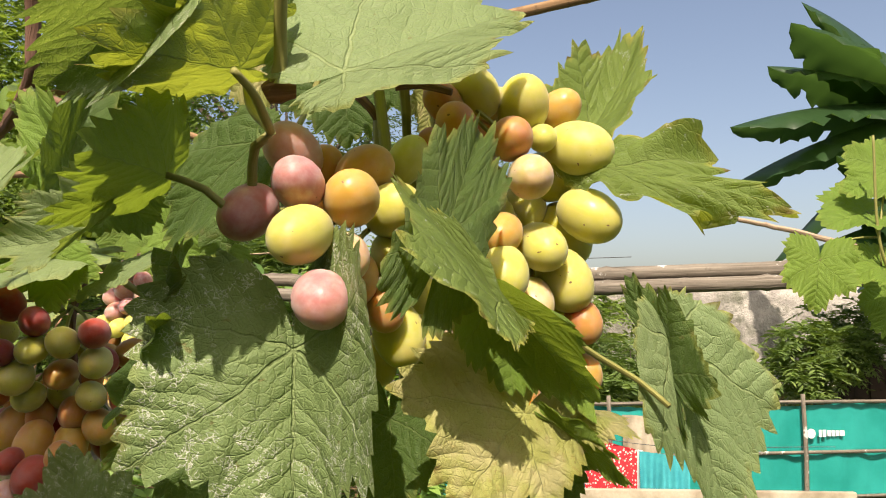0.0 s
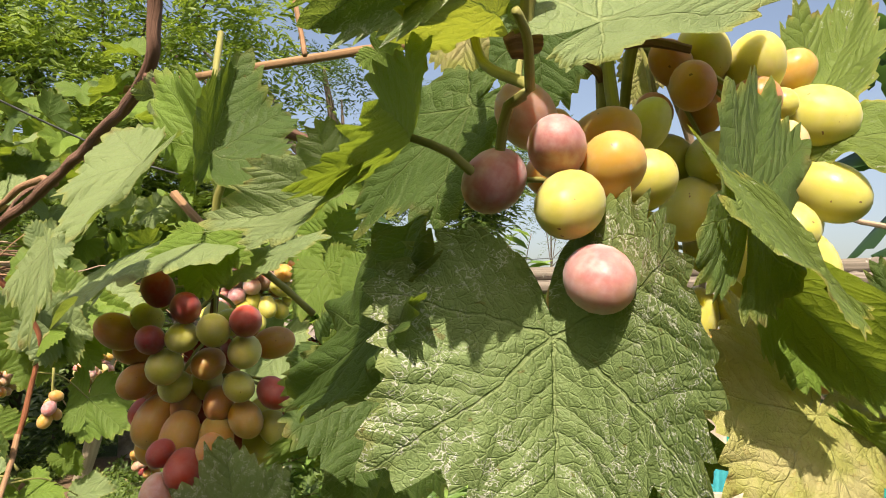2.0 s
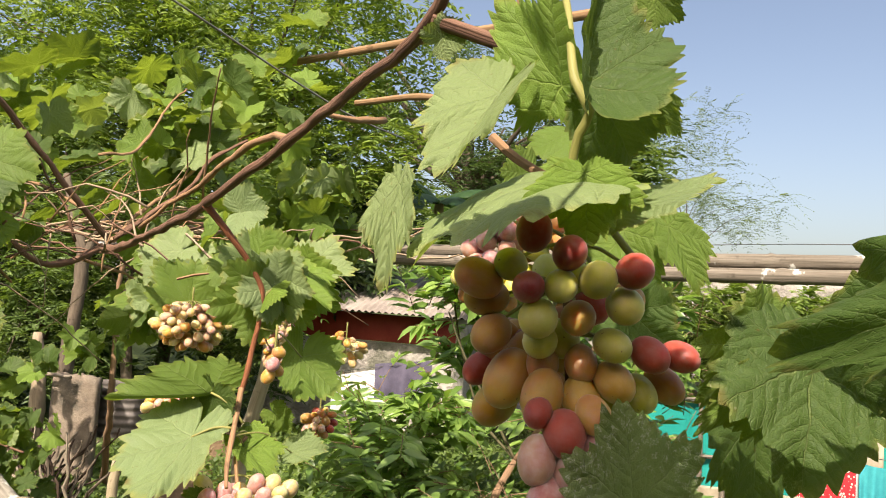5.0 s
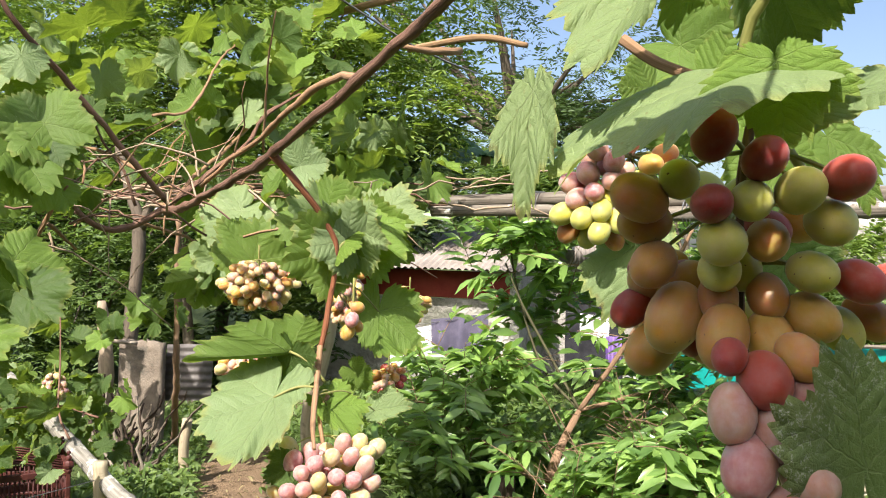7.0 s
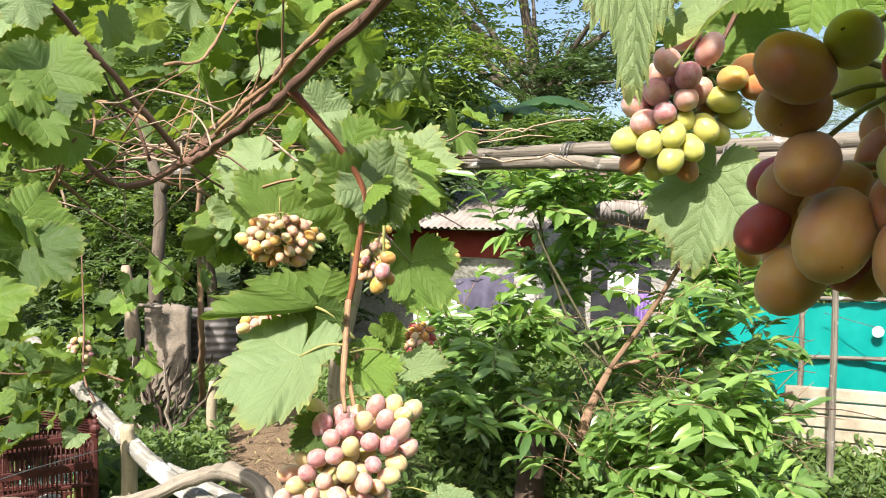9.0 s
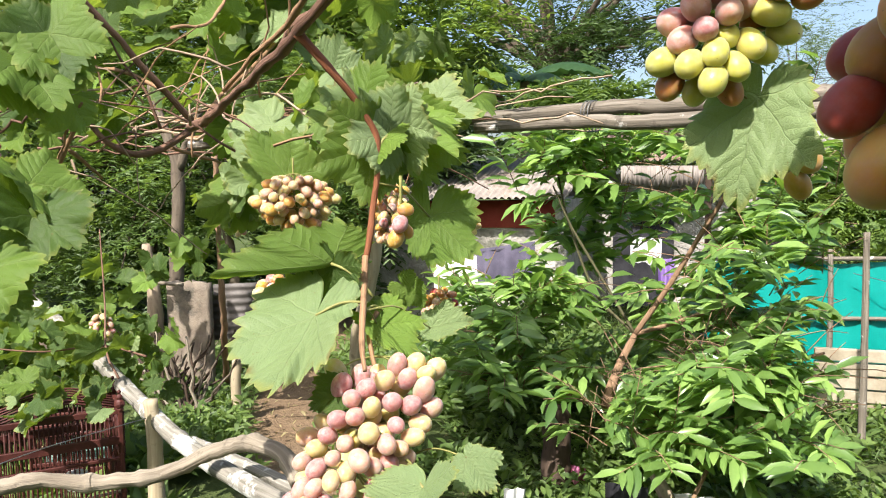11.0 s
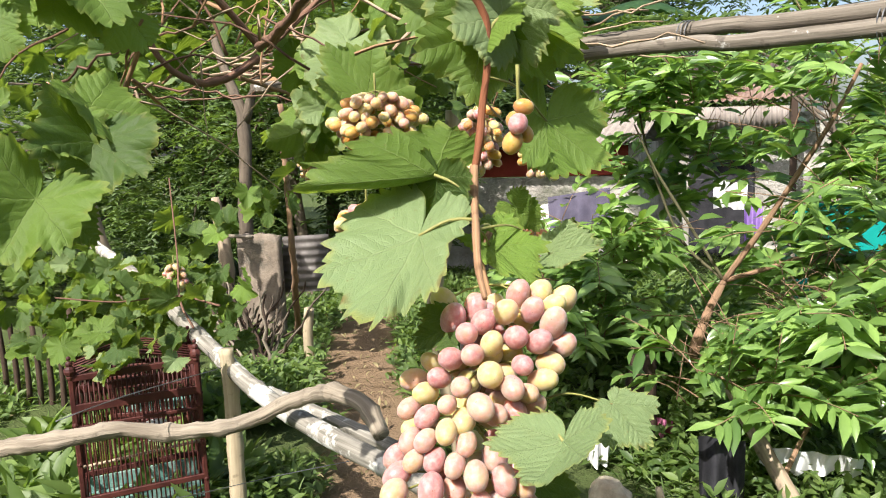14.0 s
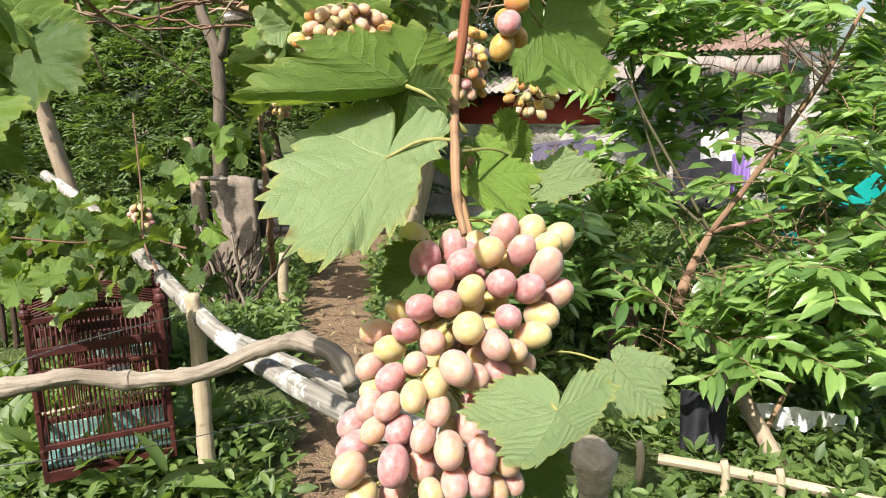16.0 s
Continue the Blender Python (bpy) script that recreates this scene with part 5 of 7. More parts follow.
bunch_d = thing("grape_bunch", "large hanging bunch of dusty pink and yellow grapes", "grape bunch", "grape bunches")
heart_d = Vector((-0.806, 1.074, 1.176))
spots_d = []
for skin, rows in (
    ("pink", [(-0.765, 1.092, 1.279, 0.0241), (-0.816, 1.045, 1.261, 0.0263), (-0.800, 1.065, 1.269, 0.0248), (-0.795, 1.029, 1.252, 0.0227), (-0.784, 1.048, 1.260, 0.0240), (-0.743, 1.075, 1.267, 0.0233), (-0.751, 1.046, 1.247, 0.0235), (-0.733, 1.056, 1.242, 0.0245), (-0.726, 1.078, 1.256, 0.0270), (-0.718, 1.085, 1.232, 0.0254), (-0.741, 1.032, 1.225, 0.0204), (-0.745, 1.013, 1.209, 0.0226)]),
    ("pink", [(-0.820, 1.016, 1.210, 0.0211), (-0.792, 1.005, 1.207, 0.0212), (-0.802, 0.994, 1.193, 0.0185), (-0.822, 0.991, 1.180, 0.0214), (-0.846, 1.002, 1.181, 0.0203), (-0.837, 0.984, 1.159, 0.0207), (-0.818, 0.978, 1.162, 0.0202), (-0.782, 0.989, 1.160, 0.0201), (-0.764, 0.989, 1.195, 0.0255), (-0.759, 1.000, 1.187, 0.0225), (-0.747, 1.025, 1.183, 0.0223), (-0.855, 0.987, 1.136, 0.0221), (-0.848, 0.975, 1.128, 0.0235), (-0.811, 0.979, 1.144, 0.0220), (-0.789, 0.977, 1.143, 0.0199)]),
    ("pink", [(-0.805, 0.959, 1.125, 0.0248), (-0.770, 0.981, 1.134, 0.0241), (-0.767, 0.979, 1.107, 0.0217), (-0.795, 0.985, 1.117, 0.0231), (-0.807, 1.017, 1.230, 0.0226), (-0.785, 1.018, 1.235, 0.0222), (-0.736, 1.042, 1.187, 0.0218), (-0.754, 0.996, 1.105, 0.0229), (-0.809, 0.994, 1.124, 0.0209), (-0.817, 0.982, 1.090, 0.0245)]),
    ("honey", [(-0.767, 1.056, 1.268, 0.0249), (-0.771, 1.032, 1.243, 0.0225), (-0.834, 1.014, 1.194, 0.0232), (-0.852, 1.026, 1.202, 0.0238), (-0.727, 1.041, 1.207, 0.0224), (-0.724, 1.063, 1.219, 0.0248), (-0.838, 0.950, 1.120, 0.0260), (-0.842, 0.997, 1.165, 0.0184), (-0.735, 1.035, 1.198, 0.0197), (-0.837, 1.071, 1.271, 0.0275), (-0.830, 0.953, 1.098, 0.0236)]),
    ("honey", [(-0.764, 1.010, 1.220, 0.0261), (-0.789, 1.000, 1.176, 0.0239), (-0.798, 0.981, 1.172, 0.0208), (-0.827, 0.971, 1.144, 0.0193), (-0.836, 1.034, 1.219, 0.0190), (-0.747, 1.108, 1.278, 0.0244), (-0.731, 1.101, 1.269, 0.0211), (-0.778, 1.051, 1.223, 0.0262), (-0.770, 1.049, 1.208, 0.0280), (-0.828, 1.013, 1.156, 0.0215), (-0.744, 1.006, 1.095, 0.0214), (-0.778, 0.972, 1.103, 0.0199), (-0.799, 1.035, 1.204, 0.0233)]),
    ("pink", [(-0.762, 1.010, 1.137, 0.0242), (-0.753, 1.002, 1.126, 0.0238), (-0.771, 1.035, 1.146, 0.0233), (-0.735, 1.021, 1.094, 0.0191), (-0.764, 1.043, 1.158, 0.0234), (-0.750, 1.031, 1.122, 0.0231)]),
    ("honey", [(-0.739, 1.019, 1.115, 0.0225), (-0.729, 1.122, 1.268, 0.0277), (-0.767, 1.066, 1.223, 0.0237), (-0.808, 1.032, 1.176, 0.0236), (-0.784, 1.020, 1.126, 0.0232), (-0.768, 1.004, 1.108, 0.0207), (-0.813, 1.044, 1.215, 0.0256), (-0.766, 1.042, 1.185, 0.0232), (-0.760, 1.088, 1.252, 0.0241), (-0.791, 1.090, 1.263, 0.0246)]),
):
    spots_d += [(x, y, z, w * 0.94, skin) for x, y, z, w in rows]
for x, y, z, w, skin in settle(spots_d):
    add_berry(bunch_d, (x, y, z), w, skin, rng_a, heart_d)
spots_d = [s[:3] for s in spots_d]
fill = random.Random(9)
for i in range(34):
    t = fill.random()
    c = heart_d + Vector((fill.uniform(-0.025, 0.025), fill.uniform(-0.01, 0.03), 0.085 - 0.22 * t))
    add_berry(bunch_d, c, 0.021, fill.choice(["pink", "honey", "pink"]), rng_a, heart_d)
stem_d = [(-0.811, 1.137, 1.335), (-0.816, 1.121, 1.312), (-0.802, 1.101, 1.285), (-0.79, 1.088, 1.254), (-0.787, 1.066, 1.211), (-0.798, 1.041, 1.159), (-0.802, 1.015, 1.111)]
tube("bunch_stem", stem_d, [0.0036, 0.003, 0.0018], CANE_TAN, bunch_d, sides=8, step=0.01)
berry_stalks(bunch_d, stem_d, spots_d)

bunch_e = thing("grape_bunch", "small tight bunch of pink and green grapes in sun", "grape bunch", "grape bunches")
heart_e = Vector((-0.405, 0.961, 1.615))
spots_e = []
for skin, rows in (
    ("pink", [(-0.407, 0.913, 1.658, 0.0229), (-0.394, 0.915, 1.647, 0.0219), (-0.420, 0.927, 1.635, 0.0236), (-0.433, 0.938, 1.624, 0.0252), (-0.429, 0.930, 1.612, 0.0229), (-0.393, 0.924, 1.629, 0.0212), (-0.412, 0.921, 1.614, 0.0204), (-0.386, 0.938, 1.637, 0.0216), (-0.400, 0.936, 1.644, 0.0197), (-0.417, 0.944, 1.652, 0.0221), (-0.378, 0.930, 1.674, 0.0231), (-0.392, 0.928, 1.683, 0.0241)]),
    ("green", [(-0.442, 0.932, 1.593, 0.0241), (-0.423, 0.923, 1.591, 0.0226), (-0.403, 0.923, 1.598, 0.0214), (-0.389, 0.930, 1.590, 0.0215), (-0.405, 0.921, 1.575, 0.0224), (-0.381, 0.933, 1.603, 0.0215), (-0.420, 0.946, 1.571, 0.0214), (-0.362, 0.939, 1.629, 0.0233), (-0.354, 0.952, 1.614, 0.0217), (-0.394, 0.932, 1.611, 0.0206), (-0.367, 0.953, 1.603, 0.0220)]),
    ("amber", [(-0.439, 0.944, 1.578, 0.0225), (-0.393, 0.947, 1.570, 0.0211), (-0.356, 0.926, 1.644, 0.0218), (-0.336, 0.936, 1.640, 0.0219), (-0.342, 0.943, 1.656, 0.0222), (-0.329, 0.988, 1.513, 0.0229), (-0.335, 0.998, 1.490, 0.0212), (-0.404, 0.955, 1.585, 0.0204), (-0.371, 0.960, 1.628, 0.0222)]),
):
    spots_e += [(x, y, z, w, skin) for x, y, z, w in rows]
for x, y, z, w, skin in settle(spots_e):
    add_berry(bunch_e, (x, y, z), w, skin, rng_a, heart_e)
spots_e = [s[:3] for s in spots_e]
stem_e = [(-0.342, 0.979, 1.736), (-0.36, 0.97, 1.696), (-0.378, 0.959, 1.657), (-0.395, 0.956, 1.619), (-0.409, 0.95, 1.589)]
tube("bunch_stem", stem_e, [0.0026, 0.0018], CANE_BROWN, bunch_e, sides=7, step=0.01)
berry_stalks(bunch_e, stem_e, spots_e)

P, A, AM, G, RD = "pink", "honey", "amber", "green", "red"
loose_bunch("few large amber grapes hanging by a leaf", (-0.775, 1.138, 1.478), 0.04, 0.017, 5, 0.019, [AM, P, AM], 31, far=False)
loose_bunch("loose bunch of yellow and pink grapes", (-1.156, 1.509, 1.522), 0.085, 0.10, 96, 0.0195, [A, A, A, AM], 32)
loose_bunch("loose bunch of pink and yellow grapes", (-1.145, 1.443, 1.345), 0.05, 0.07, 40, 0.019, [A, P, A, AM], 33)
loose_bunch("loose bunch of pink grapes behind a shoot", (-1.074, 1.775, 1.506), 0.12, 0.06, 54, 0.0185, [A, P, A, AM], 34)
loose_bunch("small bunch of orange grapes", (-1.129, 2.197, 1.22), 0.08, 0.065, 26, 0.024, [AM, RD, AM, A], 35)
loose_bunch("small bunch of orange grapes", (-1.174, 2.485, 1.43), 0.09, 0.09, 24, 0.025, [A, A, AM], 36)
loose_bunch("small far bunch of pink grapes", (-2.317, 2.959, 1.437), 0.12, 0.05, 20, 0.026, [P, A], 37)
loose_bunch("red bunch over the low vine", (-2.985, 2.852, 0.963), 0.17, 0.07, 28, 0.028, [P, RD, A], 38)
loose_bunch("small pink bunch on the far arm", (-3.051, 2.403, 1.721), 0.08, 0.05, 12, 0.028, [P, RD], 39)
loose_bunch("small amber bunch under the poles", (-2.069, 2.527, 1.7), 0.07, 0.04, 10, 0.024, [A, G], 40)


# ---- ground ----
k = Mat("earth_and_grass", rough=0.95, spec=0.15)
pos = k.coord("Object")
n1, n2, n3 = k.noise(pos, 1.1, 5.0), k.noise(pos, 9.0, 5.0, 0.65), k.noise(pos, 70.0, 4.0)
earth = k.mix(n2, (0.16, 0.105, 0.06), (0.33, 0.23, 0.14))
green = k.mix(n2, (0.045, 0.075, 0.02), (0.11, 0.15, 0.045))
bare = k.node("ShaderNodeAttribute", attribute_name="bare").outputs["Fac"]
col = k.mix(k.smooth(k.math("ADD", bare, k.math("MULTIPLY", n2, 0.5)), 0.45, 0.85), green, earth)
col = k.mix(k.math("MULTIPLY", n3, 0.35), col, (0.07, 0.05, 0.03))
k.set("Base Color", col)
k.bump(k.math("ADD", n2, n3), 0.8, 0.03)
GROUND = k.m

TRAIL = [Vector(p) for p in ((-1.6, 2.2, 0), (-2.4, 3.5, 0), (-2.9, 4.2, 0), (-3.5, 5.2, 0), (-3.9, 6.2, 0), (-4.4, 8.0, 0))]
TRAIL_LINE, _ = spline(TRAIL, 0.1)


def off_trail(x, y):
    return min(math.hypot(q.x - x, q.y - y) for q in TRAIL_LINE)


xs = np.concatenate([[-400, -120, -40], np.arange(-12, 12.1, 0.2), [40, 120, 400]])
ys = np.concatenate([[-400, -120, -30, -10], np.arange(-4, 14.1, 0.2), [25, 60, 160, 600]])
gv, gb = [], []
for yy in ys:
    for xx in xs:
        d = off_trail(xx, yy)
        near = abs(xx) < 12.2 and -4.1 < yy < 14.2
        h = 0.05 * noise.noise(Vector((xx * 0.8, yy * 0.8, 0))) + 0.02 * noise.noise(Vector((xx * 3, yy * 3, 2))) if near else 0.0
        rise = max(0.0, min(1.0, (yy - 7.6) / 3.0)) * max(0.0, min(1.0, (xx + 0.5) / 2.0)) * 0.75 if near else 0.0
        gv.append((xx, yy, h * min(1, d / 0.5) - 0.02 + rise))
        gb.append(max(0.0, min(1.0, 1.15 - d / 0.33)))
w = len(xs)
gf = [(j * w + i, j * w + i + 1, (j + 1) * w + i + 1, (j + 1) * w + i) for j in range(len(ys) - 1) for i in range(w - 1)]
ground = mesh_object("ground", gv, gf, GROUND)
at = ground.data.attributes.new("bare", "FLOAT", "POINT")
at.data.foreach_set("value", np.asarray(gb, dtype=np.float32))
tagged(ground, "trodden earth path through weeds and grass", "ground", kind="structure")

# ---- leaf masses ----
LANCE = np.array([(0, 0, 0), (-0.28, 0.3, 0.07), (0.28, 0.3, 0.07), (0, 0.34, 0), (-0.3, 0.62, 0.05), (0.3, 0.62, 0.05), (0, 0.66, -0.02), (0, 1.0, -0.10)])
LANCE_F = ((0, 3, 1), (0, 2, 3), (1, 3, 6, 4), (3, 2, 5, 6), (4, 6, 7), (6, 5, 7))
OVAL = np.array([(0, 0, 0), (-0.42, 0.45, 0.10), (0.42, 0.45, 0.10), (0, 0.5, 0.0), (0, 1.0, -0.06)])
OVAL_F = ((0, 3, 1), (0, 2, 3), (1, 3, 4), (3, 2, 4))


def leaf_mass(name, base, axis, face, length, wide, material, parent=None, label="", shape="lance"):
    """Many leaves in one mesh; base, axis, face: arrays of (n, 3); length, wide: numbers or arrays."""
    tv, tf = (LANCE, LANCE_F) if shape == "lance" else (OVAL, OVAL_F)
    b = np.asarray(base, float)
    y = np.asarray(axis, float)
    y /= np.linalg.norm(y, axis=1, keepdims=True)
    z = np.asarray(face, float)
    z = z - (z * y).sum(1, keepdims=True) * y
    z /= np.linalg.norm(z, axis=1, keepdims=True) + 1e-9
    x = np.cross(y, z)
    n = len(b)
    ln = np.broadcast_to(np.asarray(length, float), (n,))[:, None, None]
    wd = np.broadcast_to(np.asarray(wide, float), (n,))[:, None, None]
    v = b[:, None] + x[:, None] * tv[None, :, 0:1] * wd + y[:, None] * tv[None, :, 1:2] * ln + z[:, None] * tv[None, :, 2:3] * ln
    v = v.reshape(-1, 3)
    m = len(tv)
    sizes = [len(f) for f in tf]
    flat = np.concatenate([np.array(f) for f in tf])
    loops = (flat[None] + (np.arange(n) * m)[:, None]).ravel()
    tot = np.tile(sizes, n)
    start = np.concatenate([[0], np.cumsum(tot)[:-1]])
    me = bpy.data.meshes.new(name)
    me.vertices.add(len(v))
    me.vertices.foreach_set("co", v.astype(np.float32).ravel())
    me.loops.add(len(loops))
    me.loops.foreach_set("vertex_index", loops.astype(np.int32))
    me.polygons.add(len(tot))
    me.polygons.foreach_set("loop_start", start.astype(np.int32))
    me.update(calc_edges=True)
    me.polygons.foreach_set("use_smooth", np.ones(len(tot), dtype=bool))
    me.materials.append(material)
    ob = new(name, me)
    if parent is not None:
        ob.parent = parent
    if label:
        tagged(ob, label)
    return ob


def sprays(rng, centres, per, reach, leaflets, leaf, droop=0.35, up=0.2, pairs=True):
    """Feathered twigs round the centres: arrays of leaflet base, axis, face, length."""
    base, axis, face, ln = [], [], [], []
    for c in centres:
        for _ in range(per):
            d = rng.normal(size=3)
            d[2] = d[2] * 0.5 + up
            d /= np.linalg.norm(d)
            L = reach * rng.uniform(0.6, 1.15)
            side = np.cross(d, (0, 0, 1))
            side /= np.linalg.norm(side) + 1e-9
            nrm = np.cross(side, d)
            nrm += rng.normal(size=3) * 0.25
            for j in range(leaflets):
                t = (j + 1) / leaflets
                p = c + d * L * t + np.array((0, 0, -droop * L * t * t))
                for s in (-1, 1):
                    a = d * 0.55 + side * s * 0.9 + rng.normal(size=3) * 0.16 + np.array((0, 0, -0.25 * t))
                    base.append(p)
                    axis.append(a)
                    face.append(nrm + rng.normal(size=3) * 0.25)
                    ln.append(leaf * rng.uniform(0.7, 1.15))
    return np.array(base), np.array(axis), np.array(face), np.array(ln)


def blob(rng, centre, radii, n, shell=0.5):
    """n points in a lumpy ellipsoid, mostly near its skin."""
    d = rng.normal(size=(n, 3))
    d /= np.linalg.norm(d, axis=1, keepdims=True)
    r = rng.uniform(shell, 1.0, n) ** 0.6
    lump = 1 + 0.25 * np.sin(d[:, 0] * 5 + 1.3) * np.sin(d[:, 2] * 6 + 0.4) + 0.12 * np.sin(d[:, 1] * 11)
    return np.asarray(centre) + d * (r * lump)[:, None] * np.asarray(radii)


F_BRIGHT = foliage_material("tree_leaves_bright", (0.080, 0.145, 0.026), (0.244, 0.335, 0.078), (0.42, 0.60, 0.06))
F_MID = foliage_material("tree_leaves", (0.045, 0.085, 0.023), (0.159, 0.235, 0.065), (0.27, 0.42, 0.05))
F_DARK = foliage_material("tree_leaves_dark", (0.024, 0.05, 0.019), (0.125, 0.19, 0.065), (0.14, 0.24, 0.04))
F_SHRUB = foliage_material("shrub_leaves", (0.048, 0.115, 0.026), (0.36, 0.54, 0.135), (0.36, 0.58, 0.06), rough=0.31, spec=0.65)
F_WEED = foliage_material("weed_leaves", (0.053, 0.10, 0.026), (0.201, 0.285, 0.072), (0.30, 0.46, 0.05))
F_FEATHER = foliage_material("feathery_leaves", (0.10, 0.15, 0.06), (0.20, 0.28, 0.11), (0.3, 0.42, 0.12))
F_BANANA = foliage_material("banana_leaves", (0.018, 0.05, 0.018), (0.05, 0.11, 0.035), (0.12, 0.25, 0.04), rough=0.4)
F_STRAW = foliage_material("dry_grass", (0.24, 0.19, 0.09), (0.42, 0.36, 0.18), (0.3, 0.26, 0.1))


def tree(label, foot, lean, height, girth, crowns, material, seed, per=5, reach=0.55, leaflets=7, leaf=0.10, ratio=0.42, bark=None, density=26, droop=0.35, limbs=5, shape="lance"):
    """A trunk with limbs into each crown lump; crowns: (centre, radii)."""
    rng = np.random.default_rng(seed)
    ob = thing("tree", label, "tree")
    foot = Vector(foot)
    top = foot + Vector((lean[0], lean[1], height))
    mid = (foot + top) / 2 + Vector((rng.uniform(-0.12, 0.12), rng.uniform(-0.12, 0.12), 0))
    tube("trunk", [foot - Vector((0, 0, 0.1)), mid, top], [girth * 1.25, girth, girth * 0.7], bark or TRUNK, ob, sides=12, step=0.08, wobble=0.2, knots=0.3, seed=seed)
    allp = []
    for c, r in crowns:
        c = np.asarray(c, float)
        pts = blob(rng, c, r, density)
        allp.append(pts)
        for q in pts[:: max(1, len(pts) // limbs)]:
            a = top.lerp(mid, rng.uniform(0, 0.5))
            m2 = (a + Vector(q)) / 2 + Vector((0, 0, 0.15))
            tube("limb", [a, m2, Vector(q)], [girth * 0.45, girth * 0.25, girth * 0.07], bark or TRUNK, ob, sides=6, step=0.15, wobble=0.15, seed=seed)
    b, a, f, ln = sprays(rng, np.concatenate(allp), per, reach, leaflets, leaf, droop)
    leaf_mass("crown", b, a, f, ln, ln * ratio, material, ob, shape=shape)
    return ob


# trees behind the pergola, near to far
tree("tall tree with bright feathered leaves behind the pergola", (-5.6, 9.0, 0), (0.3, 0.2), 3.2, 0.10, [((-5.4, 8.2, 3.9), (2.0, 1.0, 1.5)), ((-3.9, 8.3, 3.4), (1.3, 0.9, 0.9)), ((-6.9, 7.6, 3.0), (1.5, 0.9, 1.3)), ((-4.6, 7.8, 5.0), (2.0, 1.2, 1.2)), ((-7.4, 7.8, 4.8), (1.8, 1.0, 1.6))], F_BRIGHT, 1, density=125, leaf=0.125, reach=0.55, per=6)
tree("slim tree with feathered leaves over the fence", (-4.9, 6.6, 0), (-0.2, 0.1), 2.4, 0.05, [((-5.2, 6.4, 1.7), (1.1, 0.6, 0.9)), ((-4.3, 6.6, 2.3), (0.9, 0.5, 0.7)), ((-4.0, 6.7, 1.5), (0.7, 0.4, 0.6))], F_MID, 2, density=80, leaf=0.085, reach=0.36, per=6)
tree("leafy tree in the dense growth beyond the fence", (-6.5, 7.2, 0), (0.2, 0.0), 2.2, 0.07, [((-6.4, 6.4, 1.3), (1.3, 0.7, 1.2)), ((-7.8, 6.2, 1.2), (1.3, 0.7, 1.3)), ((-7.2, 6.6, 2.7), (1.5, 0.8, 1.0)), ((-9.2, 5.8, 1.6), (1.2, 0.8, 1.6)), ((-8.6, 5.4, 0.8), (1.4, 0.8, 0.9))], F_MID, 3, density=110, leaf=0.09, reach=0.4, per=6)
# the deep shade of this tree is put into its dark leaf colour
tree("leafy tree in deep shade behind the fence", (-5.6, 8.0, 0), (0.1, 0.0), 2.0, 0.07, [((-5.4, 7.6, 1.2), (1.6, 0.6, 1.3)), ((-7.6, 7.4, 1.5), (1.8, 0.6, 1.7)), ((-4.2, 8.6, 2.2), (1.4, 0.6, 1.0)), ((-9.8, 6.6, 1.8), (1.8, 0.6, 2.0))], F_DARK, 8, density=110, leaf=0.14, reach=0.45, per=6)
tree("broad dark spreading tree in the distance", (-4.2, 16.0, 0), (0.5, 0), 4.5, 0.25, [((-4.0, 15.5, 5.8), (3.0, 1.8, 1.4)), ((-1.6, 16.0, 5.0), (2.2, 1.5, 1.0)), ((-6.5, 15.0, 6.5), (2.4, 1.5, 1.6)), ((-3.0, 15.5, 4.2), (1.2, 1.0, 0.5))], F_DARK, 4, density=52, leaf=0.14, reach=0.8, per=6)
tree("tree with hanging leaves behind the houses", (-6.4, 13.0, 0), (0, 0), 3.6, 0.16, [((-6.2, 12.5, 3.6), (2.4, 1.2, 1.8)), ((-8.6, 11.5, 4.0), (2.4, 1.2, 2.4)), ((-3.6, 13.0, 2.5), (1.6, 1.0, 1.0)), ((-1.4, 13.5, 2.2), (1.4, 0.8, 0.6)), ((-11.5, 10.0, 3.4), (2.4, 1.4, 3.0))], F_MID, 5, density=110, leaf=0.14, reach=0.6, per=6)
tree("thin feathery tree against the sky", (0.447, 11, 0.93)[:2] + (0.3,), (0.0, 0), 2.6, 0.014, [((0.489, 11, 3.686), (0.5, 0.4, 0.9)), ((1.036, 11, 3.066), (0.7, 0.4, 0.35))], F_FEATHER, 6, density=60, per=4, leaflets=9, leaf=0.05, reach=0.5, ratio=0.3)
tree("small leafy tree behind the bamboo beam", (-0.278, 7, 1.13)[:2] + (0,), (0.0, 0), 1.8, 0.03, [((-0.454, 7, 2.798), (0.35, 0.3, 0.4)), ((-1.598, 7, 2.20), (0.55, 0.3, 0.16))], F_MID, 7, density=70, per=5, leaflets=4, leaf=0.12, reach=0.3, ratio=0.4)

tree("small bush before the boundary wall", (1.803, 8.5, 0.441)[:2] + (0,), (0, 0), 0.8, 0.03, [((1.813, 8.5, 1.054), (0.5, 0.3, 0.45)), ((1.602, 8.4, 0.694), (0.4, 0.3, 0.3))], F_MID, 31, density=40, leaf=0.07, reach=0.25, per=5, limbs=4)
tree("small bush on the dry bank", (3.368, 7.6, 0.692)[:2] + (0,), (0, 0), 0.8, 0.03, [((3.389, 7.6, 1.238), (0.35, 0.3, 0.4)), ((3.881, 7.8, 1.459), (0.4, 0.3, 0.35)), ((1.718, 7.8, 0.974), (0.9, 0.3, 0.22))], F_WEED, 32, density=60, leaf=0.09, reach=0.25, per=5, limbs=4)

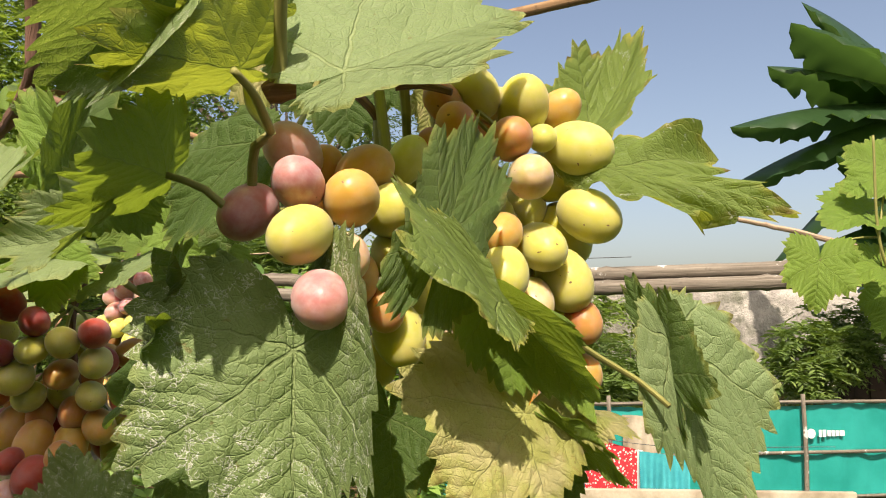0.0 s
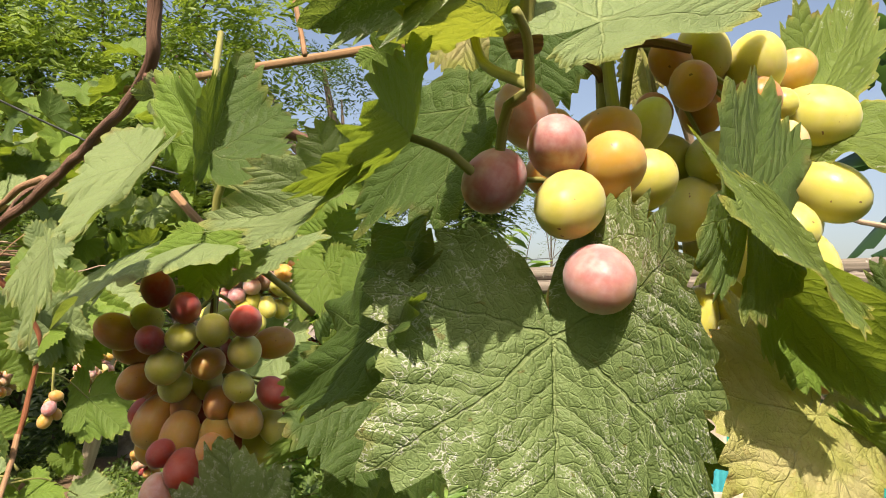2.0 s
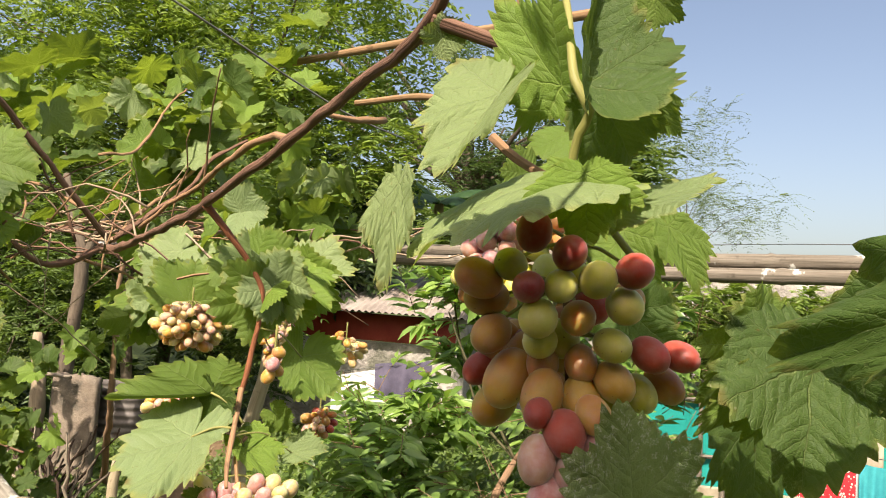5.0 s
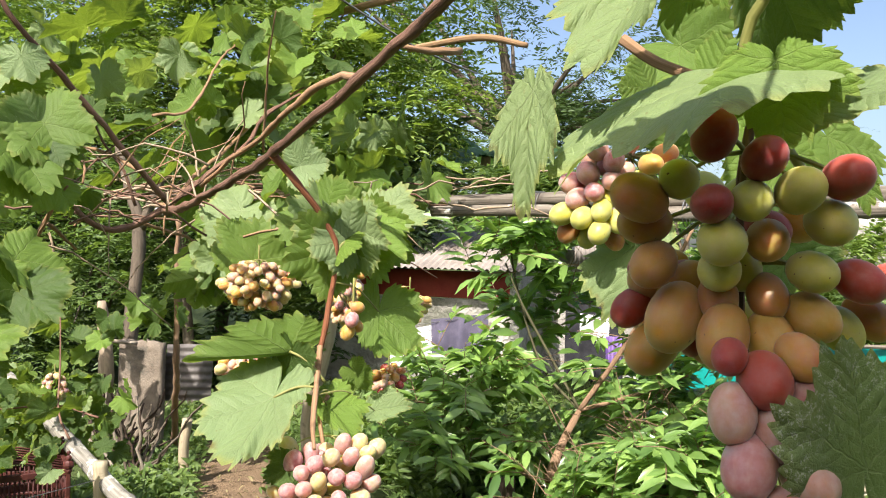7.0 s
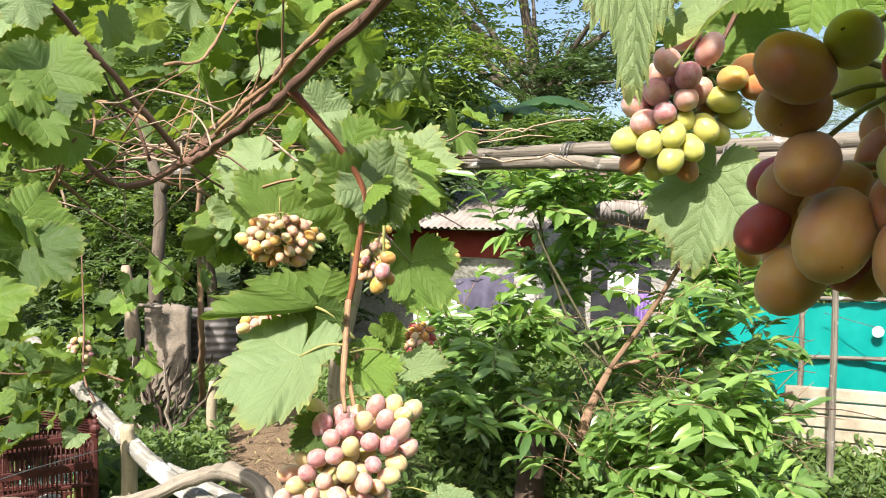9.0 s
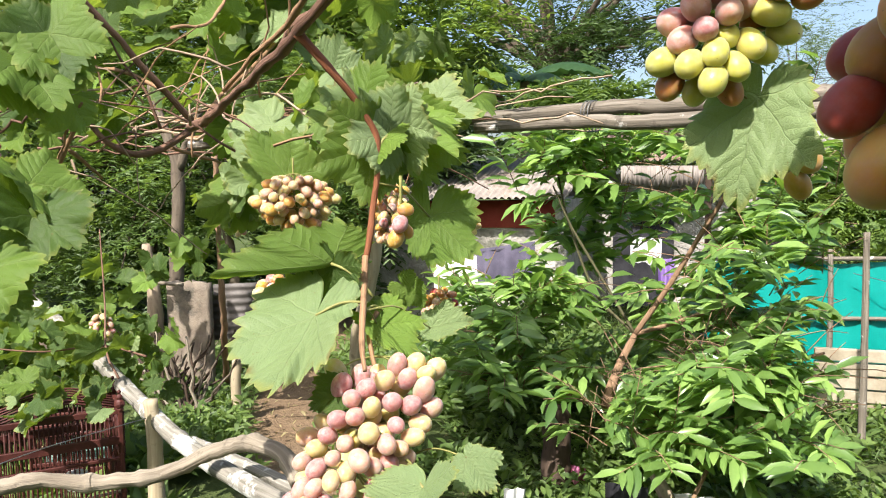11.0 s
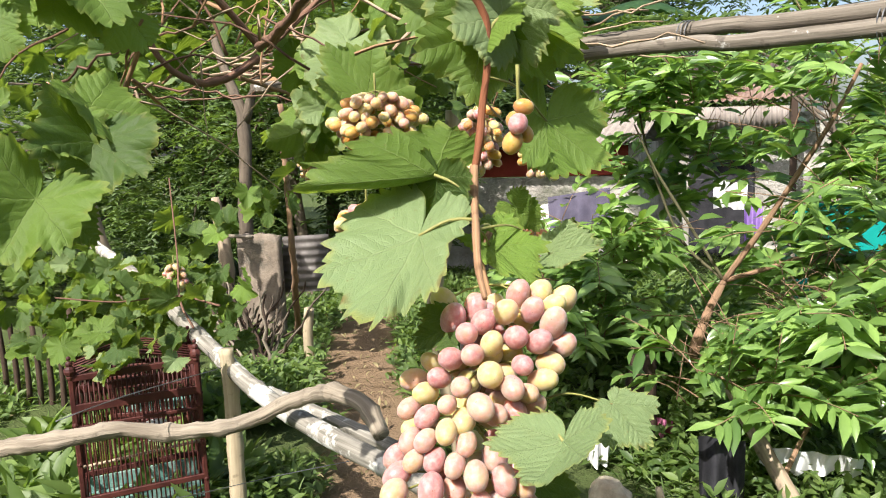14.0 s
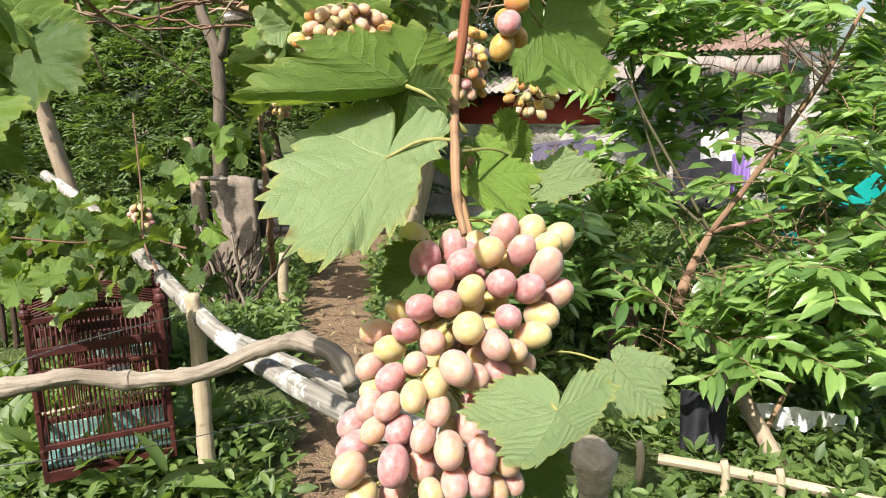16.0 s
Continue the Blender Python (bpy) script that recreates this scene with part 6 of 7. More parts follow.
tree("leafy bush on the green bank", (0.986, 9.3, 0.424)[:2] + (0.4,), (0, 0), 0.9, 0.04, [((0.574, 9.4, 1.46), (0.6, 0.3, 0.5)), ((1.223, 9.2, 0.927), (0.8, 0.3, 0.4)), ((1.381, 9.6, 1.583), (0.7, 0.3, 0.4))], F_BRIGHT, 33, density=70, leaf=0.10, reach=0.3, per=5, limbs=4)
tree("leafy bush before the mossy wall", (0.418, 9.4, 0.899)[:2] + (0.4,), (0, 0), 0.8, 0.03, [((0.4, 9.4, 1.36), (0.45, 0.3, 0.35)), ((1.245, 9.2, 1.234), (0.6, 0.3, 0.25))], F_WEED, 34, density=50, leaf=0.08, reach=0.26, per=5, limbs=4)

# ---- banana plants ----
def banana_leaf(parent, foot, way, length, wide, sag, seed):
    rng = random.Random(seed)
    verts, faces, uvs = [], [], []
    foot, way = Vector(foot), Vector(way).normalized()
    side = way.cross(Vector((0, 0, 1))).normalized()
    n, m = 30, 6
    slip = 0.0
    for i in range(n + 1):
        t = i / n
        c = foot + way * length * t + Vector((0, 0, -sag * length * t * t))
        w = wide * math.sin(math.pi * min(1, 0.05 + t * 0.95)) ** 0.6
        for j in range(-m // 2, m // 2 + 1):
            s = j / (m / 2)
            tear = 1.0 - (0.35 * rng.random() if abs(s) > 0.9 else 0.0)
            verts.append(c + side * (s * w * 0.5 * tear) + Vector((0, 0, -abs(s) * w * (0.22 + 0.1 * rng.random()))))
            uvs.append((s, t))
    for i in range(n):
        for j in range(m):
            if rng.random() < 0.05 and j in (0, m - 1):
                continue
            a = i * (m + 1) + j
            faces.append((a, a + 1, a + m + 2, a + m + 1))
    mesh_object("leaf", verts, faces, F_BANANA, parent, uvs=uvs)


def banana(label, foot, height, leaves, seed, length=1.9):
    rng = random.Random(seed)
    ob = thing("banana_plant", label, "banana plant", "banana plants")
    foot = Vector(foot)
    top = foot + Vector((0.1, 0, height))
    tube("stem", [foot, (foot + top) / 2, top], [0.13, 0.11, 0.07], TRUNK_PALE, ob, sides=12, step=0.1, wobble=0.08, seed=seed)
    for i in range(leaves):
        a = 2 * math.pi * (i + rng.uniform(-0.2, 0.2)) / leaves
        banana_leaf(ob, top, (math.cos(a), math.sin(a) * 0.8, rng.uniform(0.15, 1.1)), length * rng.uniform(0.8, 1.15), 0.5, rng.uniform(0.35, 0.75), seed * 31 + i)
    return ob


def leaning_banana(label, top, ways, length, seed):
    """A banana plant whose fronds are given by their directions."""
    ob = thing("banana_plant", label, "banana plant", "banana plants")
    top = Vector(top)
    tube("stem", [Vector((top.x + 0.15, top.y, 0)), Vector((top.x + 0.1, top.y, top.z * 0.5)), top], [0.14, 0.12, 0.07], TRUNK_PALE, ob, sides=12, step=0.1, wobble=0.08, seed=seed)
    for i, w2 in enumerate(ways):
        banana_leaf(ob, top, w2, length * (0.9 + 0.2 * ((i * 37) % 10) / 10), 0.95, 0.22, seed * 31 + i)


leaning_banana("tall dark banana plant with torn drooping leaves", (4.782, 7.6, 3.795), [(-1, 0, 0.50), (-1, -0.1, 0.10), (-1, 0.1, -0.16), (-0.75, 0.2, -0.55), (-0.5, 0.3, 0.9), (-0.9, -0.3, 0.6), (0.6, 0.3, 0.6), (0.8, -0.4, 0.3), (-0.4, -0.5, -0.5)], 2.1, 1)
leaning_banana("banana plant behind the first one", (4.795, 7.2, 2.751), [(-1, 0, 0.2), (-1, 0.2, -0.1), (-0.8, 0, 0.5), (-0.7, -0.2, -0.3), (0.6, 0.2, 0.5), (0.3, -0.6, 0.4)], 1.5, 2)
banana("banana plant behind the shed roof", (-3.2, 11.0, 0), 3.0, 7, 3, 1.6)

# ---- shrub with long leaves ----
shrub = thing("shrub", "leafy fruit shrub with long glossy drooping leaves", "shrub")
FORK = Vector((-0.85, 4.5, 0.66))
FOOT = Vector((-0.98, 4.25, 0.30))
SHRUB_LIMBS = (
    ([FOOT, (-0.93, 4.36, 0.48), FORK], 0.029),
    ([FORK, (-1.057, 4.5, 1.009), (-1.204, 4.5, 1.261), (-1.304, 4.5, 1.485)], 0.009),
    ([FORK, (-0.655, 4.5, 0.962), (-0.511, 4.45, 1.216), (-0.374, 4.4, 1.458), (-0.26, 4.4, 1.71)], 0.016),
    ([FORK, (-0.562, 4.5, 0.764), (-0.277, 4.45, 0.909), (-0.092, 4.4, 1.056)], 0.013),
    ([FOOT, (-1.153, 4.2, 0.368), (-1.468, 4.2, 0.592)], 0.012),
    ([FOOT, (-0.664, 4, 0.354), (-0.33, 3.9, 0.604), (0.012, 3.8, 0.758)], 0.012),
    ([(-0.443, 3.19, 0), (-0.545, 3.4, 0.101), (-0.686, 3.6, 0.256), (-0.82, 3.8, 0.422)], 0.036),
    ([(-0.545, 3.4, 0.101), (-0.422, 3.6, 0.316), (-0.256, 3.7, 0.51)], 0.010),
    ([FORK, (-1.086, 4.6, 0.876), (-1.246, 4.6, 1.315), (-1.315, 4.6, 1.659)], 0.009),
)
for i, (pts, r) in enumerate(SHRUB_LIMBS):
    tube("limb" if i else "trunk", pts, [r, r * 0.8, r * 0.5], TRUNK_PALE if r > 0.018 and i else SHRUB_GREEN if r < 0.0095 else SHRUB_BARK, shrub, sides=9, step=0.04, wobble=0.15, knots=0.4, seed=80 + i)
tube("trunk", [(-1.168, 3.862, 0), (-1.174, 3.95, 0.2), (-1.172, 4, 0.377)], [0.075, 0.07, 0.065], WOOD_DARK, shrub, "dark old stump", sides=12, step=0.04, wobble=0.2, knots=0.3, seed=95)
srng = np.random.default_rng(21)
SHRUB_LUMPS = (
    ((-1.524, 4.4, 0.807), (0.42, 0.30, 0.24), 26),
    ((-1.532, 4.2, 0.524), (0.36, 0.30, 0.26), 24),
    ((-1.343, 4.6, 1.55), (0.26, 0.22, 0.22), 16),
    ((-0.933, 4.7, 1.582), (0.34, 0.22, 0.12), 8),
    ((-0.925, 4.95, 1.242), (0.30, 0.25, 0.20), 18),
    ((-0.483, 4.9, 0.682), (0.40, 0.25, 0.24), 20),
    ((-0.18, 4.3, 1.149), (0.26, 0.30, 0.18), 16),
    ((-0.586, 4, 0.446), (0.44, 0.30, 0.24), 28),
    ((-0.295, 3.9, 0.66), (0.34, 0.30, 0.16), 24),
    ((-0.681, 3.6, 0.371), (0.30, 0.25, 0.16), 20),
    ((-0.235, 3.7, 0.413), (0.28, 0.25, 0.18), 22),
    ((-0.326, 4.2, 1.023), (0.36, 0.3, 0.4), 26),
    ((-0.311, 4.4, 1.553), (0.4, 0.3, 0.3), 26),
    ((-0.927, 4.6, 1.641), (0.4, 0.3, 0.2), 7),
    ((-0.375, 3.9, 0.634), (0.35, 0.3, 0.25), 24),
    ((-1.318, 5, 1.016), (0.25, 0.2, 0.2), 10),
)
sb, sa, sf, sl = [], [], [], []
twigs = []
for c, r, n in SHRUB_LUMPS:
    for p in blob(srng, c, r, int(n * 1.35), 0.2):
        d = np.array((p[0] - c[0], p[1] - c[1] - 0.1, 0.3)) + srng.normal(size=3) * np.array((0.35, 0.3, 0.2))
        d /= np.linalg.norm(d)
        L = srng.uniform(0.22, 0.40)
        side = np.cross(d, (0, 0, 1))
        side /= np.linalg.norm(side)
        twigs.append(tube_data([Vector(p), Vector(p + d * L * 0.5), Vector(p + d * L + np.array((0, 0, -0.04)))], [0.003, 0.0016], sides=4, step=0.08))
        for j in range(8):
            t = (j + 0.5) / 8
            q = p + d * L * t + np.array((0, 0, -0.04 * t * t))
            for s in (-1, 1):
                sb.append(q)
                sa.append(d * 0.6 + side * s * 0.8 + np.array((0, 0, srng.uniform(-0.75, 0.05))) + srng.normal(size=3) * 0.12)
                sf.append(np.array((0, -0.35, 1.0)) + srng.normal(size=3) * 0.42)
                sl.append(srng.uniform(0.11, 0.20))
tagged(joined("twig_mass", twigs, SHRUB_BARK, shrub), kind="stuff")
sb, sa, sf, sl = (np.array(v) for v in (sb, sa, sf, sl))
mid = sb + sa / np.linalg.norm(sa, axis=1, keepdims=True) * sl[:, None] * 0.5
clear = np.ones(len(sb), dtype=bool)
for pts, r in SHRUB_LIMBS[:4]:
    for q in spline(pts, 0.03)[0]:
        for s in (sb, mid):
            clear &= ~((np.hypot(s[:, 0] - q.x, s[:, 2] - q.z) < 0.055) & (s[:, 1] < q.y + 0.02))
thin = np.random.default_rng(6)
for q, wide, high, keep in (((-0.727, 4.4, 1.523), 0.30, 0.11, 0.06), ((-0.87, 4.5, 1.121), 0.24, 0.16, 0.4), ((-1.753, 4.5, 1.039), 0.28, 0.10, 0.25), ((-0.443, 3.7, 0.058), 0.26, 0.10, 0.35)):
    inside = np.hypot((mid[:, 0] - q[0]) / wide, (mid[:, 2] - q[2]) / high) < 1.0
    clear &= ~(inside & (thin.random(len(mid)) > keep))
clear &= mid[:, 0] < 0.0 + 0.5 * np.maximum(0.0, 0.55 - mid[:, 2]) + 0.10 * np.sin(mid[:, 2] * 17 + mid[:, 1] * 9)
sb, sa, sf, sl = sb[clear], sa[clear], sf[clear], sl[clear]
sl = sl * np.where(sb[:, 1] < 4.1, 0.82, 1.0)
leaf_mass("crown", sb, sa, sf, sl, sl * 0.44, F_SHRUB, shrub)

# ---- weeds and grass ----
wrng = np.random.default_rng(33)


def weeds(name, label, region, n, leaf, ratio, height, material, keep_off=0.35, shape="lance", per=5):
    x = wrng.uniform(region[0], region[1], n)
    y = wrng.uniform(region[2], region[3], n)
    b, a, f, ln = [], [], [], []
    for i in range(n):
        patch = noise.noise(Vector((x[i] * 1.1, y[i] * 1.1, 7.0)))
        if off_trail(x[i], y[i]) < keep_off * (1 + 0.6 * patch) or patch < -0.25:
            continue
        h = height * wrng.uniform(0.3, 1.0) * (0.8 + patch)
        for _ in range(per):
            b.append((x[i] + wrng.normal() * 0.03, y[i] + wrng.normal() * 0.03, h * wrng.random()))
            a.append((wrng.normal(), wrng.normal(), wrng.uniform(0.1, 1.1)))
            f.append((wrng.normal() * 0.4, wrng.normal() * 0.4 - 0.2, 1.0))
            ln.append(leaf * wrng.uniform(0.6, 1.3))
    ln = np.array(ln)
    ob = leaf_mass(name, b, a, f, ln, ln * ratio, material, shape=shape)
    return tagged(ob, label, name, kind="stuff")


weeds("weeds", "low leafy weeds beside the path", (-5.5, 1.5, 2.0, 7.5), 9000, 0.07, 0.6, 0.17, F_WEED, 0.19)
weeds("weeds", "low leafy weeds under the pergola", (-5.5, 4.5, -2.2, 2.4), 6500, 0.07, 0.6, 0.12, F_WEED, 0.24)
weeds("leaf_litter", "dry fallen leaves on the path", (-4.6, -1.2, 2.0, 7.0), 1600, 0.05, 0.5, 0.012, F_STRAW, 0.0, per=1)
weeds("undergrowth", "dense leafy undergrowth by the shrub", (-2.6, -0.8, 4.6, 7.0), 1500, 0.11, 0.5, 0.45, F_WEED, per=6)
weeds("grass", "short grass on the ground", (-6, 4, 2.0, 9.5), 9000, 0.09, 0.12, 0.02, F_WEED, 0.25)
weeds("hillside_weeds", "dry weeds on the bank behind the banner", (0.2, 6, 7.8, 10.5), 2200, 0.10, 0.35, 0.9, F_WEED, 0.3)
weeds("dry_grass", "dry straw grass on the bank", (0.2, 6, 7.8, 10.0), 1400, 0.16, 0.12, 0.75, F_STRAW, 0.3)
weeds("broad_weeds", "broad-leaved plants under the birdcage", (-3.9, -2.3, 2.2, 3.6), 420, 0.20, 0.42, 0.12, F_WEED, 0.5)

# ---- pergola frame ----
pergola = thing("pergola", "bamboo pole pergola carrying the vines", "pergola")
BEAM = [(-2.618, 3.05, 1.693), (-0.861, 3.02, 1.76), (-0.248, 2.95, 1.758), (3.2, 2.75, 1.88)]
tube("beam", BEAM, [0.024, 0.025, 0.028, 0.03], BAMBOO_GREY, pergola, "weathered grey bamboo beam", sides=14, step=0.02, nodes=0.33, wobble=0.05, seed=1)
tube("beam", [(-1.267, 2.97, 1.705), (-0.849, 2.97, 1.713), (-0.249, 2.92, 1.706), (3.2, 2.70, 1.83)], [0.021, 0.024, 0.027, 0.03], BAMBOO_GREY, pergola, "weathered grey bamboo beam", sides=14, step=0.02, nodes=0.29, wobble=0.05, seed=2)
tube("beam", [(-2.673, 3.12, 1.723), (-1.816, 3.1, 1.734), (-1.215, 3.1, 1.761)], [0.02, 0.022, 0.02], BAMBOO_BROWN, pergola, sides=12, step=0.02, nodes=0.27, seed=3)
tube("pole", [(-1.608, 2.6, 2.38), (-1.087, 2.55, 2.445), (-0.64, 2.5, 2.49), (-0.172, 2.45, 2.549), (1.4, 2.3, 2.86)], [0.012, 0.015, 0.016, 0.018, 0.02], BAMBOO_BROWN, pergola, "brown bamboo roof pole", sides=12, step=0.02, nodes=0.24, wobble=0.05, seed=4)
tube("pole", [(-1.135, 2.3, 2.164), (-0.899, 2.25, 2.172), (-0.746, 2.2, 2.128)], [0.010, 0.011, 0.008], BAMBOO_BROWN, pergola, sides=10, step=0.02, nodes=0.2, seed=5)
tube("post", [(-3.872, 4.91, 0), (-3.348, 4.2, 0.802), (-3.363, 4.2, 1.374), (-3.324, 4.15, 1.695)], [0.024, 0.019, 0.016, 0.014], SHRUB_BARK, pergola, "thin crooked brown post", sides=10, step=0.04, wobble=0.2, knots=0.6, kink=0.010, seed=6)
tube("post", [(-3.35, 4.317, 0), (-3.347, 4.3, 0.232), (-3.323, 4.3, 0.42)], [0.034, 0.033, 0.032], WOOD_POST, pergola, sides=10, step=0.04, wobble=0.1, seed=7)
tube("post", [(-1.62, 2.9, 0), (-1.667, 2.75, 0.801), (-1.597, 2.7, 1.108), (-1.554, 2.68, 1.255), (-1.531, 2.66, 1.534)], [0.03, 0.028, 0.027, 0.026, 0.024], WOOD_POST, pergola, "pale peeled wooden post", sides=10, step=0.04, wobble=0.1, seed=8)
tube("post", [(-2.276, 2.35, -0.137), (-2.322, 2.4, 0.259), (-2.334, 2.42, 0.58), (-2.345, 2.42, 0.738)], [0.031, 0.029, 0.028, 0.026], WOOD_POST, pergola, "pale forked wooden post", sides=12, step=0.02, wobble=0.1, knots=0.2, seed=9)
tube("post", [(-5.0, 4.4, 0), (-5.151, 4.2, 1.295), (-5.185, 4.2, 1.798)], [0.06, 0.05, 0.05], TRUNK_PALE, pergola, sides=10, step=0.05, wobble=0.15, seed=10)
tube("rail", [(-4.208, 3.4, 0.984), (-3.372, 3, 0.856), (-2.564, 2.55, 0.717), (-2.152, 2.35, 0.623), (-1.754, 2.15, 0.602), (-1.451, 2, 0.607), (-1.147, 1.85, 0.613)], [0.028, 0.03, 0.032, 0.032, 0.03, 0.03], BAMBOO_PALE, pergola, "bleached bamboo rail with lichen", sides=14, step=0.02, nodes=0.26, wobble=0.06, seed=11)
tube("rail", [(-2.198, 2.46, 0.583), (-1.745, 2.25, 0.591), (-1.475, 2.1, 0.607), (-1.149, 1.95, 0.604)], [0.022, 0.024, 0.022], BAMBOO_PALE, pergola, "bleached bamboo rail with lichen", sides=14, step=0.02, nodes=0.24, wobble=0.06, seed=12)
tube("rail", [(-2.692, 1.75, 0.584), (-2.475, 1.8, 0.613), (-2.33, 1.9, 0.633), (-2.164, 2, 0.608), (-2.006, 2.1, 0.627), (-1.841, 2.15, 0.698), (-1.673, 2.1, 0.751), (-1.555, 2.05, 0.744), (-1.471, 2, 0.688)], [0.026, 0.025, 0.024, 0.024, 0.022, 0.024, 0.026, 0.022], WOOD_GREY, pergola, "crooked grey dead branch", sides=14, step=0.015, wobble=0.22, knots=0.55, kink=0.006, seed=13)
for i, pts in enumerate((
    [(-0.787, 0.714, 1.888), (-0.762, 0.873, 1.875), (-0.687, 1.106, 1.834), (-0.628, 1.244, 1.823)],
    [(-2.14, 1.581, 0.799), (-2.196, 1.841, 0.772), (-2.284, 2.326, 0.702)],
    [(-2.17, 1.567, 0.56), (-2.118, 1.912, 0.45), (-2.091, 2.326, 0.341), (-1.877, 2.719, 0.293)],
    [(-0.453, 3.253, 1.815), (0.182, 3.031, 1.843), (0.626, 2.83, 1.846)],
)):
    tube("wire", pts, [0.0016, 0.0016], WIRE, pergola, "thin grey wire", sides=5, step=0.1, seed=i)
for i, q in enumerate(((-0.853, 3, 1.752), (-0.302, 2.95, 1.728))):
    pieces = [tube_data([Vector(q) + Vector((0.02 * math.cos(a) + j * 0.012, 0.05 * math.cos(a), 0.055 * math.sin(a) - 0.02)) for a in np.linspace(0, 2 * math.pi, 10)], [0.002, 0.002], sides=4, step=0.02) for j in range(3)]
    joined("wire_tie", pieces, WIRE, pergola)
# low vine over the rail
# more dark leaves: the shaded gaps of the low vine, put into colour
MIXED += [LEAF_DARK, LEAF_DARK, LEAF_DARK, LEAF]
low_vine = thing("grapevine", "young low grapevine climbing over the bleached rail", "grapevine")
lrng = random.Random(77)
leaves_along(low_vine, [(-4.477, 3.3, 0.769), (-3.612, 3.1, 0.731), (-2.886, 3, 0.768)], 150, (0.05, 0.09), lrng, 0.19)
leaves_along(low_vine, [(-4.11, 3, 0.574), (-3.506, 2.9, 0.642), (-2.798, 2.9, 0.744)], 90, (0.05, 0.09), lrng, 0.15)
leaves_along(low_vine, [(-3.79, 3, 0.985), (-3.152, 2.8, 0.862), (-2.634, 2.5, 0.839)], 50, (0.05, 0.09), lrng, 0.13)
leaves_along(low_vine, [(-3.25, 4.1, 1.333), (-3.383, 4.1, 1.195), (-3.983, 4, 0.943)], 16, (0.09, 0.14), lrng, 0.14)
leaves_along(low_vine, [(-4.983, 3.6, 1.819), (-4.177, 3.6, 1.98), (-3.533, 3.6, 1.971)], 40, (0.09, 0.14), lrng, 0.22)
leaves_along(low_vine, [(-3.036, 2.3, 0.748), (-2.522, 2.15, 0.801), (-2.311, 2.2, 0.834)], 22, (0.05, 0.09), lrng, 0.07)
for i, pts in enumerate(([(-2.572, 2.661, 0.831), (-2.83, 2.697, 0.852), (-2.978, 2.533, 0.852), (-3.2, 2.421, 0.881)], [(-2.569, 2.507, 0.779), (-2.68, 2.563, 0.865), (-2.836, 2.727, 1.027), (-2.995, 2.88, 1.328)])):
    tube("cane", pts, [0.005, 0.004, 0.003], CANE_BROWN, low_vine, sides=7, step=0.05, wobble=0.15, seed=120 + i)

# ---- birdcage ----
CAGE_WOOD = rough_material("cage_wood", (0.05, 0.014, 0.012), (0.105, 0.03, 0.022), 14, 90, rough=0.55, bump=0.2, distance=0.004)
CAGE_TEAL = rough_material("cage_tray", (0.10, 0.26, 0.22), (0.30, 0.42, 0.36), 20, 90, rough=0.6, bump=0.2)
CUP = rough_material("white_cup", (0.55, 0.55, 0.52), (0.7, 0.7, 0.66), 30, 120, rough=0.4, bump=0.05)


def birdcage(label, at, turn, w, d, h, seed):
    cage = thing("birdcage", label, "birdcage", "hanging birdcages")
    rng = random.Random(seed)
    for sx in (-1, 1):
        for sy in (-1, 1):
            bm = box_bm((0.017, 0.017, h), (sx * w / 2, sy * d / 2, h / 2), 0.003)
            for z in (0.2, 0.45, 0.7):
                bmesh.ops.create_uvsphere(bm, u_segments=8, v_segments=6, radius=0.012, matrix=Matrix.Translation((sx * w / 2, sy * d / 2, h * z)))
            corner = part("corner_post", bm, CAGE_WOOD, cage)
            bm = bmesh.new()
            for z, r in ((0, 0.014), (0.02, 0.02), (0.045, 0.012), (0.065, 0.008)):
                bmesh.ops.create_uvsphere(bm, u_segments=8, v_segments=6, radius=r, matrix=Matrix.Translation((sx * w / 2, sy * d / 2, h + z)))
            part("finial", bm, CAGE_WOOD, corner)
    for z, t in ((0.02, 0.04), (h * 0.22, 0.02), (h * 0.68, 0.012), (h * 0.80, 0.03), (h * 0.99, 0.022)):
        for sy in (-1, 1):
            part("rail", box_bm((w, 0.016, t), (0, sy * d / 2, z), 0.002), CAGE_WOOD, cage)
        for sx in (-1, 1):
            part("rail", box_bm((0.016, d, t), (sx * w / 2, 0, z), 0.002), CAGE_WOOD, cage)
    part("tray", box_bm((w * 0.96, d * 0.96, 0.012), (0, 0, 0.05), 0.002), CAGE_TEAL, cage, "worn teal tray")
    part("panel", box_bm((w * 0.94, 0.006, h * 0.10), (0, d * 0.46, 0.05 + h * 0.06), 0.002), CAGE_TEAL, cage, "worn teal panel")
    n = 27
    bar = tube_data([(0, 0, 0.02), (0, 0, h * 0.99)], [0.0028, 0.0028], sides=5, step=0.3)
    me = None
    spots = [((i + 0.5) / n * w - w / 2, s * d / 2) for i in range(n) for s in (-1, 1)] + [(s * w / 2, (i + 0.5) / 10 * d - d / 2) for i in range(10) for s in (-1, 1)]
    for x, y in spots:
        if me is None:
            ob = mesh_object("bar", bar[0], bar[1], CAGE_WOOD, cage, uvs=bar[2])
            me = ob.data
        else:
            ob = new("bar", me)
            ob.parent = cage
        ob.location = (x, y, 0)
    for i in range(7):
        ob = tube("roof_bar", [(-w / 2, (i / 6 - 0.5) * d, h), (0, (i / 6 - 0.5) * d, h + 0.05), (w / 2, (i / 6 - 0.5) * d, h)], [0.004, 0.004], CAGE_WOOD, cage, sides=5, step=0.05)
    tube("perch", [(-w / 2, 0, h * 0.35), (w / 2, 0, h * 0.38)], [0.006, 0.006], WOOD_POST, cage, sides=8, step=0.1)
    cup = bmesh.new()
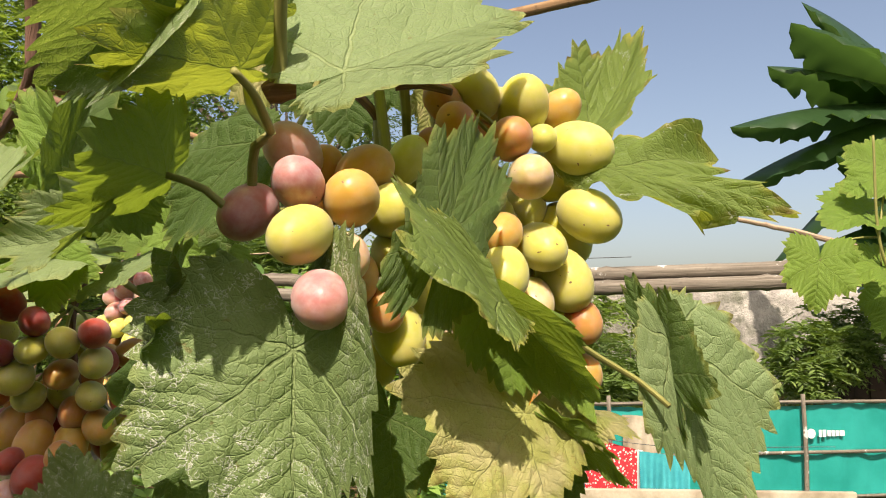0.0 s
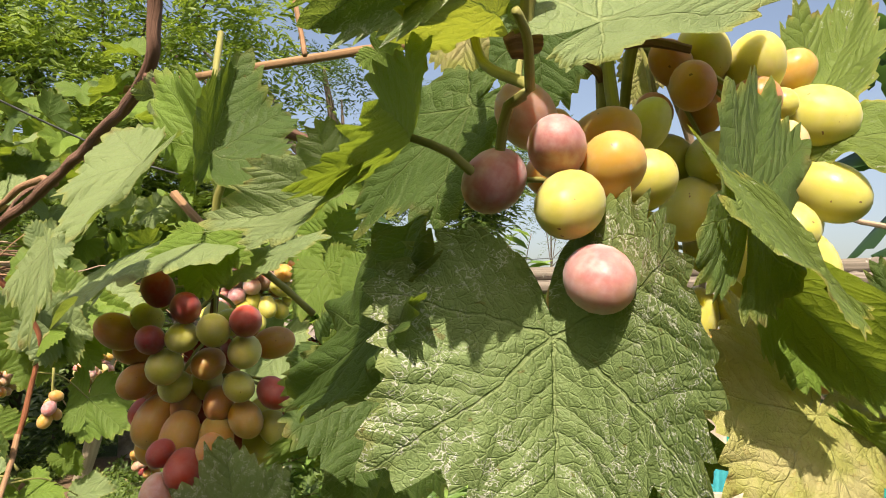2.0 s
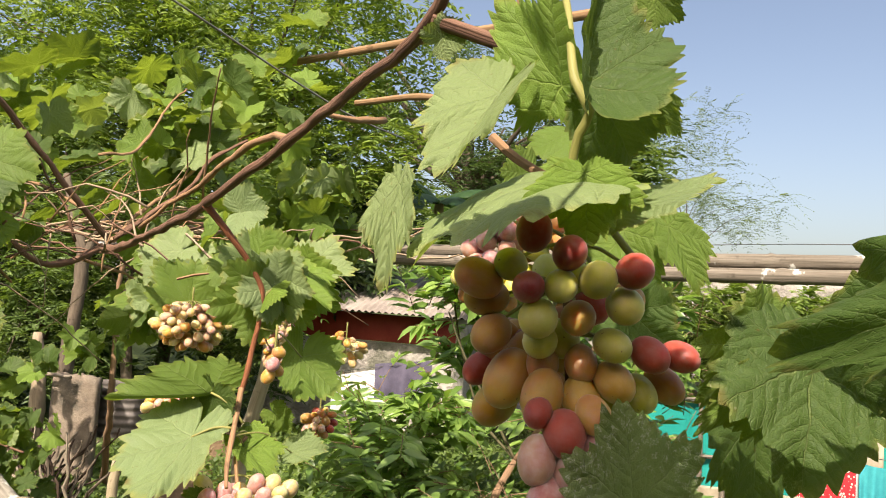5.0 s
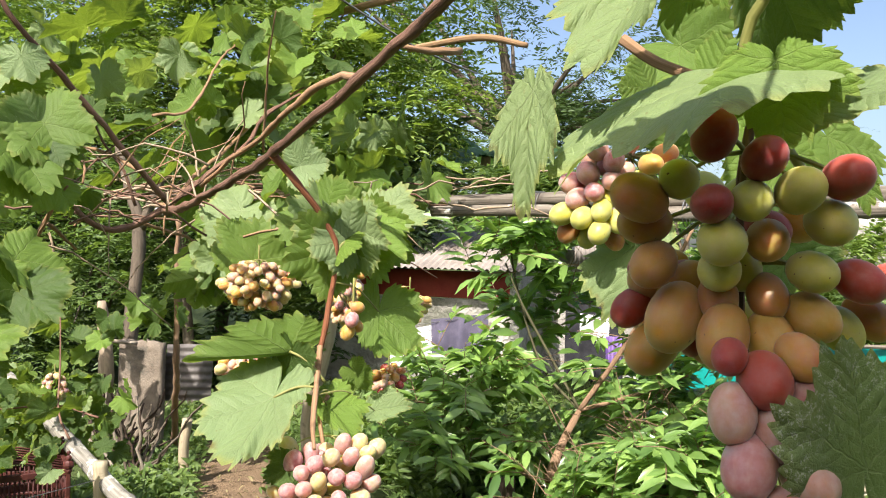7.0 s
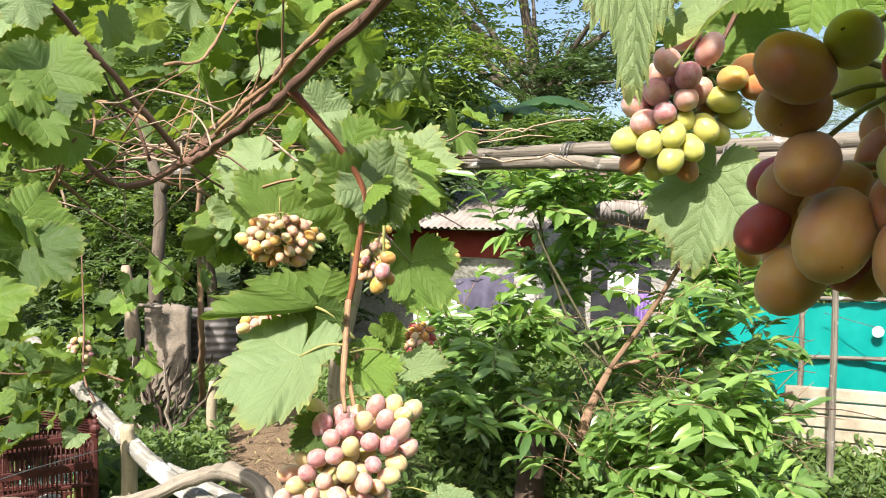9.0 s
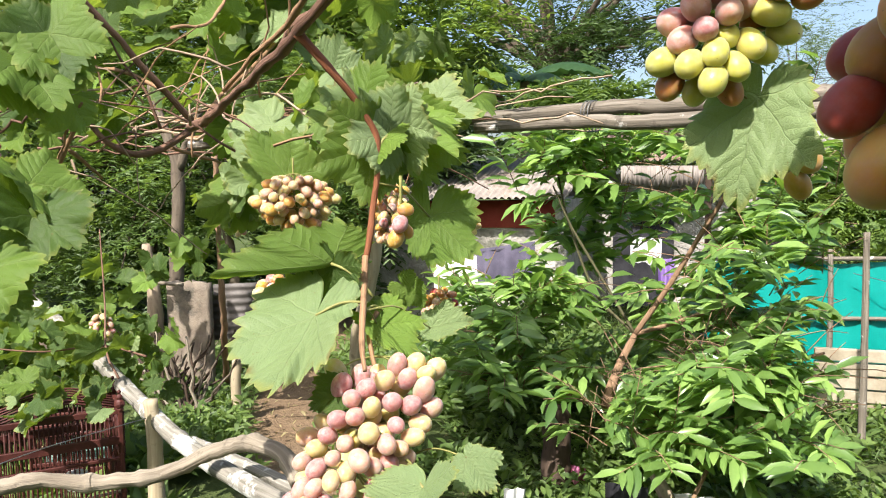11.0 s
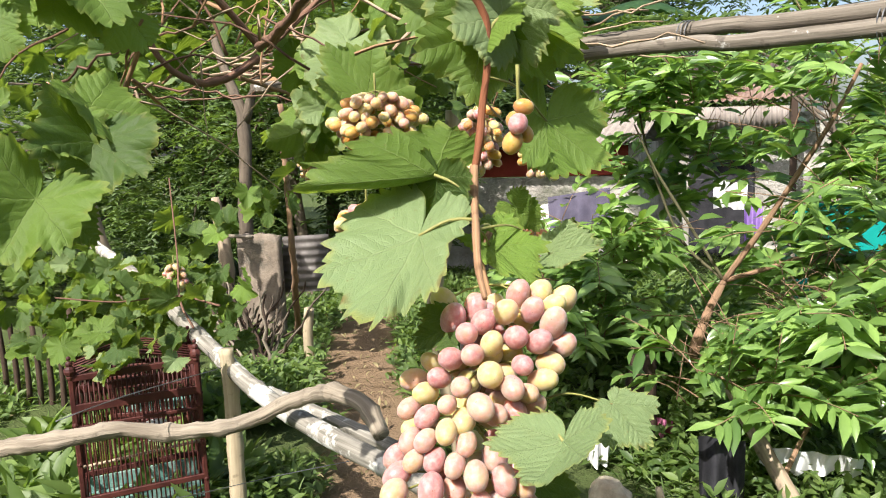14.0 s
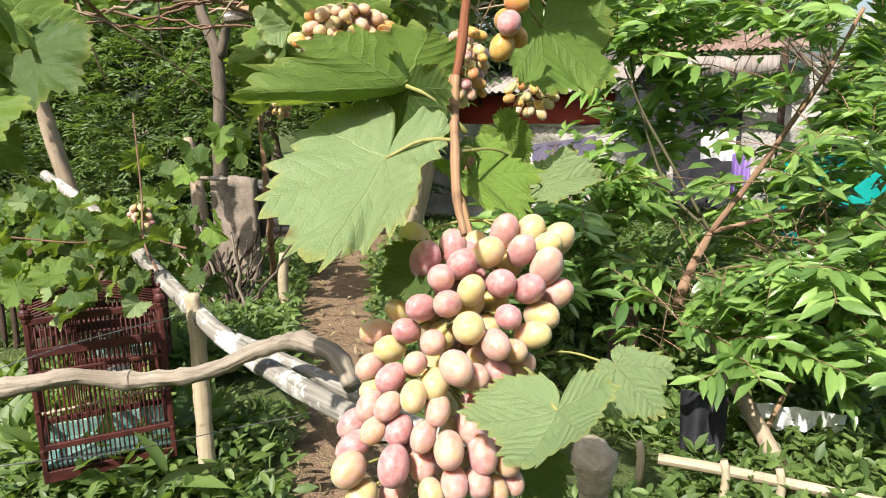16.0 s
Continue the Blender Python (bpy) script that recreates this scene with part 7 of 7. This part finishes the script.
    bmesh.ops.create_cone(cup, cap_ends=True, segments=14, radius1=0.030, radius2=0.042, depth=0.06, matrix=Matrix.Translation((w * 0.12, -d * 0.3, h * 0.55)))
    part("feed_cup", cup, CUP, cage, "white feed cup", smooth=False)
    cage.matrix_world = Matrix.Translation(at) @ Matrix.Rotation(turn, 4, "Z")
    return cage


birdcage("red-brown wooden birdcage with thin bars", (-2.70, 2.33, 0.125), 0.86, 0.41, 0.24, 0.57, 1)
birdcage("darker wooden birdcage behind the front one", (-3.314, 3, 0.168), 0.55, 0.34, 0.28, 0.30, 2)

# ---- fence corner with slab, sheets and scrap wood ----
CONCRETE = rough_material("old_concrete", (0.17, 0.135, 0.10), (0.29, 0.24, 0.18), 7, 60, bump=0.6, distance=0.012, stain=(0.10, 0.09, 0.07))
ZINC = rough_material("corrugated_zinc", (0.11, 0.10, 0.09), (0.22, 0.20, 0.18), 6, 60, rough=0.6, bump=0.15, stain=(0.15, 0.085, 0.05), metal=0.2)
ROOF_RUST = rough_material("rusty_roof", (0.16, 0.10, 0.075), (0.33, 0.24, 0.19), 3, 40, rough=0.7, bump=0.2, stain=(0.11, 0.05, 0.03))
ROOF_GREY = rough_material("grey_roof", (0.22, 0.19, 0.165), (0.36, 0.32, 0.28), 3, 40, rough=0.7, bump=0.2, stain=(0.2, 0.15, 0.11))
RED_WALL = rough_material("red_wall", (0.25, 0.025, 0.015), (0.34, 0.05, 0.03), 4, 50, rough=0.6, bump=0.1)
STONE_WALL = rough_material("mossy_wall", (0.27, 0.25, 0.22), (0.60, 0.57, 0.50), 2.6, 30, bump=0.9, distance=0.03, stain=(0.10, 0.11, 0.07))
TARP = rough_material("teal_banner", (0.0, 0.25, 0.21), (0.010, 0.33, 0.285), 3, 120, rough=0.38, bump=0.15, spec=0.5)
WHITE = rough_material("white_cloth", (0.68, 0.68, 0.66), (0.80, 0.80, 0.78), 8, 120, rough=0.8, bump=0.2)
PURPLE = rough_material("purple_cloth", (0.085, 0.078, 0.115), (0.15, 0.135, 0.19), 6, 120, rough=0.85, bump=0.2)
VIOLET = rough_material("violet_cloth", (0.28, 0.16, 0.46), (0.36, 0.24, 0.55), 6, 120, rough=0.85, bump=0.2)
TOWEL = rough_material("turquoise_towel", (0.03, 0.34, 0.38), (0.06, 0.45, 0.48), 8, 150, rough=0.9, bump=0.4)
PLANK = rough_material("pale_planks", (0.30, 0.25, 0.17), (0.54, 0.48, 0.36), 5, 50, rough=0.8, bump=0.3)
BLACK = rough_material("black_cloth", (0.015, 0.015, 0.018), (0.04, 0.04, 0.045), 10, 90, bump=0.3)
kr = Mat("red_dotted_cloth", rough=0.85, spec=0.2)
vor = kr.node("ShaderNodeTexVoronoi")
kr.put(vor.inputs["Vector"], kr.coord("Object"))
vor.inputs["Scale"].default_value = 42.0
kr.set("Base Color", kr.mix(kr.smooth(vor.outputs["Distance"], 0.28, 0.40), (0.75, 0.55, 0.50), (0.55, 0.035, 0.045)))
RED_CLOTH = kr.m


def sheet(name, a, b, height, material, parent=None, label="", wave=0.012, pitch=0.075, thick=0.002, upright=True, drop=None):
    """A corrugated sheet from a to b along its foot, its ribs running up; drop: the way up the sheet."""
    a, b = Vector(a), Vector(b)
    d = b - a
    up = Vector(drop) if drop is not None else Vector((0, 0, height))
    nrm = d.cross(up).normalized()
    n = max(8, int(d.length / pitch * 8))
    verts, faces, uvs = [], [], []
    for s in (0, 1):
        for j in (0, 1):
            for i in range(n + 1):
                t = i / n
                verts.append(a + d * t + up * j + nrm * (wave * math.sin(2 * math.pi * t * d.length / pitch) + s * thick))
                uvs.append((t, j))
    m = n + 1
    for i in range(n):
        faces.append((i, i + 1, m + i + 1, m + i))
        faces.append((2 * m + i + 1, 2 * m + i, 3 * m + i, 3 * m + i + 1))
        faces.append((m + i, m + i + 1, 3 * m + i + 1, 3 * m + i))
        faces.append((i + 1, i, 2 * m + i, 2 * m + i + 1))
    return mesh_object(name, verts, faces, material, parent, label, uvs=uvs)


def cloth(name, label, a, b, length, material, seed, category="cloth", folds=7, group="washing on the line"):
    """A cloth hung from the line a-b, with folds."""
    a, b = Vector(a), Vector(b)
    rng = random.Random(seed)
    d = b - a
    nrm = d.cross(Vector((0, 0, 1))).normalized()
    n, m = 36, 18
    verts, faces = [], []
    ph = rng.uniform(0, 6)
    for j in range(m + 1):
        for i in range(n + 1):
            s, t = i / n, j / m
            w = (0.010 + 0.025 * t) * math.sin(s * folds * 2 * math.pi + ph + t * 1.1) + 0.02 * t * math.sin(s * 5 + ph * 2)
            verts.append(a + d * (s * (1 - 0.04 * t) + 0.02 * t) + Vector((0, 0, -length * t * (1 + 0.04 * math.sin(s * 9 + ph)))) + nrm * w)
    for j in range(m):
        for i in range(n):
            p = j * (n + 1) + i
            faces.append((p, p + 1, p + n + 2, p + n + 1))
    ob = mesh_object(name, verts, faces, material)
    return tagged(ob, label, category, group)


def slab(name, label, a, b, height, thick, material, category, z0=0.0, rough_edge=0.02):
    """An upright slab with a broken edge."""
    a, b = Vector(a), Vector(b)
    d = b - a
    nrm = d.cross(Vector((0, 0, 1))).normalized()
    n, m = 16, 12
    verts, faces = [], []
    for s in (0, 1):
        for j in range(m + 1):
            for i in range(n + 1):
                e = rough_edge * noise.noise(Vector((i * 0.7, j * 0.9, s * 0.2 + a.x)))
                x, z = i / n, j / m
                edge = (i in (0, n)) or j == m
                verts.append(a + d * x + Vector((0, 0, z0 + height * z + (e if edge else 0))) + nrm * (thick * (s - 0.5) + 0.25 * e))
    w, o = n + 1, (n + 1) * (m + 1)
    for j in range(m):
        for i in range(n):
            p = j * w + i
            faces.append((p, p + 1, p + w + 1, p + w))
            faces.append((o + p + 1, o + p, o + p + w, o + p + w + 1))
    for i in range(n):
        faces.append((m * w + i, m * w + i + 1, o + m * w + i + 1, o + m * w + i))
    for j in range(m):
        faces.append((j * w, (j + 1) * w, o + (j + 1) * w, o + j * w))
        faces.append((j * w + n, o + j * w + n, o + (j + 1) * w + n, (j + 1) * w + n))
    return tagged(mesh_object(name, verts, faces, material), label, category)


slab("concrete_slab", "rough grey concrete slab standing in the fence", (-4.357, 4.9, 0.37)[:2] + (0,), (-3.982, 4.9, 0.394)[:2] + (0,), 0.81, 0.06, CONCRETE, "slab")
zinc = thing("zinc_sheet", "weathered corrugated zinc sheet in the fence", "metal sheet")
ZA, ZB, ZT = Vector((-4.048, 5, 0.349)), Vector((-3.702, 5.1, 0.362)), Vector((-4.026, 5, 0.779))
sheet("sheet", ZA, ZT, 0, ZINC, zinc, drop=ZB - ZA, wave=0.005, pitch=0.06)
scrap = random.Random(4)
for i in range(46):
    x = -4.35 + 0.016 * i
    foot = Vector((x + scrap.uniform(-0.1, 0.1), 4.75 - 0.012 * i, 0))
    top = foot + Vector((scrap.uniform(-0.45, 0.45), scrap.uniform(0.0, 0.15), scrap.uniform(0.15, 0.58)))
    tagged(tube("wood_scrap", [foot, (foot + top) / 2, top], [0.011, 0.009, 0.006], scrap.choice([WOOD_DARK, WOOD_DARK, WOOD_GREY, TRUNK]), None, sides=6, step=0.05, wobble=0.2, kink=0.03, seed=200 + i), "broken grey branch leaning on the slab", "firewood", "firewood pile")
tagged(tube("fence_rail", [(-4.492, 4.8, 0.796), (-4.355, 4.8, 0.805), (-4.143, 4.8, 0.799)], [0.014, 0.014], WOOD_GREY, None, sides=8, step=0.05), "short tan wooden rail beside the slab", "rail")
tube("trunk", [(-4.501, 4.9, 0.293)[:2] + (0,), (-4.503, 4.9, 0.695), (-4.586, 4.95, 0.953), (-4.599, 4.95, 1.086)], [0.06, 0.05, 0.05, 0.03], TRUNK_PALE, thing("tree", "pale peeling tree stump in the fence", "tree"), sides=10, step=0.05, wobble=0.25, knots=0.3, seed=211)
tube("trunk", [(-4.669, 5.3, 0.204)[:2] + (0,), (-4.614, 5.3, 0.827), (-4.555, 5.3, 1.615), (-4.651, 5.3, 1.937), (-4.886, 5.4, 2.371)], [0.06, 0.055, 0.05, 0.04, 0.03], TRUNK, thing("tree", "grey forked tree trunk behind the fence", "tree"), sides=10, step=0.06, wobble=0.25, knots=0.4, kink=0.008, seed=212)
tube("trunk", [(-4.541, 5.3, 1.661), (-4.424, 5.3, 1.927), (-4.3, 5.3, 2.142)], [0.04, 0.035, 0.025], TRUNK, thing("tree", "grey fork of the tree behind the fence", "tree"), sides=9, step=0.06, wobble=0.2, seed=213)
for i in range(9):
    x = -4.6 + i * 0.10
    tagged(tube("fence_stake", [(x, 3.9 - 0.12 * i, 0), (x + 0.02, 3.9 - 0.12 * i, 0.35), (x, 3.9 - 0.12 * i, 0.72)], [0.018, 0.017, 0.015], WOOD_DARK, None, sides=7, step=0.1, wobble=0.15, seed=220 + i), "dark wooden fence stake", "stake", "dark stake fence")

for i in range(13):
    x = -4.85 + i * 0.085
    tagged(tube("fence_stake", [(x, 3.2 + 0.01 * i, -0.05), (x + 0.015, 3.2 + 0.01 * i, 0.2), (x, 3.2 + 0.01 * i, 0.44 + 0.05 * (i % 3))], [0.017, 0.016, 0.014], WOOD_DARK, None, sides=7, step=0.08, wobble=0.2, seed=240 + i), "dark wooden fence stake", "stake", "dark stake fence")

# ---- houses and wall ----
shed = thing("shed", "low red shed with a weathered corrugated roof", "shed")
part("wall", box_bm((2.4, 0.12, 1.02), (-3.2, 8.2, 0.51), 0.01), STONE_WALL, shed, "stained block wall")
part("red_board", box_bm((2.4, 0.10, 0.30), (-3.2, 8.2, 1.18), 0.01), RED_WALL, shed, "red painted board")
part("gable_wall", box_bm((0.12, 2.4, 1.35), (-2.0, 9.3, 0.675), 0.01), STONE_WALL, shed)
sheet("roof", (-4.5, 7.75, 1.36), (-1.85, 7.75, 1.36), 0, ROOF_GREY, shed, "grey corrugated roof", drop=(0, 1.6, 0.45))
part("beam", box_bm((2.5, 0.07, 0.07), (-3.2, 8.1, 1.38), 0.005), WOOD_DARK, shed)
house = thing("house", "low house with a rusty roof and pale corrugated fascia", "house")
house_wall = part("wall", box_bm((2.6, 0.14, 1.6), (-0.9, 9.6, 0.8), 0.01), STONE_WALL, house, "stained grey wall")
sheet("roof", (-2.2, 9.0, 1.74), (-0.35, 9.0, 1.74), 0, ROOF_RUST, house, "rusty corrugated roof", drop=(0, 1.8, 0.5))
sheet("fascia", (-1.495, 9, 1.467), (-0.607, 9, 1.446), 0.22, ROOF_GREY, house, "pale corrugated fascia", wave=0.008, pitch=0.05)
part("post", box_bm((0.07, 0.07, 1.75), (-0.56, 9.0, 0.875), 0.006), WOOD_DARK, house, "dark wooden post")
# no opening here: a black panel paints the doorway's darkness on the wall
part("door", box_bm((0.7, 0.05, 1.2), (-1.3, 9.5, 0.6), 0.008), BLACK, house_wall, "black panel for the unlit inside of a doorway")
sheet("side_sheet", (-0.187, 8.6, 0.759)[:2] + (0.3,), (0.167, 8.6, 0.77)[:2] + (0.3,), 0.75, ZINC, house, "upright zinc sheet", pitch=0.06)

PLANK_DULL = rough_material("dull_wall", (0.20, 0.17, 0.13), (0.32, 0.28, 0.22), 3, 40, bump=0.5)
wall = slab("wall_boundary", "tall mossy grey boundary wall behind the bank", (0.2, 10.6, 0), (9.0, 11.6, 0), 2.15, 0.2, STONE_WALL, "wall", rough_edge=0.01)
wall["kind"] = "structure"
# added wall behind the camera, out of view: blocks sky light from the rear
rear = slab("wall_rear", "plain dull unseen wall added to hold back sky light", (-9.0, -2.6, 0), (7.0, -2.6, 0), 3.0, 0.2, PLANK_DULL, "wall", rough_edge=0.01)
rear["kind"] = "structure"
boards = thing("board_screen", "dark weathered timber screen on the bank", "screen")
for i in range(9):
    part("board", box_bm((0.16, 0.03, 0.95 + 0.05 * (i % 3)), Vector((4.089, 8.3, 0.495)) + Vector((0.165 * i, 0.01 * (i % 2), 0.25)), 0.004), WOOD_DARK, boards)

# ---- teal banner fence ----
fence = thing("banner_fence", "teal printed banner stretched on bamboo rails", "fence")
BANNER = [Vector((-0.55, 6.15, 0)), Vector((0.1, 6.25, 0)), Vector((1.4, 6.5, 0)), Vector((4.6, 7.1, 0))]
line, _ = spline(BANNER, 0.06)
bv, bf = [], []
for j in range(9):
    for i, q in enumerate(line):
        t = j / 8
        bv.append((q.x, q.y + 0.02 * math.sin(i * 0.55) * math.sin(t * 3.1) + 0.012 * math.sin(i * 1.7 + t * 4), 0.10 + 0.80 * t + 0.012 * math.sin(i * 0.3) * (t > 0.9)))
w = len(line)
for j in range(8):
    for i in range(w - 1):
        bf.append((j * w + i, j * w + i + 1, (j + 1) * w + i + 1, (j + 1) * w + i))
banner = mesh_object("banner", bv, bf, TARP, fence, "teal plastic banner")
for z in (0.93, 0.50, 0.12):
    tube("rail", [q + Vector((0, -0.04, z)) for q in BANNER], [0.016, 0.016], BAMBOO_GREY, fence, sides=8, step=0.1, nodes=0.35)
for i in range(0, w, 15):
    q = line[i]
    tube("post", [q + Vector((0, -0.06, 0)), q + Vector((0.01, -0.06, 0.5)), q + Vector((0, -0.06, 1.0))], [0.022, 0.02, 0.018], BAMBOO_GREY, fence, sides=8, step=0.1, nodes=0.3, seed=i)


def print_on_banner(u, z, seed):
    """A white round mark with a short row of bars beside it, as the banner carries."""
    i = int(u * (w - 1))
    q, d = line[i], (line[i + 1] - line[i]).normalized()
    n = Vector((d.y, -d.x, 0))
    bm = bmesh.new()
    m = Matrix((d, Vector((0, 0, 1)), n)).transposed().to_4x4()
    bmesh.ops.create_circle(bm, cap_ends=True, segments=20, radius=0.042, matrix=Matrix.Translation(q + n * 0.045 + Vector((0, 0, z))) @ m)
    part("mark", bm, WHITE, banner, "white round mark")
    for k2, (x, h2, wd) in enumerate(((0.085, 0.06, 0.022), (0.125, 0.06, 0.030), (0.17, 0.05, 0.03), (0.21, 0.05, 0.03), (0.25, 0.045, 0.03), (0.295, 0.045, 0.04))):
        part("lettering_bar", box_bm((wd, 0.004, h2), q + n * 0.045 + d * x + Vector((0, 0, z)), 0), WHITE, banner)


print_on_banner(0.30, 0.70, 1)
print_on_banner(0.72, 0.66, 2)
stake = tagged(tube("garden_stake", [(0.333, 4.9, -0.077)[:2] + (0,), (0.334, 4.9, 0.571), (0.33, 4.9, 1.204)], [0.022, 0.02, 0.017], BAMBOO_GREY, None, sides=10, step=0.05, nodes=0.25, wobble=0.08), "upright grey bamboo stake before the banner", "stake")
planks = thing("plank_stack", "low stack of pale weathered planks below the banner", "planks")
for i in range(5):
    part("plank", box_bm((2.6, 0.05, 0.075), (1.45, 5.55 - 0.01 * i, 0.045 + 0.088 * i), 0.004), PLANK, planks)

# ---- washing ----
tagged(tube("washing_line", [(0.457, 6.2, 0.834), (0.96, 6.1, 0.723), (1.603, 6, 0.656), (3.0, 6.3, 0.62)], [0.003, 0.003], WIRE, None, sides=5, step=0.1), "sagging thin washing line", "washing line")
cloth("patterned_cloth", "red cloth with small pale dots on the line", (0.953, 6.1, 0.71), (1.357, 6.05, 0.62), 0.62, RED_CLOTH, 1, folds=3)
cloth("white_cloth", "white cloth on the line", (1.325, 6.07, 0.625), (1.404, 6.06, 0.612), 0.6, WHITE, 2, folds=1)
cloth("towel", "turquoise towel on the line", (1.372, 6.05, 0.61), (1.746, 6, 0.575), 0.5, TOWEL, 3, "towel", folds=4)
cloth("straw_mat", "pale woven sack hung over the banner", (1.313, 6.4, 0.846), (1.625, 6.4, 0.833), 0.34, PLANK, 4, "sack", folds=2)
cloth("dark_cloth", "dark purple cloth hung by the shed", (-2.382, 6.4, 0.948), (-1.844, 6.3, 1.03), 0.40, PURPLE, 5, folds=3)
cloth("white_cloth", "white cloth hung by the shed", (-2.822, 6.5, 0.791), (-2.382, 6.45, 0.895), 0.32, WHITE, 6, folds=3)
cloth("violet_cloth", "violet cloth among the shrub leaves", (-0.845, 6, 0.933), (-0.724, 6, 0.937), 0.26, VIOLET, 7, folds=2)
tagged(tube("washing_line", [(-3.014, 6.5, 0.78), (-2.124, 6.35, 0.965), (-1.069, 6.2, 1.082), (-0.319, 6.3, 0.886), (0.3, 6.22, 0.92)], [0.003, 0.003], WIRE, None, sides=5, step=0.1), "thin washing line behind the shrub", "washing line")
cloth("white_cloth", "white cloth behind the shrub", (-1.069, 6.2, 1.082), (-0.835, 6.2, 1.066), 0.20, WHITE, 8, folds=3)
cloth("white_cloth", "white cloth behind the shrub", (-0.565, 6.3, 0.913), (-0.318, 6.3, 0.878), 0.22, WHITE, 9, folds=2)

cloth("white_sheet", "white plastic sheet lying behind the shrub", (-0.640, 3.546, 0.170), (-0.259, 3.535, 0.170), 0.085, WHITE, 10, "sheet", folds=4)
PINK_CLOTH = rough_material("pink_cloth", (0.62, 0.16, 0.34), (0.75, 0.28, 0.45), 12, 120, rough=0.85, bump=0.2)
cloth("pink_cloth", "small bright pink cloth hung under the shrub", (-1.117, 3.9, 0.099), (-1.017, 3.9, 0.108), 0.09, PINK_CLOTH, 14, folds=2)
cloth("black_cloth", "black cloth hung low under the shrub", (-0.840, 3.316, 0.270), (-0.670, 3.326, 0.270), 0.26, BLACK, 11, folds=2)
cloth("white_sheet", "white cloth on the ground by the stump", (-1.318, 3.478, 0.120), (-1.227, 3.515, 0.120), 0.11, WHITE, 12, "sheet", folds=2)
low_rail = thing("low_rail", "low pale wooden rail on short stakes", "rail")
tube("rail", [(-0.875, 3.029, 0.120), (-0.662, 3.034, 0.116), (-0.487, 3.031, 0.110), (-0.180, 3.030, 0.098)], [0.02, 0.02, 0.018], WOOD_POST, low_rail, sides=9, step=0.05, wobble=0.12)
for px in ((-0.661, 3.015, 0.120), (-0.490, 3.022, 0.120), (-0.948, 3.054, 0.120)):
    tube("stake", [Vector((px[0], px[1], -0.02)), Vector((px[0] + 0.01, px[1], 0.1)), Vector((px[0], px[1], px[2] + 0.04))], [0.016, 0.015, 0.013], WOOD_POST, low_rail, sides=8, step=0.05, wobble=0.12)
# wrapped post end
wrapped = thing("wrapped_post", "short pale post with a brown sack tied over it", "post")
WP = Vector((-0.827, 1.75, 0.704))
tube("post", [Vector((WP.x, WP.y, 0)), WP], [0.028, 0.026], WOOD_POST, wrapped, sides=10, step=0.05, wobble=0.1)
SACK = rough_material("old_sacking", (0.34, 0.28, 0.18), (0.54, 0.47, 0.33), 30, 200, bump=0.6, distance=0.006)
tube("sack", [WP + Vector((0, 0, -0.015)), WP + Vector((0.003, 0, 0.02)), WP + Vector((-0.002, 0, 0.05)), WP + Vector((0, 0, 0.075))], [0.026, 0.038, 0.040, 0.022], SACK, wrapped, "brown wrinkled sacking", sides=18, step=0.004, wobble=0.28, knots=0.4, seed=5)
